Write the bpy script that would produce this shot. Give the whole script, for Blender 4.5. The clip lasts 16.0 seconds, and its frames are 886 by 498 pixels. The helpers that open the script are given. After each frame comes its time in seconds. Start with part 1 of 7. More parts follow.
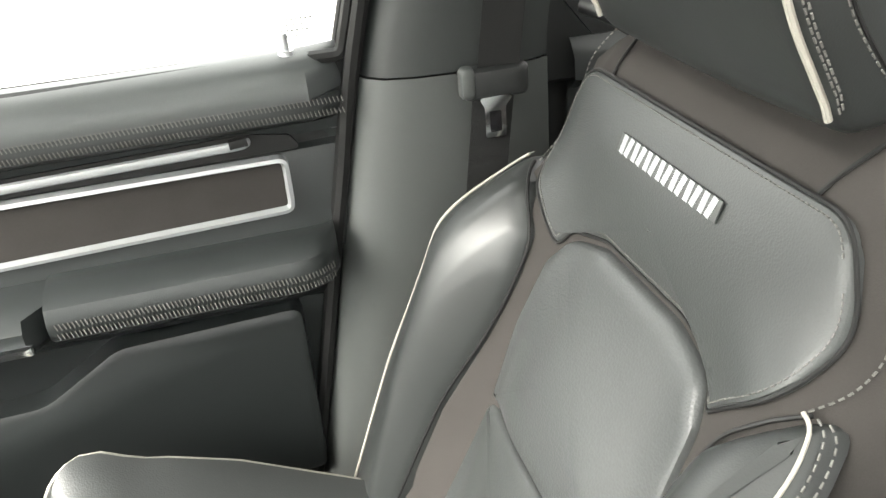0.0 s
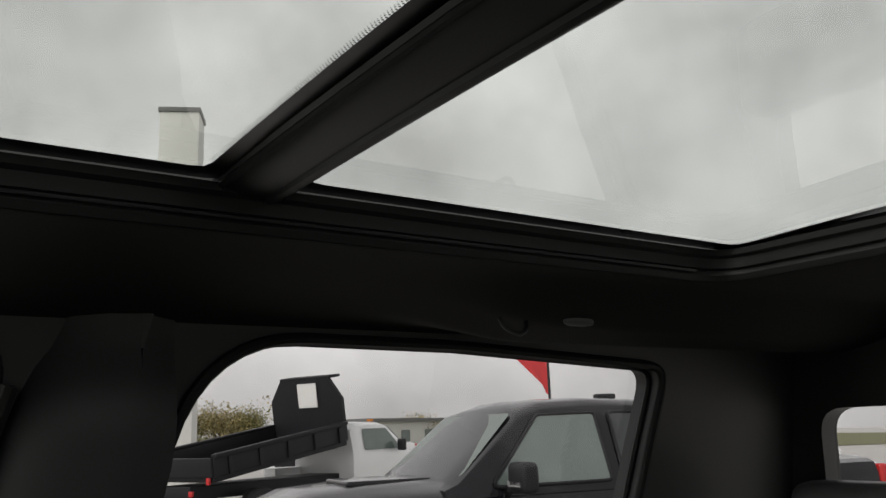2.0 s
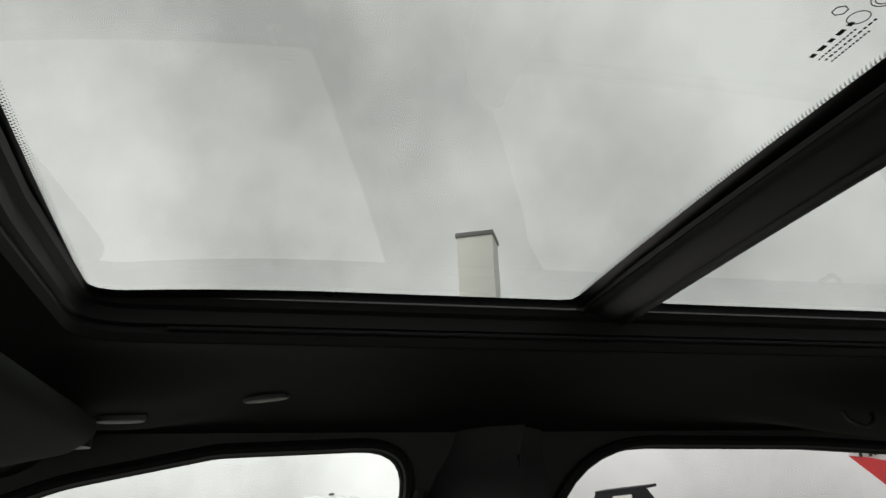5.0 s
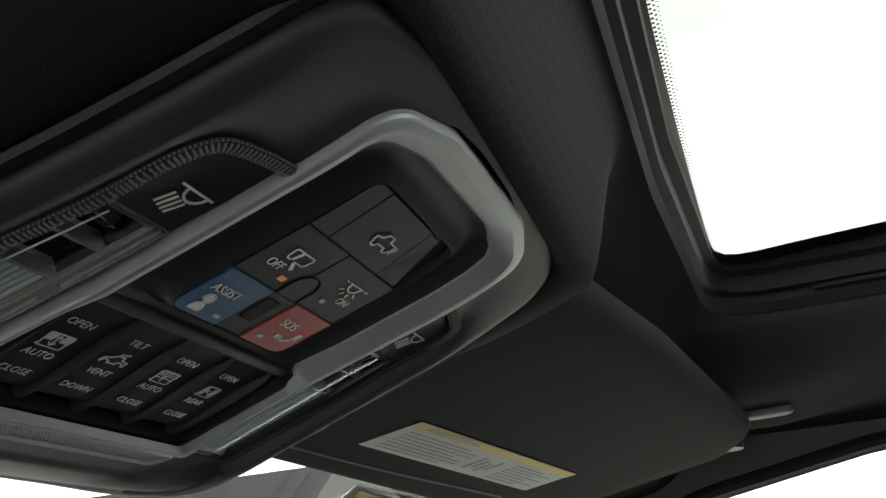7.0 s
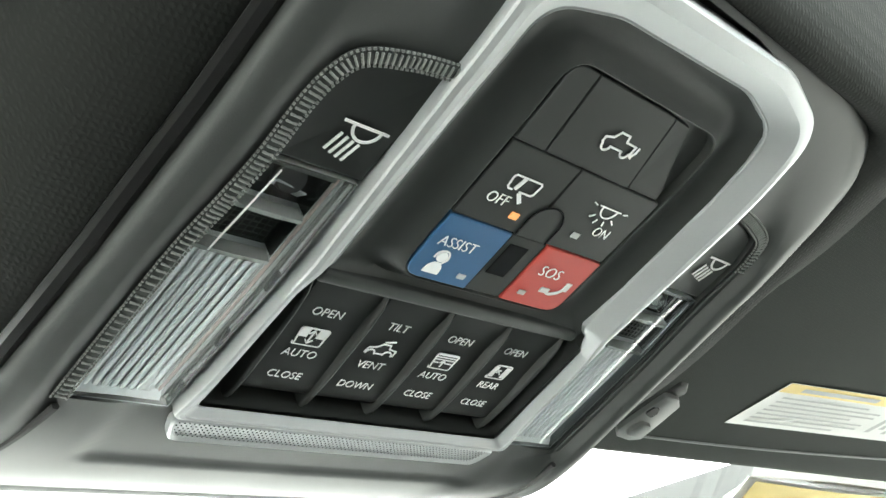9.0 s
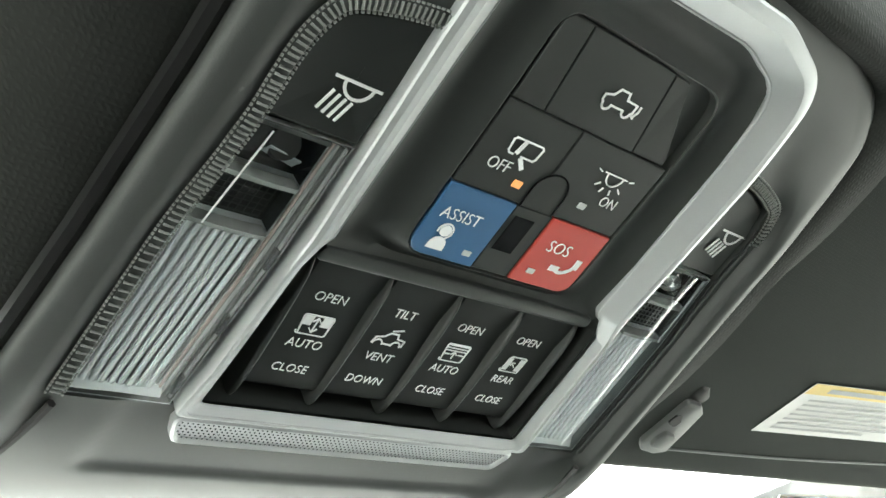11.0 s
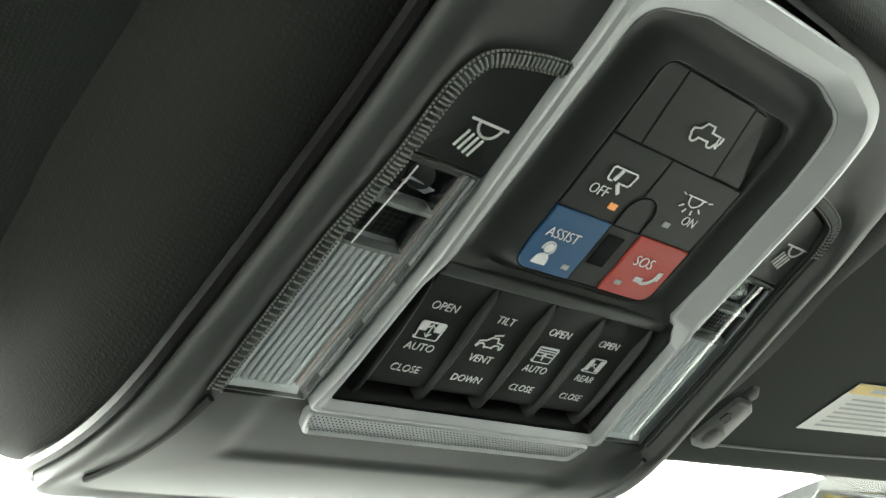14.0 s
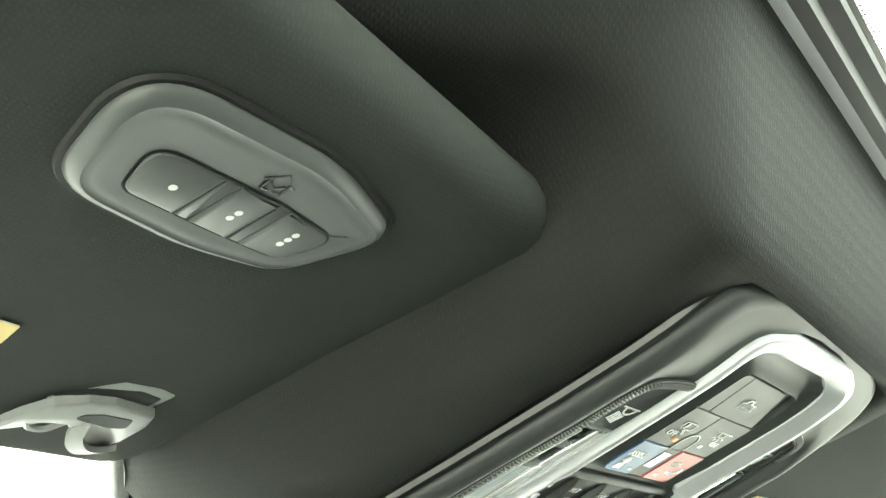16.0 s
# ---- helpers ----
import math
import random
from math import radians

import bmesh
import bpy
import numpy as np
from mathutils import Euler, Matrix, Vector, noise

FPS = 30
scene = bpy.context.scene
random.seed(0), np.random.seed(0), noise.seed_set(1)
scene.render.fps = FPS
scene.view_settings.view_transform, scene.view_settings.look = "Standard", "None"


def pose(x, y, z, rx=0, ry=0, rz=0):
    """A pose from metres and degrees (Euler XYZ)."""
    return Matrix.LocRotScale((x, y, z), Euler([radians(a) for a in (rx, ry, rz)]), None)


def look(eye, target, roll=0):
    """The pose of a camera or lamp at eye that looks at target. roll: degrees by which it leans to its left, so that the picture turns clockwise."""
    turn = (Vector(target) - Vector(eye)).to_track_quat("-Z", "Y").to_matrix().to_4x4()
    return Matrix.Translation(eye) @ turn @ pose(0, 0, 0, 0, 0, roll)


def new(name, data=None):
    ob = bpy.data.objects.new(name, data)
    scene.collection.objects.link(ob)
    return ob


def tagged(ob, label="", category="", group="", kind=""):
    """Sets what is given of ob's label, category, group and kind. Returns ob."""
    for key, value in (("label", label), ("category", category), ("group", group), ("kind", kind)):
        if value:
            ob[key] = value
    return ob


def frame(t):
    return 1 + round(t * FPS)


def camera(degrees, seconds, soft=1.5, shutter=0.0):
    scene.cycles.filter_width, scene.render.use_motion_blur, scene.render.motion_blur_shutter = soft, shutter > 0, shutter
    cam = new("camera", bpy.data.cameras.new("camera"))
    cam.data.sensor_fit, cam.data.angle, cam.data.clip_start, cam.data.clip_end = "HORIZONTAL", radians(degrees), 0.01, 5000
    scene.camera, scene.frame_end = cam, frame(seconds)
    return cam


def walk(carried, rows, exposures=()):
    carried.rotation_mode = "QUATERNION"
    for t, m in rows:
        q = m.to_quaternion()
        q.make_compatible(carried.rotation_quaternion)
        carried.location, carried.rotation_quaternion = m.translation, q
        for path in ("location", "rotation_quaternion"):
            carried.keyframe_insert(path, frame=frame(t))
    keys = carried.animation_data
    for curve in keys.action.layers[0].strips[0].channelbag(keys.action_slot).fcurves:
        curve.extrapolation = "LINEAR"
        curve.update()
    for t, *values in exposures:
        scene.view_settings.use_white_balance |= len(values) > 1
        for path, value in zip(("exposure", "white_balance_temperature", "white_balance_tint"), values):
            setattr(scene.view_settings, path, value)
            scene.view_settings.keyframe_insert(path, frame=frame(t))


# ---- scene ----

cam = camera(54.72, 16.0)
PATH = [
    (0, (-0.1022, 0.4320, 1.5614), (1.6175, 0.0221, 0.6262), -4.89),
    (0.5, (-0.1253, 0.4127, 1.5755), (1.7075, -0.1554, 1.0114), -4.69),
    (1, (-0.1637, 0.4383, 1.5874), (1.6398, -0.4138, 1.4419), -2.83),
    (1.2, (-0.1745, 0.4109, 1.6005), (1.6018, -0.5083, 1.5993), -2.36),
    (1.5, (-0.1898, 0.3724, 1.6180), (1.5293, -0.6343, 1.7951), -1.84),
    (2, (-0.2290, 0.3482, 1.6443), (1.3668, -0.7856, 2.0541), -2.03),
    (2.5, (-0.2482, 0.3388, 1.6562), (1.2510, -0.8583, 2.2215), -2.00),
    (3, (-0.2776, 0.3621, 1.6454), (1.1595, -0.8563, 2.3164), -2.07),
    (5.5, (-0.3363, 0.4928, 1.6222), (1.5131, 0.1986, 2.3244), -3.36),
    (6, (-0.3160, 0.5315, 1.6266), (1.5325, 0.4145, 2.3811), -3.93),
    (6.5, (-0.2742, 0.5534, 1.6263), (1.5563, 0.7371, 2.4106), -3.74),
    (7, (-0.2096, 0.5711, 1.6151), (1.5306, 1.1382, 2.4213), -4.44),
    (7.5, (-0.2014, 0.5658, 1.6173), (1.3759, 1.4788, 2.4410), -4.51),
    (8, (-0.1812, 0.5669, 1.6140), (1.2297, 1.6943, 2.4732), -5.02),
    (10.5, (-0.1492, 0.5735, 1.5884), (1.0588, 1.7632, 2.6493), -10.65),
    (11, (-0.1472, 0.5816, 1.5873), (1.0661, 1.7563, 2.6588), -11.53),
    (11.5, (-0.1472, 0.5815, 1.5850), (1.0823, 1.7344, 2.6616), -12.29),
    (12, (-0.1468, 0.5824, 1.5816), (1.0878, 1.7264, 2.6619), -12.77),
    (12.5, (-0.1449, 0.5852, 1.5781), (1.0867, 1.7292, 2.6619), -12.79),
    (13, (-0.1468, 0.5877, 1.5783), (1.0881, 1.7309, 2.6590), -12.76),
    (13.5, (-0.1541, 0.5875, 1.5788), (1.0793, 1.7377, 2.6539), -12.50),
    (14, (-0.1830, 0.5779, 1.5804), (1.0006, 1.7808, 2.6538), -10.69),
    (14.5, (-0.2366, 0.5678, 1.5874), (0.9818, 1.7489, 2.6459), -11.25),
    (14.7, (-0.2594, 0.5602, 1.5888), (0.9308, 1.7691, 2.6482), -9.55),
    (15, (-0.2963, 0.5456, 1.6074), (0.9552, 1.7559, 2.5918), -6.32),
    (15.2, (-0.3210, 0.5393, 1.6259), (0.9909, 1.7305, 2.5533), -4.83),
    (15.5, (-0.3358, 0.5357, 1.6332), (1.0098, 1.7031, 2.5424), -3.67),
    (15.8, (-0.3354, 0.5497, 1.6315), (1.0811, 1.6365, 2.5136), -3.92),
    (16, (-0.3327, 0.5534, 1.6303), (1.1069, 1.6135, 2.5269), -4.09),
]
EXPOSURES = [
    (0.0, 3.58, 6750, 7), (0.5, 2.48, 6700, 7), (0.9, 1.3, 6800, 10), (1.3, 0.58, 6800, 13), (2.0, 0.68, 6600, 7), (3.2, 0.62, 6600, 5),
    (5.3, 0.6, 6600, 5), (6.3, 0.75, 6550, 5), (7.0, 2.05, 6550, 2), (7.5, 3.05, 6500, 0), (8.2, 4.3, 6400, 0), (10.3, 4.65, 6450, -1), (11.5, 4.38, 6500, -1), (13.0, 4.25, 6550, -2), (14.2, 3.85, 6600, -3), (14.6, 3.85, 6600, -3), (15.0, 4.35, 6750, -14), (15.5, 4.8, 6800, -8), (16.0, 4.85, 6800, -8),
]
walk(cam, [(t, look(eye, target, roll)) for t, eye, target, roll in PATH], EXPOSURES)

# ---- daylight: a bright overcast sky ----
world = bpy.data.worlds.new("overcast_sky")
scene.world = world
world.use_nodes = True
wn, wl = world.node_tree.nodes, world.node_tree.links
sky = wn.new("ShaderNodeTexSky")
sky.sky_type, sky.sun_disc, sky.sun_elevation, sky.sun_rotation = "NISHITA", False, radians(38), radians(342)
sky.dust_density, sky.air_density = 4.0, 1.2
grey = wn.new("ShaderNodeHueSaturation")
grey.inputs["Saturation"].default_value, grey.inputs["Value"].default_value = 0.10, 1.0
cloud_at = wn.new("ShaderNodeTexCoord")
cloud = wn.new("ShaderNodeTexNoise")
cloud.inputs["Scale"].default_value, cloud.inputs["Detail"].default_value, cloud.inputs["Roughness"].default_value = 2.6, 6, 0.55
cloud_range = wn.new("ShaderNodeMapRange")
cloud_range.inputs[1].default_value, cloud_range.inputs[2].default_value = 0.36, 0.64
cloud_range.inputs[3].default_value, cloud_range.inputs[4].default_value = 0.70, 1.26
veil = wn.new("ShaderNodeMix")
veil.data_type, veil.blend_type = "RGBA", "MULTIPLY"
veil.inputs[0].default_value = 1.0
even = wn.new("ShaderNodeMix")
even.data_type = "RGBA"
even.inputs[0].default_value = 0.45
even.inputs[7].default_value = (8.6, 8.6, 8.5, 1)
wl.new(sky.outputs[0], grey.inputs["Color"]), wl.new(grey.outputs[0], even.inputs[6])
wl.new(cloud_at.outputs["Generated"], cloud.inputs["Vector"]), wl.new(cloud.outputs["Fac"], cloud_range.inputs[0])
wl.new(even.outputs[2], veil.inputs[6]), wl.new(cloud_range.outputs[0], veil.inputs[7])
wl.new(veil.outputs[2], wn["Background"].inputs["Color"])
wn["Background"].inputs["Strength"].default_value = 0.12
sun = new("sun", bpy.data.lights.new("sun", "SUN"))
sun.data.energy, sun.data.angle, sun.data.color = 0.9, radians(28), (1.0, 0.97, 0.93)
sun.matrix_basis = look((-3.7, 11.2, 9.2), (0, 0, 0))


# ---- materials ----
def node_mat(name):
    m = bpy.data.materials.new(name)
    m.use_nodes = True
    return m, m.node_tree.nodes, m.node_tree.links, m.node_tree.nodes["Principled BSDF"]


def surface(name, base, rough=0.5, metal=0.0, grain=400.0, bump=0.1, vary=0.15, blotch=6.0, spec=0.5, kind="noise", coat=0.0, depth=0.0004):
    """A procedural surface: colour varied at two scales, roughness varied, fine relief."""
    m, n, l, b = node_mat(name)
    tc = n.new("ShaderNodeTexCoord")
    big = n.new("ShaderNodeTexNoise")
    big.inputs["Scale"].default_value, big.inputs["Detail"].default_value = blotch, 4
    small = n.new("ShaderNodeTexVoronoi" if kind == "cells" else "ShaderNodeTexNoise")
    small.inputs["Scale"].default_value = grain
    l.new(tc.outputs["Object"], big.inputs["Vector"]), l.new(tc.outputs["Object"], small.inputs["Vector"])
    fine = small.outputs["Distance"] if kind == "cells" else small.outputs["Fac"]
    mix = n.new("ShaderNodeMix")
    mix.data_type = "RGBA"
    lo = [c * (1 - vary) for c in base]
    hi = [min(1, c * (1 + vary)) for c in base]
    mix.inputs[6].default_value, mix.inputs[7].default_value = (*lo, 1), (*hi, 1)
    add = n.new("ShaderNodeMath")
    add.operation = "MULTIPLY_ADD"
    add.inputs[1].default_value, add.inputs[2].default_value = 0.35, 0.0
    l.new(fine, add.inputs[0])
    s2 = n.new("ShaderNodeMath")
    s2.operation = "MULTIPLY_ADD"
    s2.inputs[1].default_value = 0.65
    l.new(big.outputs["Fac"], s2.inputs[0]), l.new(add.outputs[0], s2.inputs[2])
    l.new(s2.outputs[0], mix.inputs[0])
    l.new(mix.outputs[2], b.inputs["Base Color"])
    rr = n.new("ShaderNodeMapRange")
    rr.inputs[3].default_value, rr.inputs[4].default_value = max(0.02, rough - 0.08), min(1, rough + 0.08)
    l.new(big.outputs["Fac"], rr.inputs[0]), l.new(rr.outputs[0], b.inputs["Roughness"])
    b.inputs["Metallic"].default_value = metal
    b.inputs["Specular IOR Level"].default_value = spec
    b.inputs["Coat Weight"].default_value = coat
    b.inputs["Coat Roughness"].default_value = 0.08
    if bump:
        bp = n.new("ShaderNodeBump")
        bp.inputs["Strength"].default_value, bp.inputs["Distance"].default_value = bump, depth
        l.new(fine, bp.inputs["Height"]), l.new(bp.outputs[0], b.inputs["Normal"])
    return m


def weave(name, base, scale, strength=0.5, rough=0.95, spec=0.12):
    """Knitted cloth: two crossed waves for relief, with fuzz and blotches."""
    m, n, l, b = node_mat(name)
    tc = n.new("ShaderNodeTexCoord")
    w1, w2 = n.new("ShaderNodeTexWave"), n.new("ShaderNodeTexWave")
    w1.bands_direction, w2.bands_direction = "X", "Y"
    for w in (w1, w2):
        w.inputs["Scale"].default_value, w.inputs["Distortion"].default_value, w.inputs["Detail"].default_value = scale, 4.5, 2
        w.inputs["Detail Scale"].default_value = 3
        l.new(tc.outputs["Object"], w.inputs["Vector"])
    mul = n.new("ShaderNodeMath")
    mul.operation = "MULTIPLY"
    l.new(w1.outputs["Fac"], mul.inputs[0]), l.new(w2.outputs["Fac"], mul.inputs[1])
    nz = n.new("ShaderNodeTexNoise")
    nz.inputs["Scale"].default_value, nz.inputs["Detail"].default_value = 9, 5
    l.new(tc.outputs["Object"], nz.inputs["Vector"])
    mix = n.new("ShaderNodeMix")
    mix.data_type = "RGBA"
    mix.inputs[6].default_value = (*[c * 0.84 for c in base], 1)
    mix.inputs[7].default_value = (*[c * 1.18 for c in base], 1)
    av = n.new("ShaderNodeMath")
    av.operation = "MULTIPLY_ADD"
    av.inputs[1].default_value = 0.5
    half = n.new("ShaderNodeMath")
    half.operation = "MULTIPLY"
    half.inputs[1].default_value = 0.5
    l.new(nz.outputs["Fac"], half.inputs[0])
    l.new(mul.outputs[0], av.inputs[0]), l.new(half.outputs[0], av.inputs[2])
    l.new(av.outputs[0], mix.inputs[0]), l.new(mix.outputs[2], b.inputs["Base Color"])
    b.inputs["Roughness"].default_value = rough
    b.inputs["Specular IOR Level"].default_value = spec
    bp = n.new("ShaderNodeBump")
    bp.inputs["Strength"].default_value, bp.inputs["Distance"].default_value = strength, 0.0006
    l.new(mul.outputs[0], bp.inputs["Height"]), l.new(bp.outputs[0], b.inputs["Normal"])
    return m


def pane(name, tint, gloss=1.0, rough=0.0):
    """Thin glazing: straight see-through with a tint, and a mirror gloss that grows towards grazing."""
    m, n, l, b = node_mat(name)
    n.remove(b)
    tr, gl, mx, lw = n.new("ShaderNodeBsdfTransparent"), n.new("ShaderNodeBsdfGlossy"), n.new("ShaderNodeMixShader"), n.new("ShaderNodeLayerWeight")
    tr.inputs[0].default_value = (*tint, 1)
    gl.inputs["Roughness"].default_value = rough
    lw.inputs[0].default_value = 0.5
    up, k = n.new("ShaderNodeMath"), n.new("ShaderNodeMath")
    up.operation, k.operation = "POWER", "MULTIPLY_ADD"
    up.inputs[1].default_value = 4.0
    k.inputs[1].default_value, k.inputs[2].default_value = 0.85 * min(1.0, gloss), 0.045 * gloss
    l.new(lw.outputs["Facing"], up.inputs[0]), l.new(up.outputs[0], k.inputs[0]), l.new(k.outputs[0], mx.inputs[0])
    l.new(tr.outputs[0], mx.inputs[1]), l.new(gl.outputs[0], mx.inputs[2])
    l.new(mx.outputs[0], n["Material Output"].inputs[0])
    return m


def glow(name, colour, strength):
    m, n, l, b = node_mat(name)
    b.inputs["Base Color"].default_value = (*[c * 0.3 for c in colour], 1)
    b.inputs["Emission Color"].default_value, b.inputs["Emission Strength"].default_value = (*colour, 1), strength
    return m


def plain(name, base, rough=0.5, metal=0.0, spec=0.5):
    return surface(name, base, rough, metal, grain=900, bump=0.03, vary=0.08, blotch=15, spec=spec)


M = dict(
    headliner=weave("black_headliner_cloth", (0.0168, 0.0177, 0.0165), 190, 0.20, 0.80, 0.14),
    visor=weave("black_visor_cloth", (0.030, 0.033, 0.030), 230, 0.14, 0.85),
    console=surface("console_grained_plastic", (0.028, 0.0305, 0.029), 0.51, spec=0.45, grain=2600, bump=0.12, vary=0.12, blotch=12, depth=0.0002),
    basin=surface("console_dark_plastic", (0.030, 0.033, 0.031), 0.48, spec=0.36, grain=2600, bump=0.12, vary=0.12, blotch=14, depth=0.0002),
    key=surface("switch_black_plastic", (0.019, 0.021, 0.020), 0.46, spec=0.24, grain=3000, bump=0.10, vary=0.15, blotch=30, depth=0.0002),
    satin=surface("satin_chrome", (0.43, 0.443, 0.45), 0.46, 0.62, grain=1500, bump=0.02, vary=0.05, blotch=20),
    chrome=surface("bright_chrome", (0.75, 0.77, 0.78), 0.10, 1.0, grain=900, bump=0.01, vary=0.04, blotch=20),
    blue=surface("blue_button_plastic", (0.028, 0.10, 0.22), 0.42, grain=2600, bump=0.08, vary=0.08, blotch=60, depth=0.0002),
    red=surface("red_button_plastic", (0.42, 0.045, 0.035), 0.42, grain=2600, bump=0.08, vary=0.08, blotch=60, depth=0.0002),
    mark=plain("white_print", (0.80, 0.80, 0.80), 0.6),
    dark=plain("black_gloss", (0.008, 0.008, 0.009), 0.12),
    led=glow("amber_indicator", (1.0, 0.40, 0.13), 0.042),
    ledoff=plain("unlit_indicator", (0.45, 0.47, 0.47), 0.3),
    seal=surface("black_rubber_seal", (0.011, 0.011, 0.011), 0.58, grain=700, bump=0.1, vary=0.2, spec=0.28),
    trim=surface("black_trim_plastic", (0.018, 0.019, 0.019), 0.45, grain=1200, bump=0.15, vary=0.15, depth=0.0003),
    # unseen dash, toned up to bounce fill light onto the roof front
    dash=surface("dark_grey_dash_vinyl", (0.16, 0.162, 0.16), 0.6, grain=900, bump=0.2, vary=0.12, kind="cells", depth=0.0003),
    pillar=surface("dark_grey_pillar_plastic", (0.058, 0.062, 0.060), 0.5, grain=900, bump=0.2, vary=0.12, kind="cells", depth=0.0003),
    uppercover=surface("black_pillar_plastic", (0.030, 0.033, 0.032), 0.5, grain=900, bump=0.2, vary=0.12, kind="cells", depth=0.0003),
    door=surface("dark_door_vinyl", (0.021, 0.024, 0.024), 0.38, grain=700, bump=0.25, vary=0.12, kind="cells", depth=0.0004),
    # door vinyl lightened: the window light on the sill is in the colour
    doorlit=surface("lit_door_vinyl", (0.07, 0.075, 0.075), 0.32, grain=700, bump=0.22, vary=0.12, kind="cells", depth=0.0004),
    leather=surface("black_leather", (0.034, 0.0365, 0.036), 0.42, grain=560, bump=0.30, vary=0.14, blotch=7, kind="cells", depth=0.0005),
    sleek=surface("smooth_black_leather", (0.020, 0.022, 0.0215), 0.40, grain=700, bump=0.14, vary=0.14, blotch=7, kind="cells", depth=0.0004, spec=0.6),
    perf=surface("perforated_leather", (0.044, 0.0465, 0.0465), 0.42, grain=420, bump=0.30, vary=0.2, blotch=9, kind="cells", depth=0.0007),
    suede=surface("charcoal_suede", (0.036, 0.033, 0.031), 0.95, grain=900, bump=0.4, vary=0.3, blotch=18, spec=0.15),
    piping=surface("light_grey_piping", (0.34, 0.325, 0.285), 0.6, grain=1800, bump=0.3, vary=0.12, blotch=40),
    thread=surface("grey_thread", (0.115, 0.113, 0.105), 0.8, grain=2500, bump=0.3, vary=0.2, blotch=60),
    belt=weave("black_belt_webbing", (0.022, 0.022, 0.022), 900, 0.5, 0.8),
    carpet=surface("dark_carpet", (0.02, 0.02, 0.02), 1.0, grain=500, bump=0.6, vary=0.4, depth=0.002),
    paper=surface("white_label_paper", (0.72, 0.72, 0.70), 0.7, grain=700, bump=0.03, vary=0.05, blotch=30),
    yellow=surface("yellow_label_band", (0.72, 0.56, 0.20), 0.6, grain=700, bump=0.03, vary=0.06, blotch=30),
    print_grey=plain("grey_print", (0.40, 0.40, 0.40), 0.7),
    lens=pane("clear_lens_plastic", (0.93, 0.95, 0.955), 1.8, 0.05),
    glass=pane("clear_door_glass", (0.90, 0.91, 0.905), 1.0),
    privacy=pane("privacy_glass", (0.60, 0.58, 0.593), 1.0),
    roofglass=pane("tinted_roof_glass", (0.58, 0.586, 0.572), 1.2),
    frit=plain("black_frit_band", (0.006, 0.006, 0.006), 0.3),
)


# ---- mesh helpers ----
def link(name, bm, material, parent=None, label="", smooth=True, at=None):
    me = bpy.data.meshes.new(name)
    bmesh.ops.recalc_face_normals(bm, faces=bm.faces)
    bm.to_mesh(me)
    bm.free()
    for p in me.polygons:
        p.use_smooth = smooth
    if smooth:
        me.set_sharp_from_angle(angle=radians(38))
    me.materials.append(M[material] if isinstance(material, str) else material)
    ob = new(name, me)
    if at is not None:
        ob.matrix_basis = at
    if parent is not None:
        ob.parent = parent
    return tagged(ob, label)


def part(name, bm, material, parent, label="", smooth=True, at=None):
    return link(name, bm, material, parent, label, smooth, at)


def thing(name, label, category, at=None, group="", kind=""):
    ob = new(name)
    ob.empty_display_size = 0.05
    if at is not None:
        ob.matrix_basis = at
    return tagged(ob, label, category, group, kind)


def box(bm, cx, cy, cz, sx, sy, sz, bevel=0.0, m=None, seg=2):
    r = bmesh.ops.create_cube(bm, size=1)
    vs = r["verts"]
    for v in vs:
        v.co = Vector((cx + v.co.x * sx, cy + v.co.y * sy, cz + v.co.z * sz))
    if bevel:
        es = list({e for v in vs for e in v.link_edges})
        out = bmesh.ops.bevel(bm, geom=es, offset=bevel, segments=seg, affect="EDGES", profile=0.6)
        vs = list({v for f in out["faces"] for v in f.verts} | {v for v in vs if v.is_valid})
    if m is not None:
        bmesh.ops.transform(bm, matrix=m, verts=[v for v in vs if v.is_valid])
    return bm


def new_box(*a, **k):
    return box(bmesh.new(), *a, **k)


def cyl(bm, p0, p1, r0, r1=None, seg=16):
    p0, p1 = Vector(p0), Vector(p1)
    d = p1 - p0
    m = Matrix.Translation((p0 + p1) / 2) @ d.to_track_quat("Z", "Y").to_matrix().to_4x4()
    bmesh.ops.create_cone(bm, cap_ends=True, segments=seg, radius1=r0, radius2=r0 if r1 is None else r1, depth=d.length, matrix=m)
    return bm


def loft(bm, rings, closed=True, cap=True, cap0=False):
    """Joins rings of equal length by quads; cap closes the last ring, cap0 the first."""
    vs = [[bm.verts.new(p) for p in r] for r in rings]
    n = len(vs[0])
    for a, b in zip(vs, vs[1:]):
        for i in range(n if closed else n - 1):
            j = (i + 1) % n
            bm.faces.new((a[i], a[j], b[j], b[i]))
    if cap:
        bm.faces.new(vs[-1])
    if cap0:
        bm.faces.new(list(reversed(vs[0])))
    return bm


def rounded(corners, radii, seg=6):
    """A closed outline with rounded corners, as 2D points."""
    out, n = [], len(corners)
    for i, c in enumerate(corners):
        r = radii[i % len(radii)] if isinstance(radii, (list, tuple)) else radii
        p, a, b = Vector(c), Vector(corners[i - 1]), Vector(corners[(i + 1) % n])
        u, v = (a - p).normalized(), (b - p).normalized()
        ang = max(0.05, u.angle(v))
        d = min(r / math.tan(ang / 2), (a - p).length * 0.48, (b - p).length * 0.48)
        p0, p1 = p + u * d, p + v * d
        for k in range(seg + 1):
            t = k / seg
            out.append(tuple((1 - t) ** 2 * p0 + 2 * t * (1 - t) * p + t * t * p1))
    return out


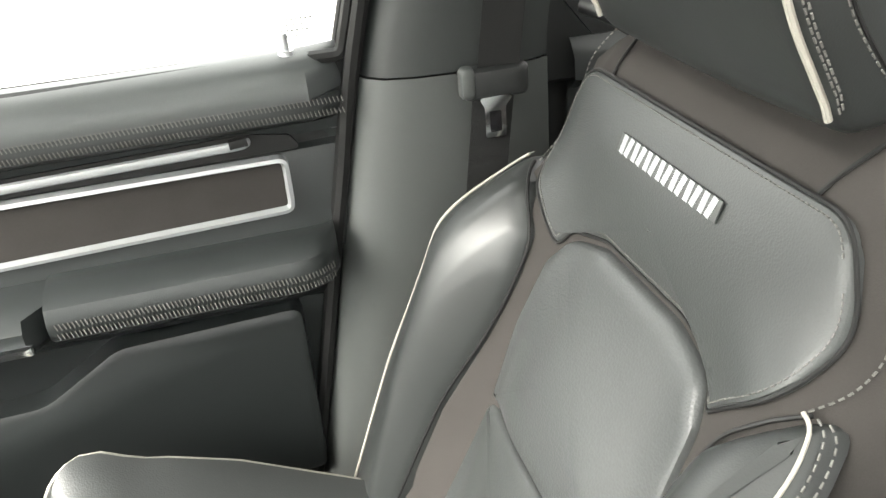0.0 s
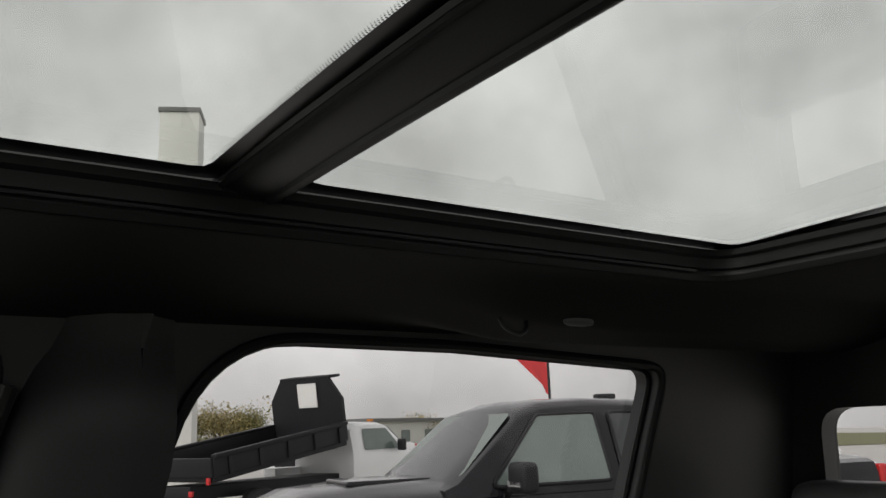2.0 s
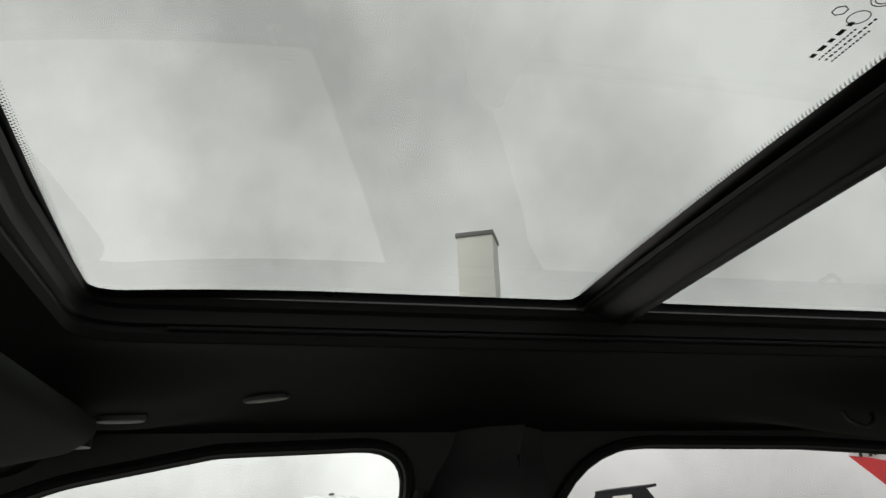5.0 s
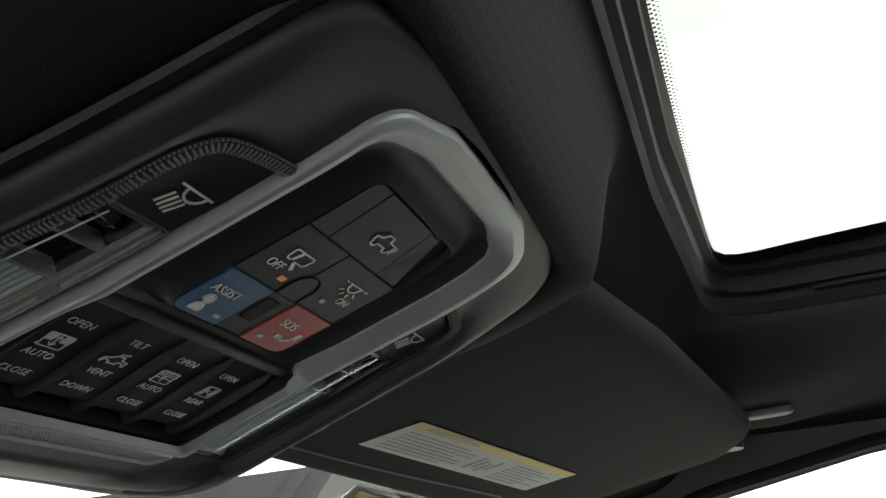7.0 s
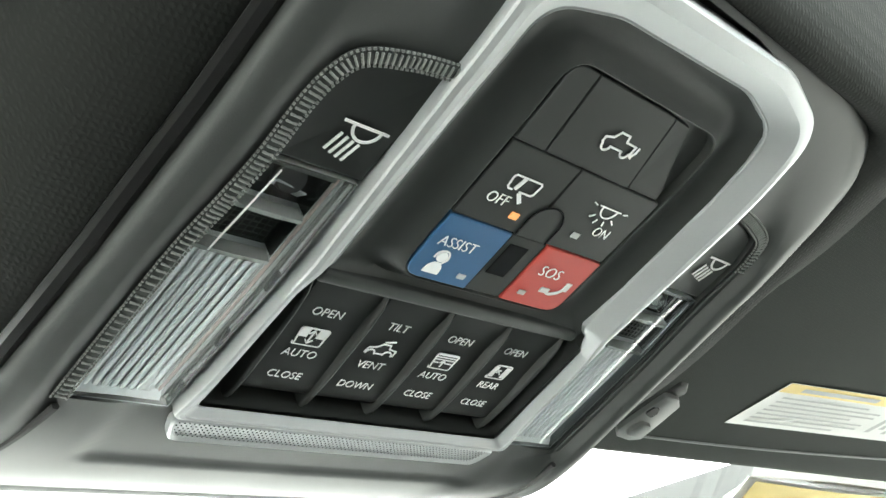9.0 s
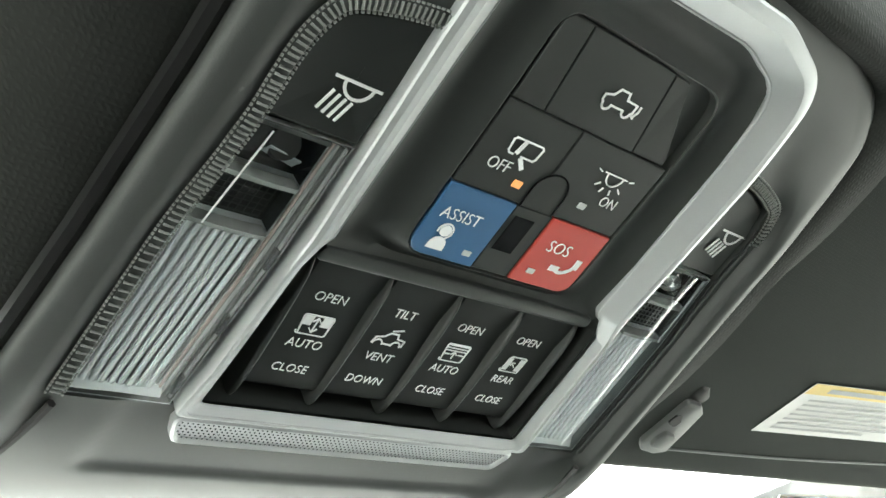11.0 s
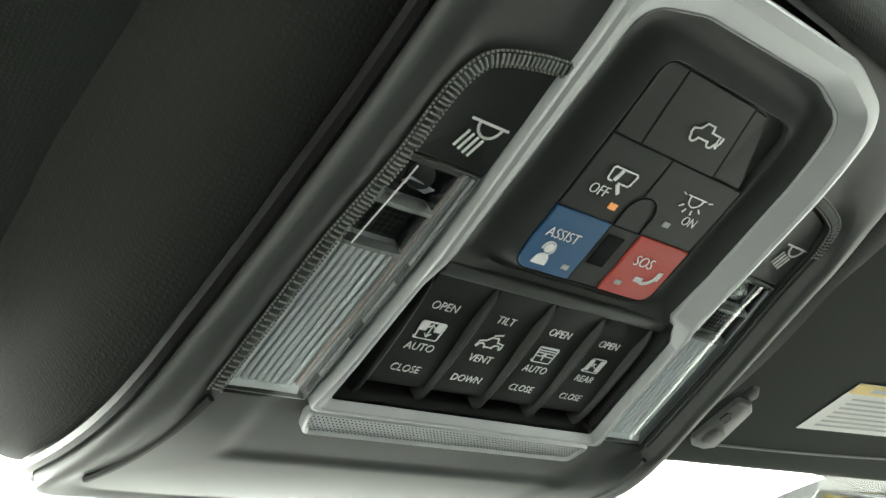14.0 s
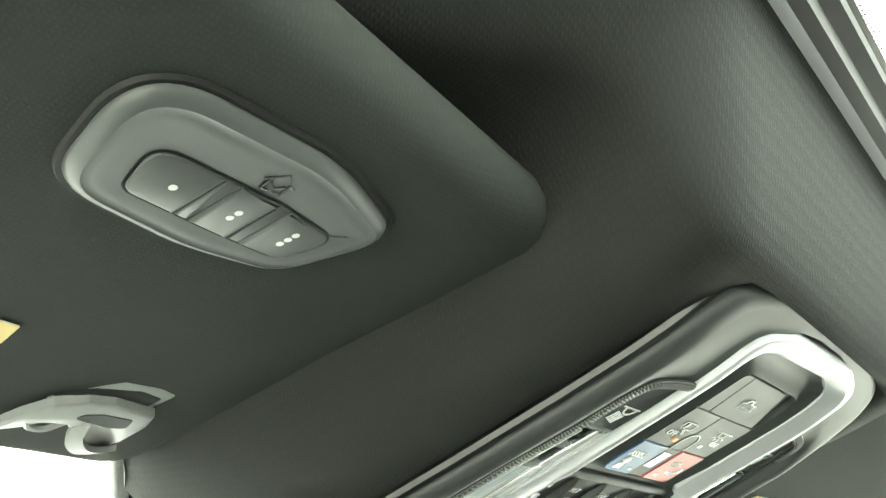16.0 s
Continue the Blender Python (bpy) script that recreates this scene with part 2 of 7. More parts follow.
def shrink(pts, d):
    """The outline moved inwards by d (counter-clockwise outlines)."""
    out, n = [], len(pts)
    for i in range(n):
        a, p, b = Vector(pts[i - 1]), Vector(pts[i]), Vector(pts[(i + 1) % n])
        t = (b - a)
        t = t.normalized() if t.length > 1e-9 else Vector((1, 0))
        out.append((p.x - t.y * d, p.y + t.x * d))
    return out


def slab(bm, outline, z0, z1, bevel=0.0, seg=2):
    """An outline raised from z0 to z1 with a rounded top edge."""
    rings = [[(x, y, z0) for x, y in outline]]
    if bevel:
        s = 1 if z1 > z0 else -1
        for k in range(seg + 1):
            a = math.pi / 2 * k / seg
            rings.append([(x, y, z1 - s * bevel * (1 - math.sin(a))) for x, y in shrink(outline, bevel * (1 - math.cos(a)))])
    else:
        rings.append([(x, y, z1) for x, y in outline])
    return loft(bm, rings)


def sweep(bm, path, r, seg=8, closed=False, flat=1.0, up=(0, 0, 1)):
    """A round (or flattened) cord along a list of points."""
    P = [Vector(p) for p in path]
    n = len(P)
    rings = []
    up = Vector(up)
    for i in range(n):
        a = P[i - 1] if (i > 0 or closed) else P[i]
        b = P[(i + 1) % n] if (i < n - 1 or closed) else P[i]
        t = (b - a).normalized()
        s = t.cross(up)
        s = s.normalized() if s.length > 1e-4 else Vector((1, 0, 0))
        w = s.cross(t).normalized()
        rings.append([P[i] + s * (r * math.cos(2 * math.pi * k / seg)) + w * (r * flat * math.sin(2 * math.pi * k / seg)) for k in range(seg)])
    if closed:
        rings.append(rings[0])
        return loft(bm, rings, cap=False)
    return loft(bm, rings, cap=True, cap0=True)


def sheet(bm, f, us, vs, thick=0.0, normal=None):
    """A surface f(u, v); thick gives it a back."""
    g = [[bm.verts.new(f(u, v)) for v in vs] for u in us]
    faces = []
    for i in range(len(us) - 1):
        for j in range(len(vs) - 1):
            faces.append(bm.faces.new((g[i][j], g[i + 1][j], g[i + 1][j + 1], g[i][j + 1])))
    if thick:
        bmesh.ops.recalc_face_normals(bm, faces=faces)
        bmesh.ops.solidify(bm, geom=faces, thickness=thick)
    return bm


def lin(a, b, n):
    return [a + (b - a) * i / (n - 1) for i in range(n)]


def smooth01(a, b, x):
    t = min(1.0, max(0.0, (x - a) / (b - a)))
    return t * t * (3 - 2 * t)


def smooth_path(pts, n=8, closed=False):
    """Catmull-Rom through the points."""
    P = [Vector(p) for p in pts]
    m = len(P)
    out = []
    for i in range(m if closed else m - 1):
        if closed:
            a, b, c, d = P[i - 1], P[i], P[(i + 1) % m], P[(i + 2) % m]
        else:
            a, b, c, d = P[max(0, i - 1)], P[i], P[i + 1], P[min(m - 1, i + 2)]
        for k in range(n):
            t = k / n
            out.append(0.5 * ((2 * b) + (c - a) * t + (2 * a - 5 * b + 4 * c - d) * t * t + (3 * b - a - 3 * c + d) * t ** 3))
    if not closed:
        out.append(P[-1])
    return out


def words(text, size, x, y, z, stretch=1.0, thick=0.00012):
    """A bmesh of lettering in Blender's own font, centred at x, y."""
    cu = bpy.data.curves.new("lettering", "FONT")
    cu.body, cu.size, cu.align_x, cu.align_y, cu.resolution_u = text, size, "CENTER", "CENTER", 3
    cu.extrude, cu.offset = thick, -0.014 * size
    ob = bpy.data.objects.new("lettering", cu)
    scene.collection.objects.link(ob)
    dg = bpy.context.evaluated_depsgraph_get()
    me = bpy.data.meshes.new_from_object(ob.evaluated_get(dg))
    bm = bmesh.new()
    bm.from_mesh(me)
    bpy.data.objects.remove(ob)
    bpy.data.curves.remove(cu)
    bpy.data.meshes.remove(me)
    for v in bm.verts:
        v.co = Vector((x + v.co.x * stretch, y + v.co.y, z + v.co.z))
    return bm


def strokes(bm, lines, w, z, h=0.00015):
    """Flat line drawing: each polyline becomes a run of thin bars."""
    for pts in lines:
        for a, b in zip(pts, pts[1:]):
            a, b = Vector(a), Vector(b)
            d = b - a
            if d.length < 1e-6:
                continue
            m = Matrix.Translation(((a.x + b.x) / 2, (a.y + b.y) / 2, z)) @ Matrix.Rotation(math.atan2(d.y, d.x), 4, "Z")
            box(bm, 0, 0, 0, d.length + w * 0.9, w, h * 2, m=m)
    return bm


def arc(cx, cy, r, a0, a1, n=10):
    return [(cx + r * math.cos(radians(a0 + (a1 - a0) * k / n)), cy + r * math.sin(radians(a0 + (a1 - a0) * k / n))) for k in range(n + 1)]


def stitches(bm, path, length, gap, r, lift=(0, 0, 0), slant=0.0):
    """A row of short threads along a path."""
    P = [Vector(p) for p in path]
    d, run = 0.0, []
    for a, b in zip(P, P[1:]):
        run.append((d, a, b))
        d += (b - a).length
    t = 0.0
    while t + length < d:
        ends = []
        for s in (t, t + length):
            for d0, a, b in run:
                if d0 <= s <= d0 + (b - a).length + 1e-9:
                    ends.append(a + (b - a) * ((s - d0) / max(1e-9, (b - a).length)) + Vector(lift))
                    break
        if len(ends) == 2 and (ends[1] - ends[0]).length > 1e-6:
            cyl(bm, ends[0], ends[1], r, seg=5)
        t += length + gap
    return bm


def hatch(bm, path, pitch, half, r, lean_by=0.0):
    """A ladder seam: short threads across a path, half the thread's vector, each leaning a little."""
    P = [Vector(p) for p in path]
    h = Vector(half)
    left = 0.0
    for a, b in zip(P, P[1:]):
        d = (b - a).length
        t = left
        while t < d:
            c = a + (b - a) * (t / d)
            s = (b - a).normalized() * lean_by
            cyl(bm, c - h - s, c + h + s, r, seg=5)
            t += pitch
        left = t - d
    return bm

# ---- the cab: roof lining, side walls, glazing ----
ROOF_HX, ROOF_Y0, ROOF_Y1 = 0.44, -0.56, 0.576


def lining_z(x, y):
    """Height of the roof lining."""
    ax = abs(x)
    flat = 1.810 - 0.038 * max(0.0, (ax - 0.46) / 0.25) ** 2
    flat -= (0.028 * smooth01(0.38, 0.55, y) + 0.040 * smooth01(-0.10, -0.40, y)) * smooth01(0.45, 0.57, ax) * (1 - smooth01(0.63, 0.71, ax))
    front = 1.776 - 0.20 * (y - 0.66) - 0.08 * (ax - 0.13)
    hump = (0.047 + 0.09 * max(0.0, y - 0.61)) * (1 - smooth01(0.092, 0.165, ax))
    console_edge = 1.7039 - 0.325 * (y - 0.6914) + 0.0050
    low = 0.5 * (front + flat - math.sqrt((front - flat) ** 2 + 0.012 ** 2)) - hump
    low += (console_edge - low) * (1 - smooth01(0.110, 0.148, ax))
    wide = 0.616 + 0.05 * smooth01(0.10, 0.24, ax)
    roll = 3.6 * max(0.0, y - 0.757) ** 2 * (1 - smooth01(0.110, 0.165, ax))
    under = 0.035 * (1 - smooth01(0.068, 0.092, ax)) * smooth01(0.620, 0.632, y) * (1 - smooth01(0.795, 0.812, y))
    return flat + (low - flat) * smooth01(0.591, wide, y) + roll + under


def head_y(x):
    """Where the lining meets the windscreen."""
    return 0.862 - 0.17 * (x / 0.72) ** 2 + 0.050 * (1 - smooth01(0.098, 0.150, abs(x)))


def ring_surface(bm, hole, x0, x1, y0, y1, steps, f, power=1.0):
    """A plate round a hole: rings from the hole's outline to a rectangle; f gives the 3D point."""
    cx, cy = sum(p[0] for p in hole) / len(hole), sum(p[1] for p in hole) / len(hole)
    rings = []
    outer = []
    for px, py in hole:
        dx, dy = px - cx, py - cy
        k = min(((x1 if dx > 0 else x0) - cx) / dx if abs(dx) > 1e-9 else 1e9, ((y1 if dy > 0 else y0) - cy) / dy if abs(dy) > 1e-9 else 1e9)
        outer.append((cx + dx * k, cy + dy * k))
    for i, c in enumerate(((x1, y1), (x1, y0), (x0, y0), (x0, y1))):
        j = min(range(len(outer)), key=lambda q: (outer[q][0] - c[0]) ** 2 + (outer[q][1] - c[1]) ** 2)
        outer[j] = c
    for s in range(steps + 1):
        t = (s / steps) ** power
        rings.append([f(h[0] + (o[0] - h[0]) * t, h[1] + (o[1] - h[1]) * t) for h, o in zip(hole, outer)])
    return loft(bm, rings, cap=False)


def dense(outline, step):
    out = []
    for i, p in enumerate(outline):
        q = outline[(i + 1) % len(outline)]
        d = math.dist(p, q)
        k = max(1, int(d / step))
        out += [(p[0] + (q[0] - p[0]) * j / k, p[1] + (q[1] - p[1]) * j / k) for j in range(k)]
    return out


def roof_outline(grow=0.0, r=0.055):
    a, b, c = ROOF_HX, ROOF_Y0, ROOF_Y1
    pts = rounded([(-a, b), (a, b), (a, c), (0.2, c + 0.014), (-0.2, c + 0.014), (-a, c)], [r, r, r, 0.4, 0.4, r], 8)
    return shrink(dense(pts, 0.02), -grow)


hole = roof_outline()
bm = ring_surface(bmesh.new(), dense(hole, 0.007), -0.74, 0.74, -1.16, 0.915, 70, lambda x, y: (x, min(y, head_y(x)), lining_z(x, min(y, head_y(x)))), 1.3)
ceiling = link("ceiling", bm, "headliner")
ceiling.data.set_sharp_from_angle(angle=radians(80))
tagged(ceiling, "black knitted cloth roof lining with a sunroof opening", "ceiling", kind="structure")
bm = ring_surface(bmesh.new(), hole, -0.80, 0.80, -1.22, 0.90, 10, lambda x, y: (x, y, 1.856 - 0.10 * max(0, (abs(x) - 0.44) / 0.36) ** 2 - 0.10 * max(0, (y - 0.58) / 0.32) ** 2))
tagged(link("roof_panel", bm, "dark"), "black painted steel roof skin above the lining", "roof", kind="structure")

# sunroof: stepped black surround, two panes, a crossbar between them
sunroof = thing("sunroof", "two-pane tinted panoramic sunroof, shade open, in a black frame", "sunroof")


def rim(grow, z, r=0.055):
    return [(x, y, z if z is not None else lining_z(x, y) + 0.001) for x, y in roof_outline(grow, r)]


bm = bmesh.new()
loft(bm, [rim(0.004, None), rim(0.001, None), rim(-0.003, 1.818), rim(-0.001, 1.826)], cap=False)
part("edge_trim", bm, "seal", sunroof, "black rubber edge finisher")
bm = bmesh.new()
loft(bm, [rim(-0.001, 1.824), rim(-0.007, 1.826), rim(-0.008, 1.838), rim(-0.014, 1.841), rim(-0.015, 1.848), rim(-0.005, 1.849), rim(-0.001, 1.855)], cap=False)
part("guide_rail", bm, "seal", sunroof)
# thin bright line of the rail's lower lip
bm = bmesh.new()
sweep(bm, [(ROOF_HX - 0.006, y, 1.8225) for y in lin(-0.50, 0.50, 40)], 0.0016, 6)
part("rail_lip", bm, "trim", sunroof, "thin black rail lip")


def glass_z(x, y):
    return 1.863 - 0.010 * (x / 0.42) ** 2 - 0.10 * max(0.0, y - 0.35) ** 2 * 1.5


def roof_pane(name, y0, y1, r0, r1):
    back = 0.04 if name == "rear_pane" else 0.02
    out = dense(rounded([(-0.43, y0 - back), (0.43, y0 - back), (0.43, y1 + 0.02), (-0.43, y1 + 0.02)], 0.02, 4), 0.03)
    clear = dense(rounded([(-0.404, y0), (0.404, y0), (0.404, y1), (-0.404, y1)], [r0, r0, r1, r1], 6), 0.03)
    if name == "front_pane":
        out = [(x, y + (0.011 * (1 - (x / 0.44) ** 2) if y > y1 - 0.04 else 0.0)) for x, y in out]
        clear = [(x, y + (0.011 * (1 - (x / 0.44) ** 2) if y > y1 - 0.04 else 0.0)) for x, y in clear]
    bm = bmesh.new()
    c = ((0.0), (y0 + y1) / 2)
    rings = []
    for k in (1.0, 0.9, 0.75, 0.5, 0.25, 0.02):
        rings.append([(c[0] + (x - c[0]) * k, c[1] + (y - c[1]) * k, glass_z(c[0] + (x - c[0]) * k, c[1] + (y - c[1]) * k)) for x, y in out])
    loft(bm, rings)
    g = part(name, bm, "roofglass", sunroof, "grey tinted laminated roof glass")
    g.visible_shadow = False
    # black ceramic border, with dots along its inner edge
    n = 200
    bm = bmesh.new()

    def at(poly, t):
        L = [math.dist(poly[i], poly[(i + 1) % len(poly)]) for i in range(len(poly))]
        s = t * sum(L)
        for i, d in enumerate(L):
            if s <= d:
                q = poly[(i + 1) % len(poly)]
                return (poly[i][0] + (q[0] - poly[i][0]) * s / d, poly[i][1] + (q[1] - poly[i][1]) * s / d)
            s -= d
        return poly[0]
    a = [at(clear, k / n) for k in range(n)]
    b = [(x * 1.06, (y - c[1]) * 1.10 + c[1]) for x, y in a]
    loft(bm, [[(x, y, glass_z(x, y) - 0.002) for x, y in a], [(x, y, glass_z(x, y) - 0.002) for x, y in b]], cap=False)
    part("frit_band", bm, "frit", g, smooth=False)
    bm = bmesh.new()
    edge = y1 if name == "front_pane" else y0
    for row, (off, size) in enumerate(((0.0008, 0.0010), (0.0026, 0.0008), (0.0042, 0.0005))):
        for (yy, sgn) in ((y0, 1), (y1, -1)):
            x = -0.39 + (0.0017 if row % 2 else 0)
            while x < 0.39:
                p = (x, yy + sgn * off + (0.011 * (1 - (x / 0.44) ** 2) if name == "front_pane" and sgn < 0 else 0.0))
                z = glass_z(*p) - 0.0018
                vs = [bm.verts.new((p[0] + dx * size, p[1] + dy * size, z)) for dx, dy in ((-1, 0), (0, -1), (1, 0), (0, 1))]
                bm.faces.new(vs)
                x += 0.0034
    tagged(part("frit_dots", bm, "frit", g, smooth=False), kind="stuff")
    return g


front_pane = roof_pane("front_pane", 0.124, 0.562, 0.012, 0.030)
roof_pane("rear_pane", -0.545, 0.037, 0.020, 0.012)
# maker's marking printed on the front pane: bars and rings
bm = bmesh.new()
MX, MY = -0.033, 0.134
zm = glass_z(MX, MY) - 0.0022
for i, (w, dy) in enumerate(((0.036, 0.030), (0.030, 0.0245), (0.040, 0.0205), (0.030, 0.0165))):
    cells = 5 if i == 0 else 11
    for k in range(cells):
        box(bm, MX + 0.024 - w * (k + 0.5) / cells, MY + dy, zm, w / cells * (0.48 + 0.22 * (k % 2)), 0.0028 if i == 0 else 0.0012, 0.0002)
strokes(bm, [arc(MX - 0.014, MY + 0.030, 0.0055, 0, 360, 18), arc(MX - 0.030, MY + 0.028, 0.0065, 0, 360, 18), arc(MX - 0.030, MY + 0.028, 0.0045, 0, 360, 14), arc(MX - 0.017, MY + 0.043, 0.0038, 0, 360, 6)], 0.0005, zm)
for k in range(3):
    box(bm, MX - 0.022, MY + 0.012 - 0.004 * k, zm, 0.014 - 0.003 * k, 0.0010, 0.0002)
part("printed_marking", bm, "frit", front_pane, "small black printed glass marking", smooth=False)
# crossbar
bm = bmesh.new()
prof = [(0.108, 1.859), (0.104, 1.853), (0.096, 1.849), (0.080, 1.845), (0.064, 1.846), (0.062, 1.843), (0.056, 1.843), (0.049, 1.846), (0.042, 1.853), (0.040, 1.859), (0.03, 1.866), (0.095, 1.866)]
loft(bm, [[(x, y, z - 0.006 * (x / 0.42) ** 2) for y, z in prof] for x in lin(-0.436, 0.436, 25)], cap=True, cap0=True)
part("crossbar", bm, "trim", sunroof, "black crossbar between the panes")
for y in (0.103, 0.046):
    bm = bmesh.new()
    sweep(bm, [(x, y, 1.8545 - 0.008 * (x / 0.42) ** 2) for x in lin(-0.43, 0.43, 16)], 0.0035, 8)
    part("seal_strip", bm, "seal", sunroof)


# ---- side walls: window openings cut through, with rubber seals ----
def lean(z):
    return 0.790 - 0.16 * max(0.0, z - 1.31) - 0.02 * max(0.0, z - 1.6)


WINDOWS = dict(
    front=([(0.312, 1.330), (0.204, 1.758), (0.45, 1.750), (0.62, 1.718), (1.06, 1.56), (1.30, 1.335)], [0.012, 0.060, 0.2, 0.3, 0.3, 0.03], "glass", "clear front door glass"),
    rear=([(-0.662, 1.306), (-0.766, 1.730), (-0.35, 1.753), (0.012, 1.758), (0.124, 1.302)], [0.06, 0.035, 0.3, 0.16, 0.02], "privacy", "dark privacy glass of the rear door"),
)


def side(sgn, name):
    cells = dict(front=(0.16, 1.40), rear=(-1.16, 0.16))
    out = []
    for key, (corners, radii, mat, label) in WINDOWS.items():
        hole = dense(rounded(corners, radii, 8), 0.02)
        hole = hole if sum(hole[i - 1][0] * p[1] - p[0] * hole[i - 1][1] for i, p in enumerate(hole)) > 0 else hole[::-1]
        y0, y1 = cells[key]
        bm = bmesh.new()

        def f(y, z):
            return (sgn * (lean(z) + 0.004), y, z)
        cx, cy = 0.5 * (y0 + y1), 1.5
        ring_surface(bm, hole, y0, y1, 0.62, 1.80, 12, f)
        # the opening's thickness, outwards
        loft(bm, [[(sgn * (lean(z) + 0.004), y, z) for y, z in hole], [(sgn * (lean(z) + 0.055), y, z) for y, z in hole]], cap=False)
        w = link(name + "_" + key, bm, "trim")
        tagged(w, "black inner door frame round the %s window" % key, "wall", kind="structure")
        w.name = "wall_right" if sgn > 0 else "wall_left"
        bm = bmesh.new()
        sweep(bm, [(sgn * (lean(z) - 0.001), y, z) for y, z in hole], 0.0075, 8, closed=True, up=(1, 0, 0))
        part("seal", bm, "seal", w, "black rubber window seal")
        bm = bmesh.new()
        sweep(bm, [(sgn * (lean(z) + 0.026), y, z) for y, z in shrink(hole, 0.002)], 0.005, 6, closed=True, up=(1, 0, 0))
        part("glass_run", bm, "seal", w)
        bm = bmesh.new()
        cy0, cz0 = sum(p[0] for p in hole) / len(hole), sum(p[1] for p in hole) / len(hole)
        wide = shrink(hole, -0.004)
        loft(bm, [[(sgn * (lean(cz0 + (z - cz0) * k) + 0.030), cy0 + (y - cy0) * k, cz0 + (z - cz0) * k) for y, z in wide] for k in (1.0, 0.7, 0.4, 0.1)])
        g = tagged(link("window_1" if key == "front" else "window_2", bm, mat, smooth=False), label, "window", kind="structure")
        g.visible_shadow = False
        out.append(w)
    return out


side(1, "side")
side(-1, "side")
# frosted maker's mark low in the front door glass
bm = bmesh.new()
for k, w in enumerate((0.030, 0.024, 0.032, 0.020)):
    for q in range(6):
        box(bm, 0.8165 - 0.0010 * k, 0.350 + 0.003 * k + w * (q / 6 - 0.5), 1.366 - 0.0055 * k, 0.0004, w / 6 * 0.6, 0.0024)
tagged(link("glass_marking", bm, "print_grey", smooth=False), "small etched marking low in the door glass", "marking")

# rear wall with the back window, floor, dash, windscreen
bm = bmesh.new()
back = dense(rounded([(-0.705, 1.27), (0.705, 1.27), (0.685, 1.656), (-0.685, 1.656)], 0.05, 6), 0.04)
ring_surface(bm, back, -0.82, 0.82, 0.62, 1.86, 6, lambda x, z: (x, -1.15 + 0.04 * (z - 1.3), z))
loft(bm, [[(x, -1.15 + 0.04 * (z - 1.3), z) for x, z in back], [(x, -1.20 + 0.04 * (z - 1.3), z) for x, z in back]], cap=False)
tagged(link("wall_back", bm, "trim"), "black rear wall of the cab with its back window", "wall", kind="structure")
bm = bmesh.new()
loft(bm, [[(x * k, -1.18, 1.47 + (z - 1.47) * k) for x, z in shrink(back, -0.003)] for k in (1.0, 0.6, 0.2)])
tagged(link("window_3", bm, "privacy", smooth=False), "dark privacy glass of the back window", "window", kind="structure").visible_shadow = False
bm = bmesh.new()
sheet(bm, lambda u, v: (u, v, 0.70 + 0.03 * smooth01(1.2, 1.6, v)), lin(-0.85, 0.85, 12), lin(-1.2, 1.9, 24), 0.03)
tagged(link("floor", bm, "carpet"), "dark carpeted cab floor", "floor", kind="structure")
bm = bmesh.new()
prof = [(1.25, 0.75), (1.22, 0.95), (1.14, 1.02), (1.12, 1.10), (1.20, 1.155), (1.45, 1.17), (1.85, 1.15), (1.88, 0.72)]
loft(bm, [[(x, y - 0.05 * (x / 0.8) ** 2, z) for y, z in prof] for x in lin(-0.80, 0.80, 24)], cap=True, cap0=True)
tagged(link("dashboard", bm, "dash"), "dark grey padded dashboard below the windscreen", "dashboard", kind="structure")
# windscreen: top edge meets the lining
WS_TOP = [(x, head_y(x) + 0.012, lining_z(x, head_y(x)) + 0.010) for x in lin(-0.72, 0.72, 41)]
WS_LOW = [(x * 1.08, 1.86 - 0.16 * (x / 0.72) ** 2, 1.14) for x in lin(-0.72, 0.72, 41)]
bm = bmesh.new()
loft(bm, [[tuple(Vector(a) * (1 - k) + Vector(b) * k + Vector((0, 0, 0.045 * 4 * k * (1 - k)))) for a, b in zip(WS_TOP, WS_LOW)] for k in lin(0, 1, 10)], closed=False, cap=False)
tagged(link("windscreen", bm, "glass"), "clear laminated windscreen", "window", kind="structure").visible_shadow = False
for sgn in (1, -1):
    bm = bmesh.new()
    rings = []
    for k in lin(0, 1, 12):
        p = Vector((sgn * 0.725, 0.78, 1.725)) * (1 - k) + Vector((sgn * 0.80, 1.70, 1.15)) * k
        rings.append([p + Vector((sgn * dx, dy, dz)) for dx, dy, dz in ((-0.03, 0, -0.03), (0.03, -0.03, -0.04), (0.07, 0, 0.02), (0.02, 0.07, 0.03), (-0.03, 0.06, 0.02))])
    loft(bm, rings, cap=True, cap0=True)
    tagged(link("trim", bm, "pillar"), "dark grey windscreen pillar trim", "pillar", kind="structure")
# closing edge between the lining and the windscreen
bm = bmesh.new()
xs = lin(-0.72, 0.72, 61)
loft(bm, [[(x, head_y(x) - 0.004, lining_z(x, head_y(x) - 0.004) - 0.0005) for x in xs],
          [(x, head_y(x) + 0.004, lining_z(x, head_y(x)) - 0.0015) for x in xs],
          [(x, head_y(x) + 0.010, lining_z(x, head_y(x)) + 0.003) for x in xs],
          [(x, head_y(x) + 0.012, lining_z(x, head_y(x)) + 0.03) for x in xs]], closed=False, cap=False)
tagged(link("trim", bm, "headliner"), "black cloth edge above the windscreen", "trim", kind="structure")
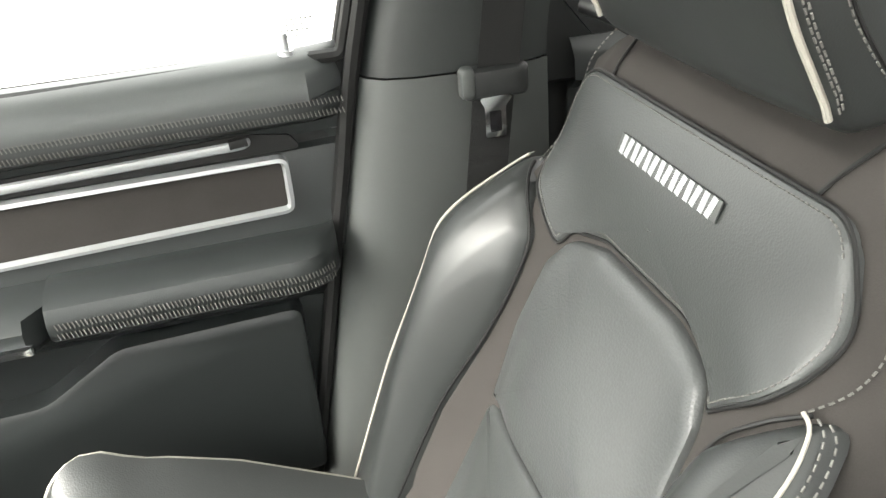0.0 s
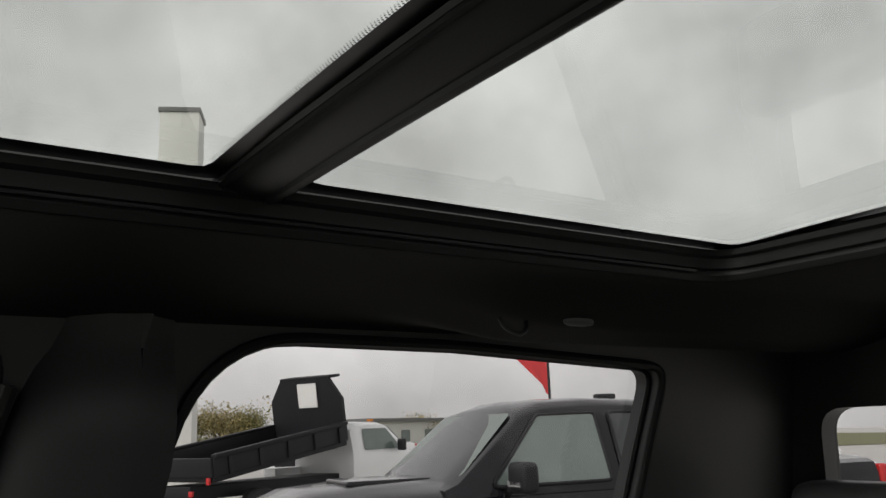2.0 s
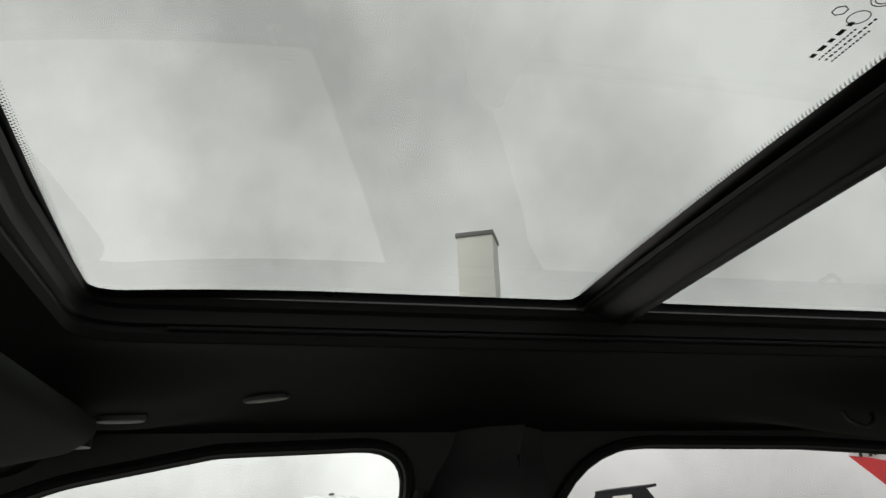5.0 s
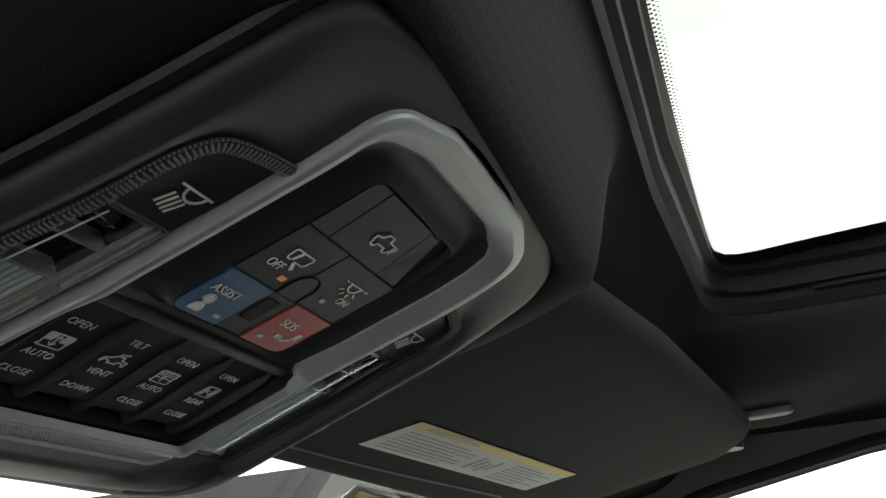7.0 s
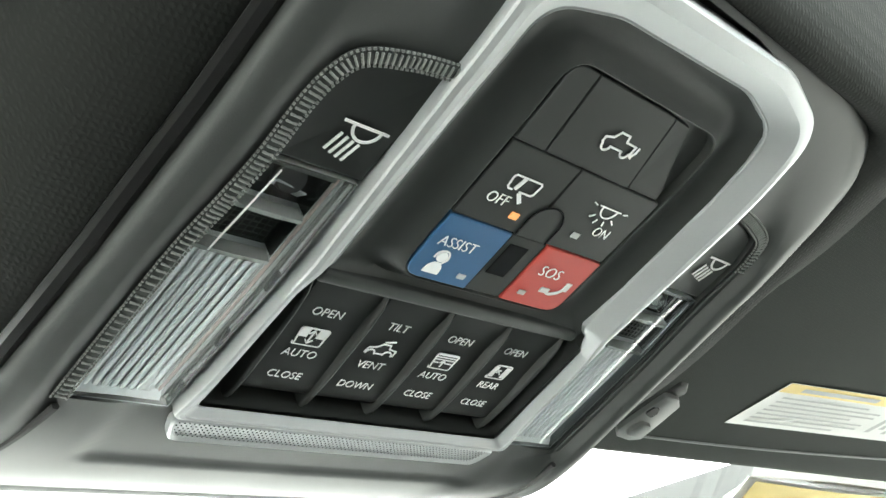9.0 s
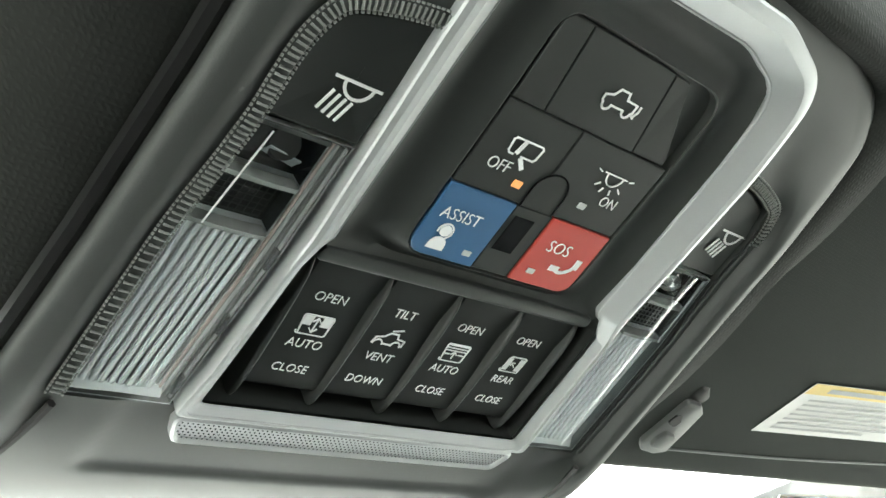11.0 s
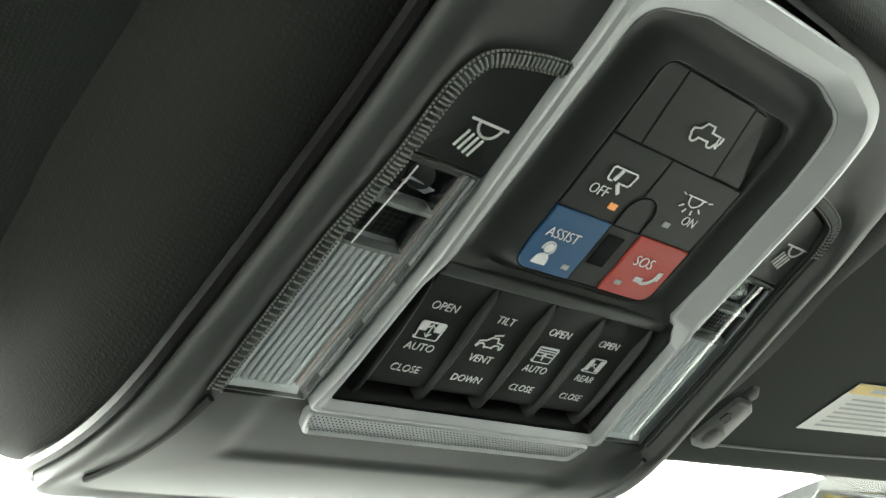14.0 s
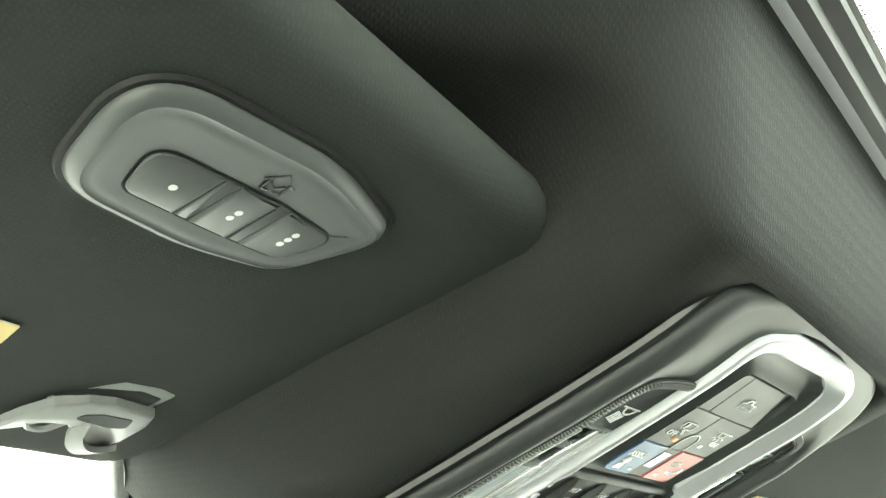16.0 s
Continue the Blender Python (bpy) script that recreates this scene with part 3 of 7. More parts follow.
# solid body below the windows and round the nose, to close the cab
for sgn in (1, -1):
    bm = bmesh.new()
    box(bm, sgn * 0.90, 0.30, 0.93, 0.12, 3.1, 0.66, 0.03)
    tagged(link("wall_outer", bm, "dark"), "black painted outer door skins", "wall", kind="structure")
bm = new_box(0, 1.95, 0.9, 1.8, 0.10, 0.5, 0.02)
tagged(link("bulkhead", bm, "trim"), "black bulkhead under the dash", "wall", kind="structure")

# ---- pillar cover between the doors ----
pillar = thing("door_pillar", "dark grey grained plastic cover between the doors", "pillar", kind="structure")


def pillar_edge(z):
    return 0.294 - 0.255 * (z - 1.305) if z > 1.305 else 0.294 + 0.21 * (1.305 - z)


def pillar_ring(z, inset=0.0):
    f = pillar_edge(z) - inset
    r = 0.085 - 0.18 * max(0, z - 1.35) if z < 1.62 else 0.036
    b = lean(z)
    b += 0.035 * smooth01(1.66, 1.76, z)
    return [(b + 0.004, f + 0.004, z), (b - 0.018 + inset, f - 0.004, z), (b - 0.036 + inset, f - 0.022, z), (b - 0.046 + inset, f - 0.055, z), (b - 0.050 + inset, f - 0.10, z), (b - 0.050 + inset, r + 0.05, z), (b - 0.035 + inset, r + 0.01, z), (b + 0.004, r, z)]


bm = bmesh.new()
loft(bm, [pillar_ring(z) for z in lin(1.306, 1.79, 20)], closed=False, cap=False)
part("upper_cover", bm, "uppercover", pillar, "black upper pillar cover")
bm = bmesh.new()
loft(bm, [pillar_ring(z, -0.003) for z in lin(0.74, 1.3050, 18)], closed=False, cap=False)
part("lower_cover", bm, "pillar", pillar)
bm = bmesh.new()
sweep(bm, smooth_path([(lean(z) - 0.012, pillar_edge(z) + 0.014, z) for z in lin(0.76, 1.70, 12)], 3), 0.009, 8)
part("door_seal", bm, "seal", pillar, "black rubber door seal")

# ---- front seat belt on the pillar ----
belt = thing("seat_belt", "black front seat belt hanging unused on the pillar", "seat belt")


def capsule(y0, y1, z0, z1, x_in, x_out, r, n=8):
    """A rounded pad in the plane of the pillar, domed towards the cab."""
    o = rounded([(y0, z0), (y1, z0), (y1, z1), (y0, z1)], r, n)
    cy, cz = (y0 + y1) / 2, (z0 + z1) / 2
    rings = []
    for k, d in ((1.0, 0.0), (1.0, 0.45), (0.94, 0.75), (0.80, 0.93), (0.5, 1.0), (0.05, 1.02)):
        rings.append([(x_out + (x_in - x_out) * d, cy + (y - cy) * k, cz + (z - cz) * k) for y, z in o])
    return loft(bmesh.new(), rings)


slider = part("height_slider", capsule(0.124, 0.163, 1.434, 1.506, 0.694, 0.726, 0.019), "trim", belt, "rounded black belt height adjuster")
part("release_slot", capsule(0.147, 0.153, 1.468, 1.492, 0.690, 0.700, 0.003, 4), "dark", slider)
bm = bmesh.new()
sweep(bm, smooth_path([(0.706, 0.186, 1.444), (0.700, 0.176, 1.437), (0.697, 0.150, 1.435), (0.699, 0.128, 1.431), (0.704, 0.117, 1.437)], 6), 0.0065, 10)
bmesh.ops.create_uvsphere(bm, u_segments=14, v_segments=10, radius=0.0105, matrix=Matrix.Translation((0.704, 0.187, 1.444)))
bmesh.ops.create_uvsphere(bm, u_segments=12, v_segments=8, radius=0.008, matrix=Matrix.Translation((0.704, 0.117, 1.437)))
part("belt_loop", bm, "trim", belt, "black plastic belt guide loop")


def webbing(y0, y1, z0, z1, x0, x1, w):
    b = bmesh.new()
    ks = lin(0, 1, 10)
    loft(b, [[(x0 + (x1 - x0) * k + dx, y0 + (y1 - y0) * k + dy, z0 + (z1 - z0) * k) for dx, dy in ((0, -w / 2), (-0.0012, -w / 2), (-0.0012, w / 2), (0, w / 2))] for k in ks], cap=True, cap0=True)
    return b


part("webbing", webbing(0.153, 0.172, 1.432, 1.300, 0.697, 0.697, 0.044), "belt", belt, "black woven belt webbing")
part("webbing", webbing(0.174, 0.236, 1.300, 0.80, 0.698, 0.708, 0.044), "belt", belt, "black woven belt webbing")
guide = part("sliding_guide", capsule(0.137, 0.208, 1.287, 1.320, 0.688, 0.706, 0.009), "trim", belt, "black plastic webbing guide")
part("guide_end", capsule(0.196, 0.211, 1.290, 1.323, 0.686, 0.700, 0.007), "pillar", guide, "grey plastic guide end")
bm = bmesh.new()
tongue = rounded([(0.156, 1.291), (0.194, 1.291), (0.188, 1.280), (0.188, 1.248), (0.166, 1.248), (0.166, 1.280)], 0.003, 3)
slot = rounded([(0.171, 1.276), (0.183, 1.276), (0.183, 1.254), (0.171, 1.254)], 0.002, 3)
loft(bm, [[(0.692, y, z) for y, z in tongue], [(0.688, y, z) for y, z in tongue]])
t_ob = part("buckle_tongue", bm, "chrome", belt, "bright steel buckle tongue")
bm = bmesh.new()
loft(bm, [[(0.6895, y, z) for y, z in slot], [(0.6872, y, z) for y, z in slot]])
part("tongue_slot", bm, "dark", t_ob)


# ---- passenger door lining ----
door = thing("door_1", "black vinyl front passenger door lining with stitched armrest", "door", pose(0, -0.004, 0.014), kind="structure")


def band(y0, y1, prof, bm=None, ny=24, endr=0.02):
    """A door moulding: a profile in x and z run along y, its rear end rounded."""
    bm = bm or bmesh.new()
    rings = []
    for k, y in enumerate(lin(y0, y1, ny)):
        e = 1 - (1 - min(1.0, (y - y0) / endr)) ** 2 if endr else 1
        rings.append([(prof[0][0] + (x - prof[0][0]) * (0.35 + 0.65 * math.sqrt(max(0, e))), y, z) for x, z in prof])
    return loft(bm, rings, closed=False, cap=False)


DX = 0.785
part("top_roll", band(0.318, 1.25, [(DX + 0.03, 1.322), (DX + 0.012, 1.327), (DX - 0.008, 1.322), (DX - 0.022, 1.310), (DX - 0.028, 1.295), (DX - 0.028, 1.280)]), "doorlit", door, "soft black vinyl door top")
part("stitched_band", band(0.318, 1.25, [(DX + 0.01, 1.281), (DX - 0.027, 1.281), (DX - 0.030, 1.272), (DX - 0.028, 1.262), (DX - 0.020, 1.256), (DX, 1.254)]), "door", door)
bm = bmesh.new()
for zz, xx in ((1.2785, DX - 0.0295), (1.2665, DX - 0.0305)):
    hatch(bm, [(xx, y, zz) for y in lin(0.325, 1.0, 12)], 0.0042, (0, 0, 0.0030), 0.0007, 0.0009)
tagged(part("stitching", bm, "thread", door, "pale double stitching"), kind="stuff")
part("upper_panel", band(0.322, 1.25, [(DX, 1.258), (DX - 0.010, 1.252), (DX - 0.006, 1.240), (DX + 0.012, 1.236), (DX + 0.014, 1.226), (DX - 0.004, 1.222), (DX - 0.010, 1.212), (DX - 0.008, 1.15), (DX - 0.014, 1.135), (DX - 0.010, 1.10)]), "door", door)
# pull handle: a bright blade in a dark slot
bm = bmesh.new()
sweep(bm, smooth_path([(DX - 0.002, 0.424, 1.2455), (DX - 0.012, 0.432, 1.2405), (DX - 0.014, 0.47, 1.2395), (DX - 0.015, 0.56, 1.238), (DX - 0.015, 0.75, 1.234), (DX - 0.008, 0.92, 1.230)], 6), 0.0036, 8, flat=1.5)
part("inside_handle", bm, "satin", door, "satin chrome pull handle")
# slot behind the pull handle, filled with a black plate for its shade
slot_o = rounded([(0.372, 1.2260), (0.384, 1.2425), (0.430, 1.2500), (0.560, 1.2465), (1.0, 1.236), (1.0, 1.2225), (0.60, 1.2245)], [0.006, 0.008, 0.02, 0.05, 0.002, 0.002, 0.05], 4)
part("slot_shade", loft(bmesh.new(), [[(DX - 0.004, y, z) for y, z in slot_o], [(DX - 0.0112, y, z) for y, z in slot_o]]), "seal", door, "slot behind the handle, its shade a black plate")
part("handle_tip", sweep(bmesh.new(), [(DX - 0.0135, 0.428, 1.2440), (DX - 0.0145, 0.447, 1.2425)], 0.0046, 8, flat=1.3), "seal", door, "black handle end")
# framed inlay
inl = rounded([(0.389, 1.156), (0.389, 1.222), (1.0, 1.222), (1.0, 1.142)], [0.014, 0.014, 0.01, 0.01], 5)
inl = inl if sum(inl[i - 1][0] * p[1] - p[0] * inl[i - 1][1] for i, p in enumerate(inl)) > 0 else inl[::-1]
bm = bmesh.new()
loft(bm, [[(DX - 0.008, y, z) for y, z in inl], [(DX - 0.020, y, z) for y, z in shrink(inl, 0.001)], [(DX - 0.021, y, z) for y, z in shrink(inl, 0.005)], [(DX - 0.014, y, z) for y, z in shrink(inl, 0.008)]], cap=False)
fr = part("inlay_frame", bm, "satin", door, "satin chrome inlay frame")
bm = bmesh.new()
loft(bm, [[(DX - 0.013, y, z) for y, z in shrink(inl, 0.006)], [(DX - 0.0135, y, z) for y, z in shrink(inl, 0.009)]])
part("inlay", bm, "suede", fr, "dark brown grained inlay")
# armrest
bm = bmesh.new()
prof = [(DX, 1.132), (DX - 0.028, 1.136), (DX - 0.060, 1.134), (DX - 0.078, 1.126), (DX - 0.084, 1.113), (DX - 0.084, 1.104), (DX - 0.080, 1.092), (DX - 0.066, 1.082), (DX - 0.02, 1.074), (DX, 1.072)]
band(0.352, 0.655, prof, bm, 22, 0.05)
part("armrest_pad", bm, "door", door, "padded black armrest")
bm = bmesh.new()
prof2 = [(DX, 1.1300), (DX - 0.040, 1.1280), (DX - 0.078, 1.1200), (DX - 0.088, 1.1100), (DX - 0.088, 1.0880), (DX - 0.070, 1.0780), (DX, 1.0720)]
band(0.640, 1.2, prof2, bm, 16, 0.02)
part("armrest_front", bm, "door", door)
bm = bmesh.new()
for zz, xx in ((1.1085, DX - 0.0848), (1.0965, DX - 0.0835)):
    hatch(bm, [(xx + 0.03 * (1 - min(1, (y - 0.352) / 0.05)) ** 2, y, zz) for y in lin(0.362, 0.648, 20)], 0.0042, (0, 0, 0.0034), 0.0007, 0.0009)
tagged(part("stitching", bm, "thread", door, "pale double stitching"), kind="stuff")
bm = new_box(DX - 0.089, 0.735, 1.0925, 0.008, 0.13, 0.013, 0.004)
part("grip_trim", bm, "chrome", door, "bright grip trim")
bm = bmesh.new()
band(0.362, 1.2, [(DX, 1.0740), (DX - 0.020, 1.0680), (DX - 0.030, 1.0580), (DX - 0.020, 1.0480), (DX + 0.004, 1.0380), (DX + 0.004, 0.78)], bm, 16, 0.03)
part("lower_panel", bm, "door", door)
bm = bmesh.new()
pk = rounded([(0.40, 0.80), (0.40, 1.0440), (0.61, 1.0380), (0.70, 0.983), (1.1, 0.978), (1.1, 0.80)], [0.02, 0.02, 0.05, 0.06, 0.01, 0.01], 5)
pk = pk if sum(pk[i - 1][0] * p[1] - p[0] * pk[i - 1][1] for i, p in enumerate(pk)) > 0 else pk[::-1]
loft(bm, [[(DX + 0.01, y, z) for y, z in pk], [(DX - 0.026, y, z) for y, z in shrink(pk, 0.004)], [(DX - 0.030, y, z) for y, z in shrink(pk, 0.012)]])
part("map_pocket", bm, "door", door)
bm = bmesh.new()
cyl(bm, (DX + 0.004, 0.372, 1.318), (DX + 0.004, 0.372, 1.327), 0.011, 0.008, 16)
cyl(bm, (DX + 0.004, 0.372, 1.322), (DX + 0.004, 0.372, 1.345), 0.0042, 0.0036, 12)
part("lock_knob", bm, "satin", door, "grey door lock knob")
# rear door lining
rdoor = thing("door_2", "black vinyl rear door lining below the privacy glass", "door", kind="structure")
part("top_roll", band(-0.66, 0.06, [(DX + 0.03, 1.316), (DX + 0.012, 1.320), (DX - 0.012, 1.314), (DX - 0.026, 1.296), (DX - 0.028, 1.270), (DX - 0.01, 1.256)]), "door", rdoor, "soft black vinyl door top")
part("lower_panel", band(-0.66, 0.06, [(DX - 0.006, 1.26), (DX - 0.004, 1.20), (DX - 0.05, 1.15), (DX - 0.06, 1.10), (DX, 1.05), (DX, 0.75)]), "door", rdoor)
bm = bmesh.new()
sweep(bm, [(DX - 0.012, y, 1.225) for y in lin(-0.55, -0.2, 12)], 0.006, 8, flat=1.4)
part("inside_handle", bm, "trim", rdoor, "black pull handle")
# black filler between the window's lower front corner and the door pillar
fill = rounded([(0.075, 1.386), (0.045, 1.362), (0.000, 1.332), (-0.010, 1.265), (0.095, 1.265), (0.105, 1.405)], [0.01, 0.03, 0.02, 0.004, 0.004, 0.004], 5)
part("corner_trim", loft(bmesh.new(), [[(DX + 0.012, y, z) for y, z in fill], [(DX - 0.006, y, z) for y, z in fill], [(DX - 0.010, y, z) for y, z in shrink(fill, 0.004)]]), "trim", rdoor, "black corner trim")
# grab handle at the pillar behind the front seat
bm = bmesh.new()
sweep(bm, smooth_path([(0.735, 0.06, 1.36), (0.70, 0.03, 1.345), (0.69, -0.02, 1.30), (0.70, -0.03, 1.22), (0.735, -0.01, 1.18)], 6), 0.012, 10)
tagged(link("grab_handle", bm, "trim"), "black grab handle on the door pillar", "handle")

# ---- front passenger seat ----
REC = radians(20.5)
SEAT = Matrix(((-1, 0, 0, 0.418), (0, -math.sin(REC), math.cos(REC), 0.117), (0, math.cos(REC), math.sin(REC), 1.333), (0, 0, 0, 1)))
seat = thing("front_seat", "black leather and suede front passenger seat with pale piping", "seat", SEAT)


def back_n(u, s):
    """Forward relief of the backrest at u across and s along it."""
    a = abs(u)
    bol = 0.062 * smooth01(0.115, 0.218, a) * smooth01(-0.050, -0.21, s)
    sh = -0.05 * smooth01(0.17, 0.27, a) * smooth01(-0.20, -0.04, s) - 0.03 * smooth01(0.0, 0.075, s)
    lum = 0.010 * math.exp(-((s + 0.30) / 0.12) ** 2) * (1 - smooth01(0.05, 0.14, a)) - 0.012 * (1 - smooth01(0.0, 0.12, abs(s + 0.16))) * (1 - smooth01(0.08, 0.15, a))
    return bol + sh + lum


def ccw(o):
    return o if sum(o[i - 1][0] * p[1] - p[0] * o[i - 1][1] for i, p in enumerate(o)) > 0 else o[::-1]


def patch(outline, puff, lift=0.002, edge=0.010, f=back_n, sink=0.008):
    """An upholstered panel: follows the relief, domed, with a rolled edge."""
    o = ccw(outline)
    cx, cy = sum(p[0] for p in o) / len(o), sum(p[1] for p in o) / len(o)
    rings = []
    for d, h in ((0.0, -sink), (0.0005, -0.002), (0.0025, 0.35), (0.006, 0.7), (edge, 1.0)):
        rings.append([(x, y, f(x, y) + lift + (h if h < 0 else h * puff * 0.5)) for x, y in shrink(o, d)])
    last = shrink(o, edge)
    for k in (0.86, 0.70, 0.52, 0.34, 0.17, 0.02):
        rings.append([(cx + (x - cx) * k, cy + (y - cy) * k, f(cx + (x - cx) * k, cy + (y - cy) * k) + lift + puff * (0.5 + 0.5 * (1 - k * k))) for x, y in last])
    return loft(bmesh.new(), rings)


def mirrored(pts):
    return pts + [(-x, y) for x, y in reversed(pts)]


# shell with suede face
shell = rounded(mirrored([(0.262, -0.56), (0.264, -0.40), (0.244, -0.16), (0.240, -0.02), (0.175, 0.066)]), [0.03, 0.1, 0.1, 0.08, 0.05, 0.05, 0.08, 0.1, 0.1, 0.03], 6)
shell = ccw(dense(shell, 0.02))
rings = [[(x * 0.96, y * 0.98, -0.13) for x, y in shell], [(x, y, back_n(x, y) - 0.06) for x, y in shell]]
for d in (0.004, 0.012, 0.022):
    rings.append([(x, y, back_n(x, y) - 0.06 + 0.055 * (1 - (1 - d / 0.022) ** 2)) for x, y in shrink(shell, d)])
last = shrink(shell, 0.022)
for k in (0.9, 0.75, 0.6, 0.45, 0.3, 0.15, 0.02):
    rings.append([(x * k, -0.22 + (y + 0.22) * k, back_n(x * k, -0.22 + (y + 0.22) * k) - 0.002) for x, y in last])
part("backrest", loft(bmesh.new(), rings, cap0=True), "suede", seat, "charcoal suede backrest")
# leather shoulder panel, perforated centre, bolsters
yoke = rounded([(0.172, 0.006), (-0.172, 0.006), (-0.200, -0.050), (-0.186, -0.105), (-0.128, -0.154), (-0.116, -0.132), (-0.062, -0.117), (0.062, -0.117), (0.116, -0.132), (0.128, -0.154), (0.186, -0.105), (0.200, -0.050)], [0.034, 0.034, 0.07, 0.07, 0.008, 0.02, 0.05, 0.05, 0.02, 0.008, 0.07, 0.07], 7)
part("shoulder_panel", patch(dense(yoke, 0.012), 0.005, 0.0012), "leather", seat, "black leather shoulder panel")
centre = rounded([(0.060, -0.122), (-0.060, -0.122), (-0.112, -0.138), (-0.130, -0.168), (-0.136, -0.24), (-0.134, -0.326), (0.134, -0.326), (0.136, -0.24), (0.130, -0.168), (0.112, -0.138)], [0.05, 0.05, 0.03, 0.03, 0.1, 0.012, 0.012, 0.1, 0.03, 0.03], 5)
part("centre_panel", patch(dense(centre, 0.012), 0.018, 0.002, 0.016), "perf", seat, "perforated grey leather centre panel")
lumbar = rounded([(0.134, -0.329), (-0.134, -0.329), (-0.150, -0.50), (0.150, -0.50)], [0.010, 0.010, 0.03, 0.03], 5)
part("lumbar_panel", patch(dense(lumbar, 0.012), 0.016, 0.002, 0.014), "leather", seat, "smooth leather lower back panel")
for sg in (1, -1):
    if sg < 0:
        bol_o = [(-0.228, -0.094), (-0.246, -0.130), (-0.250, -0.200), (-0.264, -0.300), (-0.276, -0.400), (-0.270, -0.550), (-0.186, -0.550), (-0.174, -0.370), (-0.156, -0.270), (-0.148, -0.200), (-0.152, -0.155), (-0.180, -0.118)]
        bol = rounded(bol_o, [0.016, 0.04, 0.1, 0.1, 0.1, 0.03, 0.03, 0.1, 0.1, 0.05, 0.03, 0.05], 6)
    else:
        bol = rounded([(0.218, -0.090), (0.252, -0.145), (0.293, -0.29), (0.286, -0.55), (0.180, -0.55), (0.160, -0.36), (0.158, -0.23), (0.170, -0.150)], [0.014, 0.06, 0.1, 0.03, 0.03, 0.1, 0.06, 0.03], 6)
    b_ob = part("bolster", patch(dense(bol, 0.015), 0.022, 0.002, 0.018 if sg > 0 else 0.013), "sleek", seat, "black leather side bolster")
    edge_o = ((0.228, -0.100, 0), (0.238, -0.116, 0), (0.2405, -0.160, 0), (0.243, -0.220, 0), (0.252, -0.290, 0), (0.266, -0.380, 0), (0.266, -0.54, 0)) if sg < 0 else ((0.208, -0.096, 0), (0.217, -0.106, 0.003), (0.227, -0.150, 0.014), (0.240, -0.25, 0.030), (0.252, -0.36, 0.029), (0.259, -0.54, 0.019))
    edge = smooth_path([(sg * (x + dx), y, 0) for x, y, dx in edge_o], 8)
    line = [(p.x, p.y, back_n(p.x, p.y) + 0.0125) for p in edge]
    part("piping", sweep(bmesh.new(), line, 0.0014, 7), "piping", b_ob, "pale grey piping")
    for off in (0.006, 0.011):
        bm = bmesh.new()
        stitches(bm, [(p.x + sg * off, p.y, back_n(p.x, p.y) + 0.0125 - off * 0.9) for p in edge], 0.0040, 0.0026, 0.0008)
        tagged(part("stitching", bm, "thread", b_ob, "grey double stitching"), kind="stuff")
    seam = [(-0.212, -0.102), (-0.180, -0.121), (-0.152, -0.158), (-0.149, -0.205), (-0.157, -0.272), (-0.175, -0.370), (-0.187, -0.530)] if sg < 0 else [(0.208, -0.098), (0.190, -0.118), (0.170, -0.152), (0.160, -0.23), (0.162, -0.36), (0.182, -0.53)]
    seam3 = [(x, y, back_n(x, y) + 0.003) for x, y, _ in smooth_path([(a, b, 0) for a, b in seam], 8)]
    part("seam", sweep(bmesh.new(), seam3, 0.0016, 6), "seal", b_ob)
# centre seams and stitching round the shoulder panel
o = ccw(dense(yoke, 0.01))
ring = [(x, y, back_n(x, y) + 0.0034) for x, y in shrink(o, 0.0055)]
bm = bmesh.new()
stitches(bm, ring, 0.0030, 0.0016, 0.0006)
tagged(part("stitching", bm, "thread", seat, "grey edge stitching"), kind="stuff")
part("welt", sweep(bmesh.new(), [(x, y, back_n(x, y) + 0.0006) for x, y in o], 0.0016, 6, closed=True), "seal", seat)
for sg in (1, -1):
    line = smooth_path([(sg * 0.135, 0.004, 0), (sg * 0.142, 0.03, 0), (sg * 0.150, 0.058, 0)], 6)
    part("seam", sweep(bmesh.new(), [(p.x, p.y, back_n(p.x, p.y) - 0.0005) for p in line], 0.0015, 6), "seal", seat)
    line = smooth_path([(sg * 0.206, 0.044, 0), (sg * 0.207, 0.010, 0), (sg * 0.209, -0.02, 0), (sg * 0.213, -0.050, 0), (sg * 0.212, -0.079, 0), (sg * 0.203, -0.100, 0)], 6)
    bm = bmesh.new()
    stitches(bm, [(p.x, p.y, back_n(p.x, p.y) + 0.0012) for p in line], 0.0034, 0.0022, 0.0008)
    tagged(part("stitching", bm, "thread", seat, "grey seam stitching"), kind="stuff")
# raised badge: plain silver shapes, no lettering
bm = bmesh.new()
zb = back_n(0, -0.034) + 0.0072
box(bm, -0.0010, -0.0340, zb, 0.146, 0.0158, 0.0014, 0.0005)
badge = part("badge", bm, "pillar", seat, "small emblem bar with silver relief")
for k in range(7):
    x = -0.0010 - 0.060 + 0.0200 * k
    for x0, x1 in ((-0.0055, -0.0050), (0.0030, 0.0052)):
        part("relief_bar", strokes(bmesh.new(), [[(x + x0, -0.0390), (x + x1, -0.0290)]], 0.0060, zb + 0.0008, 0.0003), "satin", badge, smooth=False)

# headrest
HP = [(-0.020, 0.058), (0.012, 0.046), (0.053, 0.076), (0.083, 0.104), (0.105, 0.134), (0.114, 0.160), (0.116, 0.186), (0.110, 0.205), (0.095, 0.211), (0.075, 0.200), (0.047, 0.179), (0.018, 0.153), (-0.012, 0.125), (-0.034, 0.096), (-0.036, 0.074)]
prof = smooth_path([(n, s, 0) for n, s in HP], 4, closed=True)
cn, cs = 0.036, 0.136


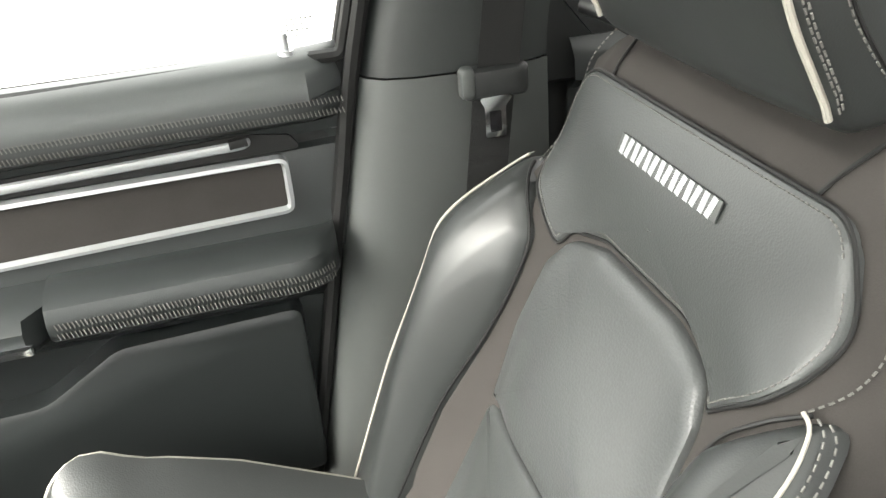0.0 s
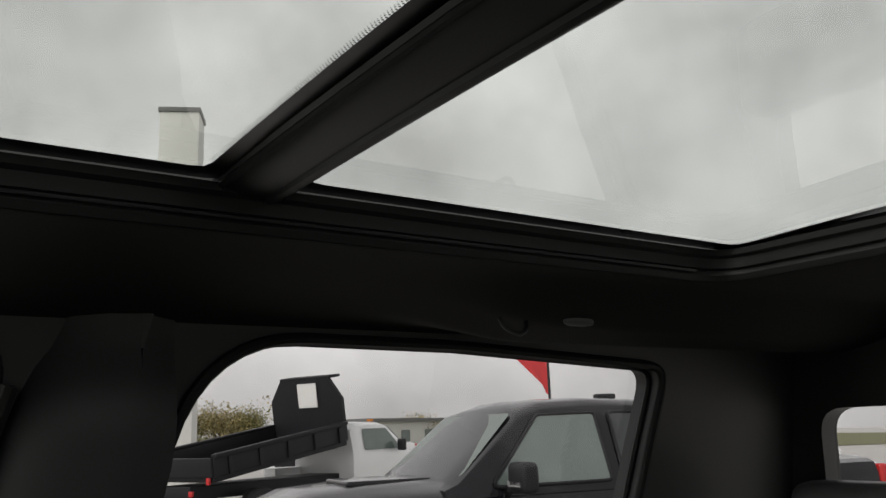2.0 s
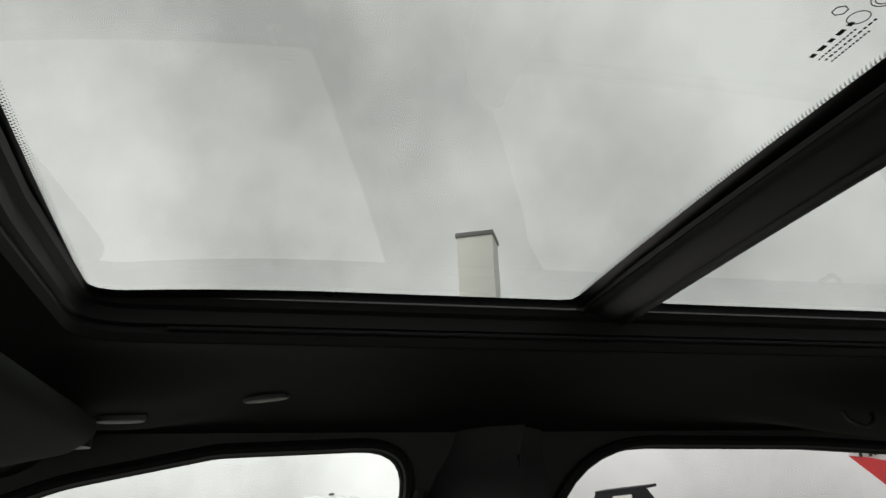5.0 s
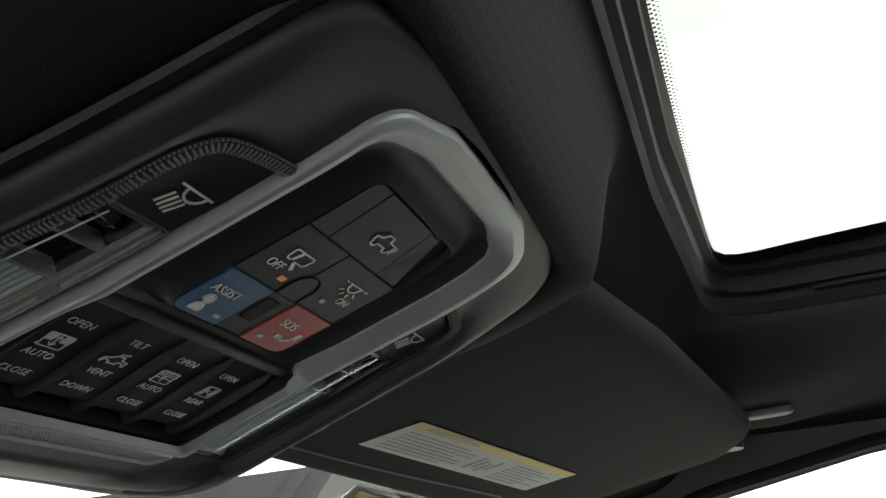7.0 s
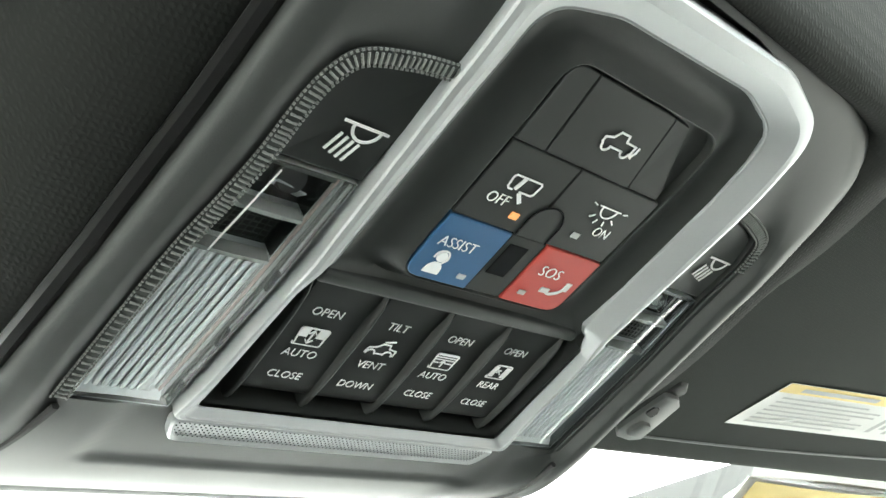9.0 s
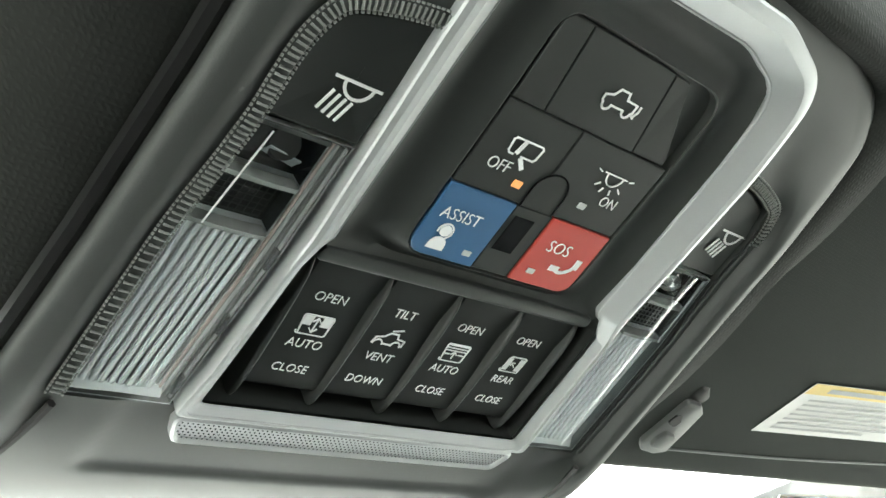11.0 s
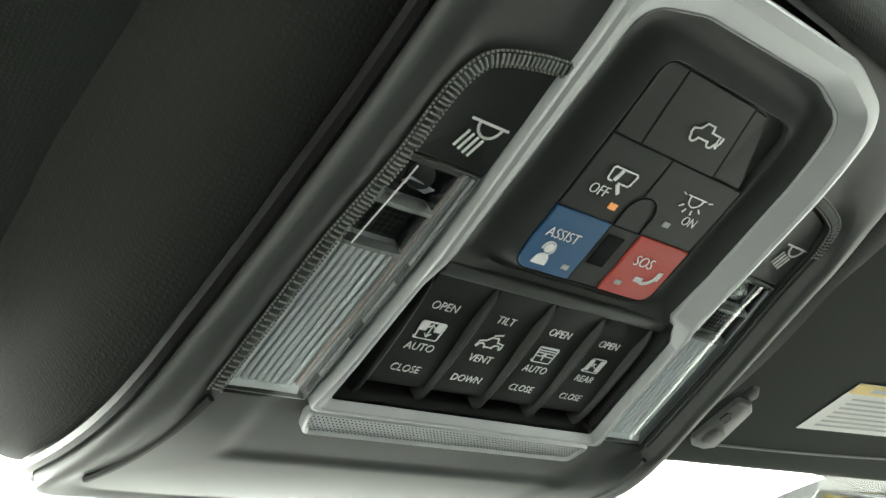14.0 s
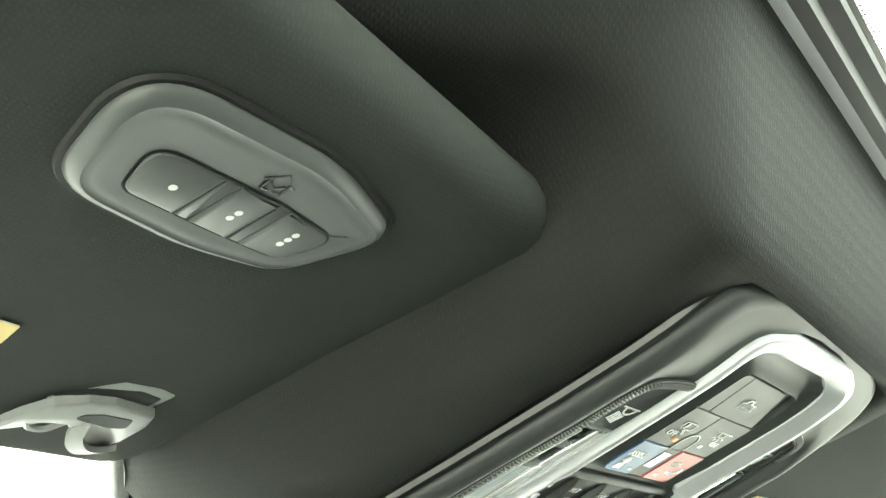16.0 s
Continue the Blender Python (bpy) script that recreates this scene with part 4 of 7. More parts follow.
def head_ring(u):
    e = min(1.0, (0.152 - abs(u)) / 0.014)
    k = math.sqrt(max(0.0, 1 - (1 - e) ** 2)) if e < 1 else 1.0
    k = (0.86 + 0.14 * k) * (1 + 0.035 * (1 - (u / 0.15) ** 2))
    bow = -0.004 * (u / 0.15) ** 2
    return [(u, cs + (p.y - cs) * k, cn + (p.x - cn) * k + (bow if p.x > 0.03 else 0)) for p in prof]


us = [-0.152, -0.150, -0.146, -0.140, -0.130, -0.118] + lin(-0.10, 0.10, 11) + [0.118, 0.130, 0.140, 0.146, 0.150, 0.152]
head = part("headrest", loft(bmesh.new(), [head_ring(u) for u in us], cap=True, cap0=True), "sleek", seat, "black leather headrest with pale piping")
for u0 in (-0.1445, 0.1445):
    line = [head_ring(u0)[i] for i in range(5, 36)]
    line = [(x * 1.004, y + 0.0012 * (1 if y > cs else -1), z + 0.0012) for x, y, z in line]
    part("piping", sweep(bmesh.new(), line, 0.0024, 7), "piping", head, "pale grey piping")
    for uu in (0.1500, 0.1514):
        line = [head_ring(math.copysign(uu, u0))[i] for i in range(5, 36)]
        bm = bmesh.new()
        stitches(bm, [(x + math.copysign(0.0008, u0), y, z + 0.0006) for x, y, z in line], 0.0036, 0.0022, 0.0008)
        tagged(part("stitching", bm, "thread", head, "grey double stitching"), kind="stuff")
    # side seam with its own stitching
    line = smooth_path([(math.copysign(0.1524, u0), y, z) for z, y in ((0.086, 0.190), (0.084, 0.162), (0.073, 0.142), (0.040, 0.106), (-0.010, 0.074))], 8)
    part("seam", sweep(bmesh.new(), line, 0.0013, 6), "seal", head)
    bm = bmesh.new()
    stitches(bm, [(p.x + math.copysign(0.0004, u0), p.y - 0.001, p.z + 0.0035) for p in line], 0.0036, 0.0024, 0.0007)
    tagged(part("stitching", bm, "thread", head, "grey seam stitching"), kind="stuff")
for x in (-0.06, 0.06):
    part("post", cyl(bmesh.new(), (x, -0.02, -0.05), (x, 0.09, -0.006), 0.006), "chrome", seat, "chrome headrest post")
# cushion
CUSH = SEAT.inverted()


def cush_z(x, y):
    a = abs(x)
    base = 0.80 + 0.50 * (y - 0.30) if y < 0.58 else 0.94 + 0.03 * smooth01(0.58, 0.64, y) - 0.05 * smooth01(0.64, 0.74, y)
    return base + 0.045 * smooth01(0.14, 0.225, a)


out = rounded([(-0.25, 0.20), (0.25, 0.20), (0.265, 0.50), (0.235, 0.70), (-0.235, 0.70), (-0.265, 0.50)], [0.03, 0.03, 0.1, 0.06, 0.06, 0.1], 6)
out = ccw(dense(out, 0.02))
rings = [[(0.415 + x, y, 0.80) for x, y in out], [(0.415 + x, y, cush_z(x, y) - 0.05) for x, y in out]]
for d in (0.005, 0.014, 0.026):
    rings.append([(0.415 + x, y, cush_z(x, y) - 0.05 + 0.05 * (1 - (1 - d / 0.026) ** 2)) for x, y in shrink(out, d)])
lastc = shrink(out, 0.026)
for k in (0.88, 0.72, 0.55, 0.38, 0.2, 0.02):
    rings.append([(0.415 + x * k, 0.45 + (y - 0.45) * k, cush_z(x * k, 0.45 + (y - 0.45) * k)) for x, y in lastc])
bm = loft(bmesh.new(), rings)
cush = part("cushion", bm, "leather", seat, "black leather seat cushion", at=CUSH)
cush.matrix_basis = CUSH
line = [(0.415 + x, y, cush_z(x, y) - 0.012) for x, y in shrink(out, 0.014)]
part("piping", sweep(bmesh.new(), line, 0.0030, 7, closed=True), "piping", cush, "pale grey piping")
base = part("seat_base", new_box(0.415, 0.45, 0.755, 0.42, 0.44, 0.11, 0.02), "trim", seat, "black plastic seat base")
base.matrix_basis = CUSH
# rear bench: top of the backrest and headrests
bench = thing("rear_seat", "black leather rear bench backrest with headrests", "seat")
bm = new_box(0, -0.98, 1.05, 1.40, 0.14, 0.62, 0.05, seg=4)
part("backrest", bm, "leather", bench)
bm = new_box(0, -0.76, 0.90, 1.38, 0.50, 0.16, 0.05, seg=4)
part("cushion", bm, "leather", bench)
for x in (-0.42, 0.0, 0.52):
    bm = new_box(x, -0.985, 1.455, 0.25, 0.10, 0.17, 0.04, seg=5)
    part("headrest", bm, "leather", bench)
    for dx in (-0.06, 0.06):
        part("post", cyl(bmesh.new(), (x + dx, -0.985, 1.33), (x + dx, -0.985, 1.40), 0.006), "chrome", bench)

# ---- sun visors ----
def mm(pts):
    return [(x / 1000, y / 1000) for x, y in pts]


M["remote"] = surface("remote_grey_plastic", (0.060, 0.064, 0.062), 0.42, grain=2600, bump=0.10, vary=0.10, blotch=20, depth=0.0002)
M["capgrey"] = surface("grey_cap_plastic", (0.10, 0.105, 0.10), 0.35, grain=1500, bump=0.05, vary=0.08, blotch=20)
# the clip grey darkened for the right visor, its shade put into the colour
M["clipshaded"] = surface("shaded_clip_plastic", (0.11, 0.113, 0.11), 0.45, grain=1500, bump=0.05, vary=0.08, blotch=20)
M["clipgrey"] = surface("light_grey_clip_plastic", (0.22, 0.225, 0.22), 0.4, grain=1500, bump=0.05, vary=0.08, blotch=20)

def visor_z(x, y):
    """Height of the visors' lower face; the driver's hangs a little lower at its rear edge."""
    sag = max(0.0, 0.009 - 0.0545 * (y - 0.69)) if x < 0 else 0.0
    return 1.754 - 0.20 * (y - 0.66) - 0.08 * (abs(x) - 0.13) - sag


def visor(sgn):
    v = thing("sun_visor", "folded-up black cloth sun visor" + (" with a garage remote" if sgn < 0 else " with a warning label"), "sun visor", group="sun visors")
    o = rounded([(0.110, 0.661), (0.30, 0.636), (0.545, 0.580), (0.590, 0.59), (0.590, 0.750), (0.53, 0.795), (0.136, 0.868)] if sgn < 0 else [(0.140, 0.640), (0.30, 0.602), (0.545, 0.560), (0.590, 0.59), (0.590, 0.745), (0.53, 0.786), (0.160, 0.850)], [0.035, 0.2, 0.045, 0.02, 0.03, 0.03, 0.02], 8)
    o = dense([(sgn * x, y) for x, y in o], 0.02)
    o = ccw(o)
    top, rings = 0.022, []
    cx, cy = sgn * 0.36, 0.71
    rings.append([(x, y, visor_z(x, y) + top) for x, y in shrink(o, 0.012)])
    for k in range(7):
        a = math.pi * k / 6
        d = 0.010 * (1 - math.sin(a))
        rings.append([(x, y, visor_z(x, y) + top / 2 + top / 2 * math.cos(a)) for x, y in shrink(o, d)])
    lo = shrink(o, 0.012)
    for k in (0.9, 0.7, 0.5, 0.3, 0.02):
        rings.append([(cx + (x - cx) * k, cy + (y - cy) * k, visor_z(cx + (x - cx) * k, cy + (y - cy) * k)) for x, y in lo])
    part("panel", loft(bmesh.new(), rings, cap0=True), "visor", v, "black cloth visor panel")

    def on(x, y, dz=0.0):
        return (sgn * x, y, visor_z(sgn * x, y) - dz)
    # warning label, askew on the panel
    c0, c1, c2, c3 = ((0.260, 0.745), (0.476, 0.699), (0.474, 0.741), (0.258, 0.786))
    if sgn < 0:
        c0, c1, c2, c3 = ((0.234, 0.764), (0.450, 0.716), (0.447, 0.768), (0.231, 0.816))

    def at_label(a, b, dz):
        x = (c0[0] * (1 - a) + c1[0] * a) * (1 - b) + (c3[0] * (1 - a) + c2[0] * a) * b
        y = (c0[1] * (1 - a) + c1[1] * a) * (1 - b) + (c3[1] * (1 - a) + c2[1] * a) * b
        return on(x, y, dz)

    def label_bit(b, a0, a1, b0, b1, dz):
        return sheet(b, lambda u, w: at_label(u, w, dz), lin(a0, a1, 4), lin(b0, b1, 3))
    lab = part("warning_label", label_bit(bmesh.new(), 0, 1, 0, 1, 0.0006), "paper", v, "white warning label with a yellow band", smooth=False)
    part("label_band", label_bit(bmesh.new(), 0, 1, 0, 0.20, 0.0010), "yellow", lab, "yellow heading band", smooth=False)
    b = bmesh.new()
    for row in range(7):
        w = 0.29 + row * 0.095
        label_bit(b, 0.04, 0.43 if row % 3 else 0.36, w, w + 0.038, 0.0010)
        label_bit(b, 0.66, 0.95 if row % 2 else 0.86, w, w + 0.038, 0.0010)
    for k in range(4):
        label_bit(b, 0.475 + 0.035 * k, 0.495 + 0.035 * k, 0.34 + 0.07 * (k % 3), 0.82 - 0.1 * (k % 2), 0.0010)
    label_bit(b, 0.06, 0.34, 0.06, 0.14, 0.0014)
    part("label_print", b, "print_grey", lab, "grey print", smooth=False)
    # support clip at the inner front corner; raised black plates give recess and slot their shade
    def plate(outline, z0, z1, mat, name, lab="", parent=v, inset=0.0012):
        o = [(x / 1000, y / 1000) for x, y in outline]
        o = ccw(dense(rounded(o, 0.0022, 4), 0.003))
        rr = [[on(x, y, z0) for x, y in o], [on(x, y, z1 - 0.0008) for x, y in o], [on(x, y, z1) for x, y in shrink(o, inset)]]
        return part(name, loft(bmesh.new(), rr), mat, parent, lab)
    if sgn < 0:
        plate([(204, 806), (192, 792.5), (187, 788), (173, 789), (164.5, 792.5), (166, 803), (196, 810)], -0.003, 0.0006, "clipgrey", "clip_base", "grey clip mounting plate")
        plate([(203, 803), (191, 793), (178, 791.5), (168, 795), (169, 803), (195, 808)], -0.003, 0.0012, "seal", "recess_shade", "black plate for the shade in the recess")
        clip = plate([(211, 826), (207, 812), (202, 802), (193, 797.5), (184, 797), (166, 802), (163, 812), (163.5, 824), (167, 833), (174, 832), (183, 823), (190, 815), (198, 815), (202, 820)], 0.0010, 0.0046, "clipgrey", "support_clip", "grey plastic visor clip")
        plate([(191.5, 808.5), (189.5, 804.5), (184, 803), (172, 805), (170, 812.5), (177, 813)], 0.0030, 0.0049, "seal", "clip_slot_shade", "black plate for the shade in the slot", clip, 0.0002)
        b = bmesh.new()
        hook = smooth_path([on(x / 1000, y / 1000, z / 1000) for x, y, z in ((188.0, 815, 3), (186, 822, 5), (180, 828, 6), (173, 831, 5), (168, 831, 4))], 6)
        loft(b, [[p, p + Vector((0, 0, -0.0022)), p + Vector((-sgn * 0.0035, -0.005, -0.0022)), p + Vector((-sgn * 0.0035, -0.005, 0))] for p in hook], cap=True, cap0=True)
        part("clip_hook", b, "clipgrey", clip)
        b = bmesh.new()
        sweep(b, smooth_path([on(x / 1000, y / 1000, z / 1000) for x, y, z in ((203, 816, 3), (200, 819, 4), (195, 819, 4), (191, 815, 3))], 5), 0.0016, 8)
        part("clip_hook", b, "clipgrey", clip)
    else:
        plate([(198, 779), (198, 770), (204, 770), (210.5, 776), (209, 781)], -0.003, 0.0008, "seal", "recess_shade", "black plate for the shade in the recess")
        clip = plate([(198.8, 812), (203, 816.5), (213, 817), (219.5, 813.5), (217, 799.5), (213.5, 783.5), (207.5, 779.2), (198, 780), (198.5, 796)], -0.002, 0.0034, "clipshaded", "support_clip", "flat grey plastic visor clip")
        plate([(198.6, 794.5), (198.6, 788), (202, 787.2), (205.4, 791.5), (205.2, 796)], 0.0030, 0.0037, "seal", "clip_slot_shade", "black plate for the shade in the slot", clip, 0.0002)
        plate([(202.3, 810.5), (201, 804.6), (202.5, 799.4), (210, 799.8), (212.6, 803), (211.2, 810)], 0.0030, 0.0062, "clipshaded", "clip_knob", "", clip, 0.0016)
        # thin grey line along the front of the panel
        front_run = smooth_path([on(x / 1000, y / 1000, 0.0002) for x, y in ((221, 814.5), (285, 802.5), (358, 786.5), (470, 760))], 8)
        part("front_line", sweep(bmesh.new(), front_run, 0.0008, 6), "clipshaded", v, "thin grey line near the front edge")
    if sgn < 0:
        # garage remote set into the cloth
        O = Vector(on(0.2272, 0.6846, 0.0))
        ax = Vector((1, 0, 0.08)).normalized()
        ay = Vector((0, -1, 0.1455)).normalized()
        az = ax.cross(ay)
        loc = Matrix((( ax.x, ay.x, az.x, O.x), (ax.y, ay.y, az.y, O.y), (ax.z, ay.z, az.z, O.z), (0, 0, 0, 1))) @ Matrix.Scale(0.92, 4)
        out = rounded([(-0.0445, 0.0235), (-0.0390, -0.0200), (0.0000, -0.0285), (0.0335, -0.0280), (0.0520, 0.0050), (0.0130, 0.0200)], [0.019, 0.017, 0.08, 0.018, 0.012, 0.07], 10)
        out = ccw(dense(out, 0.004))
        rr = [[(x, y, h) for x, y in shrink(out, d)] for d, h in ((0, -0.002), (0, 0.0012), (0.0006, 0.0023), (0.0016, 0.0034), (0.0028, 0.0042), (0.0036, 0.0044), (0.0042, 0.0041), (0.0060, 0.0043), (0.0085, 0.0042), (0.0105, 0.0040))]
        rem = part("garage_remote", loft(bmesh.new(), rr), "remote", v, "dark grey three-button garage remote", at=loc)
        part("remote_gap", sweep(bmesh.new(), [(x, y, 0.0002) for x, y in shrink(out, -0.0007)], 0.0012, 6, closed=True), "seal", rem)
        pod = rounded(mm([(-30.0, 6.0), (-26.5, -12.2), (2.0, -16.6), (27.0, -19.5), (35.0, -3.4), (9.5, 2.2)]), [0.0075, 0.005, 0.03, 0.008, 0.006, 0.03], 6)
        pod = ccw(dense(pod, 0.0025))
        part("button_rim", loft(bmesh.new(), [[(x, y, 0.0010) for x, y in shrink(pod, -0.0003)], [(x, y, 0.0043) for x, y in shrink(pod, -0.0002)], [(x, y, 0.0042) for x, y in shrink(pod, 0.0002)]]), "seal", rem)

        def within(x0a, x0b, x1a, x1b):
            """The pod's outline between two slanting lines, each given by its x at y = 2 and at y = -15 mm."""
            def side_of(p, xa, xb):
                return p[0] * 1000 - (xb + (xa - xb) * (p[1] * 1000 + 15) / 17)
            o = shrink(pod, 0.0005)
            for xa, xb, keep in ((x0a, x0b, 1), (x1a, x1b, -1)):
                res = []
                for i, p in enumerate(o):
                    q = o[i - 1]
                    a, c = side_of(q, xa, xb) * keep, side_of(p, xa, xb) * keep
                    if a * c < 0:
                        t = a / (a - c)
                        res.append((q[0] + (p[0] - q[0]) * t, q[1] + (p[1] - q[1]) * t))
                    if c >= 0:
                        res.append(p)
                o = res
            return o
        DOTS = ([(-17.5, -4.9)], [(1.6, -8.4), (2.2, -5.7)], [(21.0, -11.7), (21.5, -9.1), (21.9, -6.5)])
        for i, (a, c, d, e) in enumerate(((-40, -40, -9.0, -11.0), (-3.7, -6.2, 9.2, 7.4), (13.8, 11.8, 50, 50))):
            ko = within(a, c, d, e)
            kb = part("remote_button", slab(bmesh.new(), ccw(ko), 0.001, 0.0050, 0.0008), "remote", rem)
            b = bmesh.new()
            for x, y in DOTS[i]:
                cyl(b, (x / 1000, y / 1000, 0.0047), (x / 1000, y / 1000, 0.0051), 0.0011, seg=12)
            part("button_dot", b, "mark", kb, "white dots", smooth=False)
        for a, c, d, e in ((-8.7, -10.7, -4.0, -6.5), (9.5, 7.7, 13.5, 11.5)):
            part("button_bridge", slab(bmesh.new(), ccw(within(a, c, d, e)), 0.001, 0.0047, 0.0005), "remote", rem)
        b = bmesh.new()
        hx, hy = 0.0030, 0.0078
        strokes(b, [[(hx - 0.0045, hy + 0.0005), (hx, hy + 0.0045), (hx + 0.0045, hy + 0.0005)], [(hx - 0.003, hy + 0.001), (hx - 0.003, hy - 0.003), (hx - 0.001, hy - 0.003)], [(hx + 0.003, hy + 0.001), (hx + 0.003, hy - 0.003), (hx + 0.001, hy - 0.003)], [(hx - 0.002, hy), (hx, hy - 0.002), (hx + 0.002, hy)]], 0.0006, 0.0042)
        part("house_symbol", b, "dark", rem, "engraved house symbol", smooth=False)
    # pivot mount at the outer rear corner
    b = bmesh.new()
    cyl(b, on(0.578, 0.585, -0.03), on(0.578, 0.585, -0.004), 0.016, 0.014, 16)
    part("pivot", b, "trim", v)
    return v


visor(1)
visor(-1)


# ---- small oval caps and a hook on the lining ----
def cap_on_lining(x, y, w, h, name, label, mat, yaw=0.0):
    dzdx = (lining_z(x + 0.01, y) - lining_z(x - 0.01, y)) / 0.02
    dzdy = (lining_z(x, y + 0.01) - lining_z(x, y - 0.01)) / 0.02
    n = Vector((dzdx, dzdy, -1)).normalized()
    t = Vector((0, 1, dzdy)).normalized()
    s = t.cross(n).normalized()
    c = Vector((x, y, lining_z(x, y)))
    loc = Matrix(((t.x, s.x, n.x, c.x), (t.y, s.y, n.y, c.y), (t.z, s.z, n.z, c.z), (0, 0, 0, 1)))
    o = [(w / 2 * math.copysign(abs(math.cos(a)) ** 0.7, math.cos(a)), h / 2 * math.sin(a)) for a in [2 * math.pi * k / 32 for k in range(32)]]
    rr = [[(px, py, -0.002) for px, py in o], [(px, py, 0.003) for px, py in o], [(px * 0.92, py * 0.88, 0.005) for px, py in o], [(px * 0.6, py * 0.6, 0.0056) for px, py in o], [(px * 0.02, py * 0.02, 0.0058) for px, py in o]]
    return tagged(link(name, loft(bmesh.new(), rr), mat, at=loc), label, "cap", group="lining caps")


for (x, y) in ((0.600, 0.548), (0.612, 0.402), (0.545, -0.405)):
    cap_on_lining(x, y, 0.050, 0.013, "lining_cap", "grey oval plug in the cloth roof lining", "capgrey")
bm = bmesh.new()
hy, hx = -0.315, 0.565
hz = lining_z(hx, hy)
sweep(bm, smooth_path([(hx, hy - 0.02, hz), (hx - 0.006, hy - 0.016, hz - 0.012), (hx - 0.012, hy, hz - 0.02), (hx - 0.006, hy + 0.016, hz - 0.012), (hx, hy + 0.02, hz)], 6), 0.003, 8)
tagged(link("coat_hook", bm, "trim"), "black folding coat hook on the lining", "hook")
# price sheet stuck behind the windscreen's upper edge
def sheet_at(u, w):
    return (0.405 + 0.24 * u, 0.842 - 0.05 * (u - 0.3) + 0.25 * w, 1.719 - 0.150 * w - 0.004 * math.sin(3 * u) - 0.012 * u)


bm = bmesh.new()
sheet(bm, sheet_at, lin(0, 1, 8), lin(0, 1, 8), 0.0006)
ws = tagged(link("price_sheet", bm, "paper"), "white price sheet with a yellow heading on the glass", "paper")
bm = bmesh.new()
sheet(bm, lambda u, w: tuple(Vector(sheet_at(u, w)) - Vector((0, 0.001, 0.0030))), lin(0.02, 0.98, 8), lin(0.0, 0.10, 3), 0.0)
part("heading_band", bm, "yellow", ws, "yellow heading band")

# ---- overhead console: x across, y towards the rear, z out of its face ----
TILT = radians(18)
CON = Matrix(((1, 0, 0, 0), (0, -math.cos(TILT), -math.sin(TILT), 0.6914), (0, math.sin(TILT), -math.cos(TILT), 1.7039), (0, 0, 0, 1)))
console = thing("overhead_console", "dark grey overhead console with satin frame, switches and map lights", "console", CON)
M["rib"] = surface("lens_ribs_and_glare", (0.82, 0.85, 0.86), 0.18, grain=600, bump=0.05, vary=0.1, blotch=40)
M["tray"] = surface("light_reflector", (0.60, 0.62, 0.625), 0.30, 0.05, grain=500, bump=0.1, vary=0.3, blotch=60)
M["strip"] = surface("clear_strip_plastic", (0.34, 0.35, 0.34), 0.15, grain=600, bump=0.05, vary=0.2, blotch=90)
M["pinkstrip"] = surface("rosy_strip_plastic", (0.42, 0.33, 0.30), 0.2, grain=600, bump=0.05, vary=0.2, blotch=90)
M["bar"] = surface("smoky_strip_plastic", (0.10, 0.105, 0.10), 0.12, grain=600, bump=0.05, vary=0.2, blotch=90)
# paler copy for the right lamp, its milky reflections put into the colour
M["lamplit"] = surface("lit_lamp_plastic", (0.20, 0.215, 0.225), 0.5, grain=600, bump=0.05, vary=0.25, blotch=70, spec=0.3)
M["weltrib"] = surface("grey_moulded_welt", (0.17, 0.178, 0.168), 0.45, grain=900, bump=0.05, vary=0.2, blotch=80)


def sym(right):
    """A closed outline from its right half, listed from the bottom centre line upwards."""
    return right + [(-x, y) for x, y in reversed(right)]


def cn(y):
    """The console's face bends away towards the windscreen and towards the rear."""
    if y < -0.070:
        return -0.0030 * ((-0.070 - y) / 0.0316) ** 2
    return -0.0045 * max(0.0, (y - 0.030) / 0.045) ** 2 if y > 0.030 else 0.0


def by_angle(outline, n, c=(0.0, 0.0)):
    """n points of the outline, at even steps of angle round c."""
    o = [(x - c[0], y - c[1]) for x, y in outline]
    res = []
    for k in range(n):
        a = 2 * math.pi * k / n - math.pi / 2
        d = (math.cos(a), math.sin(a))
        best = 0.0
        for i, p in enumerate(o):
            q = o[(i + 1) % len(o)]
            ex, ey = q[0] - p[0], q[1] - p[1]
            den = d[0] * ey - d[1] * ex
            if abs(den) < 1e-12:
                continue
            t = (p[0] * ey - p[1] * ex) / den
            s = (p[0] * d[1] - p[1] * d[0]) / den
            if t > 0 and -1e-6 <= s <= 1 + 1e-6:
                best = max(best, t)
        res.append((c[0] + d[0] * best, c[1] + d[1] * best))
    return res


NB = 300
gap_o = rounded(mm(sym([(66, -164), (113, -159), (104.5, -85), (98.5, -35), (94.5, 8), (92.5, 42), (90, 60), (83.5, 72.5), (58, 79.5), (22, 83)])), [0.03, 0.02, 0.1, 0.1, 0.1, 0.1, 0.03, 0.03, 0.06, 0.1] + [0.1, 0.06, 0.03, 0.03, 0.1, 0.1, 0.1, 0.1, 0.02, 0.03], 6)
crest_o = rounded(mm(sym([(62, -156), (105, -150), (97, -85), (92.5, -35), (88, 8), (85.5, 36), (82.5, 56), (74, 69.5), (50, 76.4), (20, 80)])), [0.03, 0.03, 0.1, 0.1, 0.1, 0.1, 0.03, 0.03, 0.06, 0.1] + [0.1, 0.06, 0.03, 0.03, 0.1, 0.1, 0.1, 0.1, 0.03, 0.03], 6)
hole_o = mm(sym([(88.5, -78.9), (84, -26), (79.5, 3), (78.8, 20), (75, 30), (64, 33.5), (55.4, 35.6), (52.5, 56), (50.0, 64), (31, 73.2), (14, 75)]))
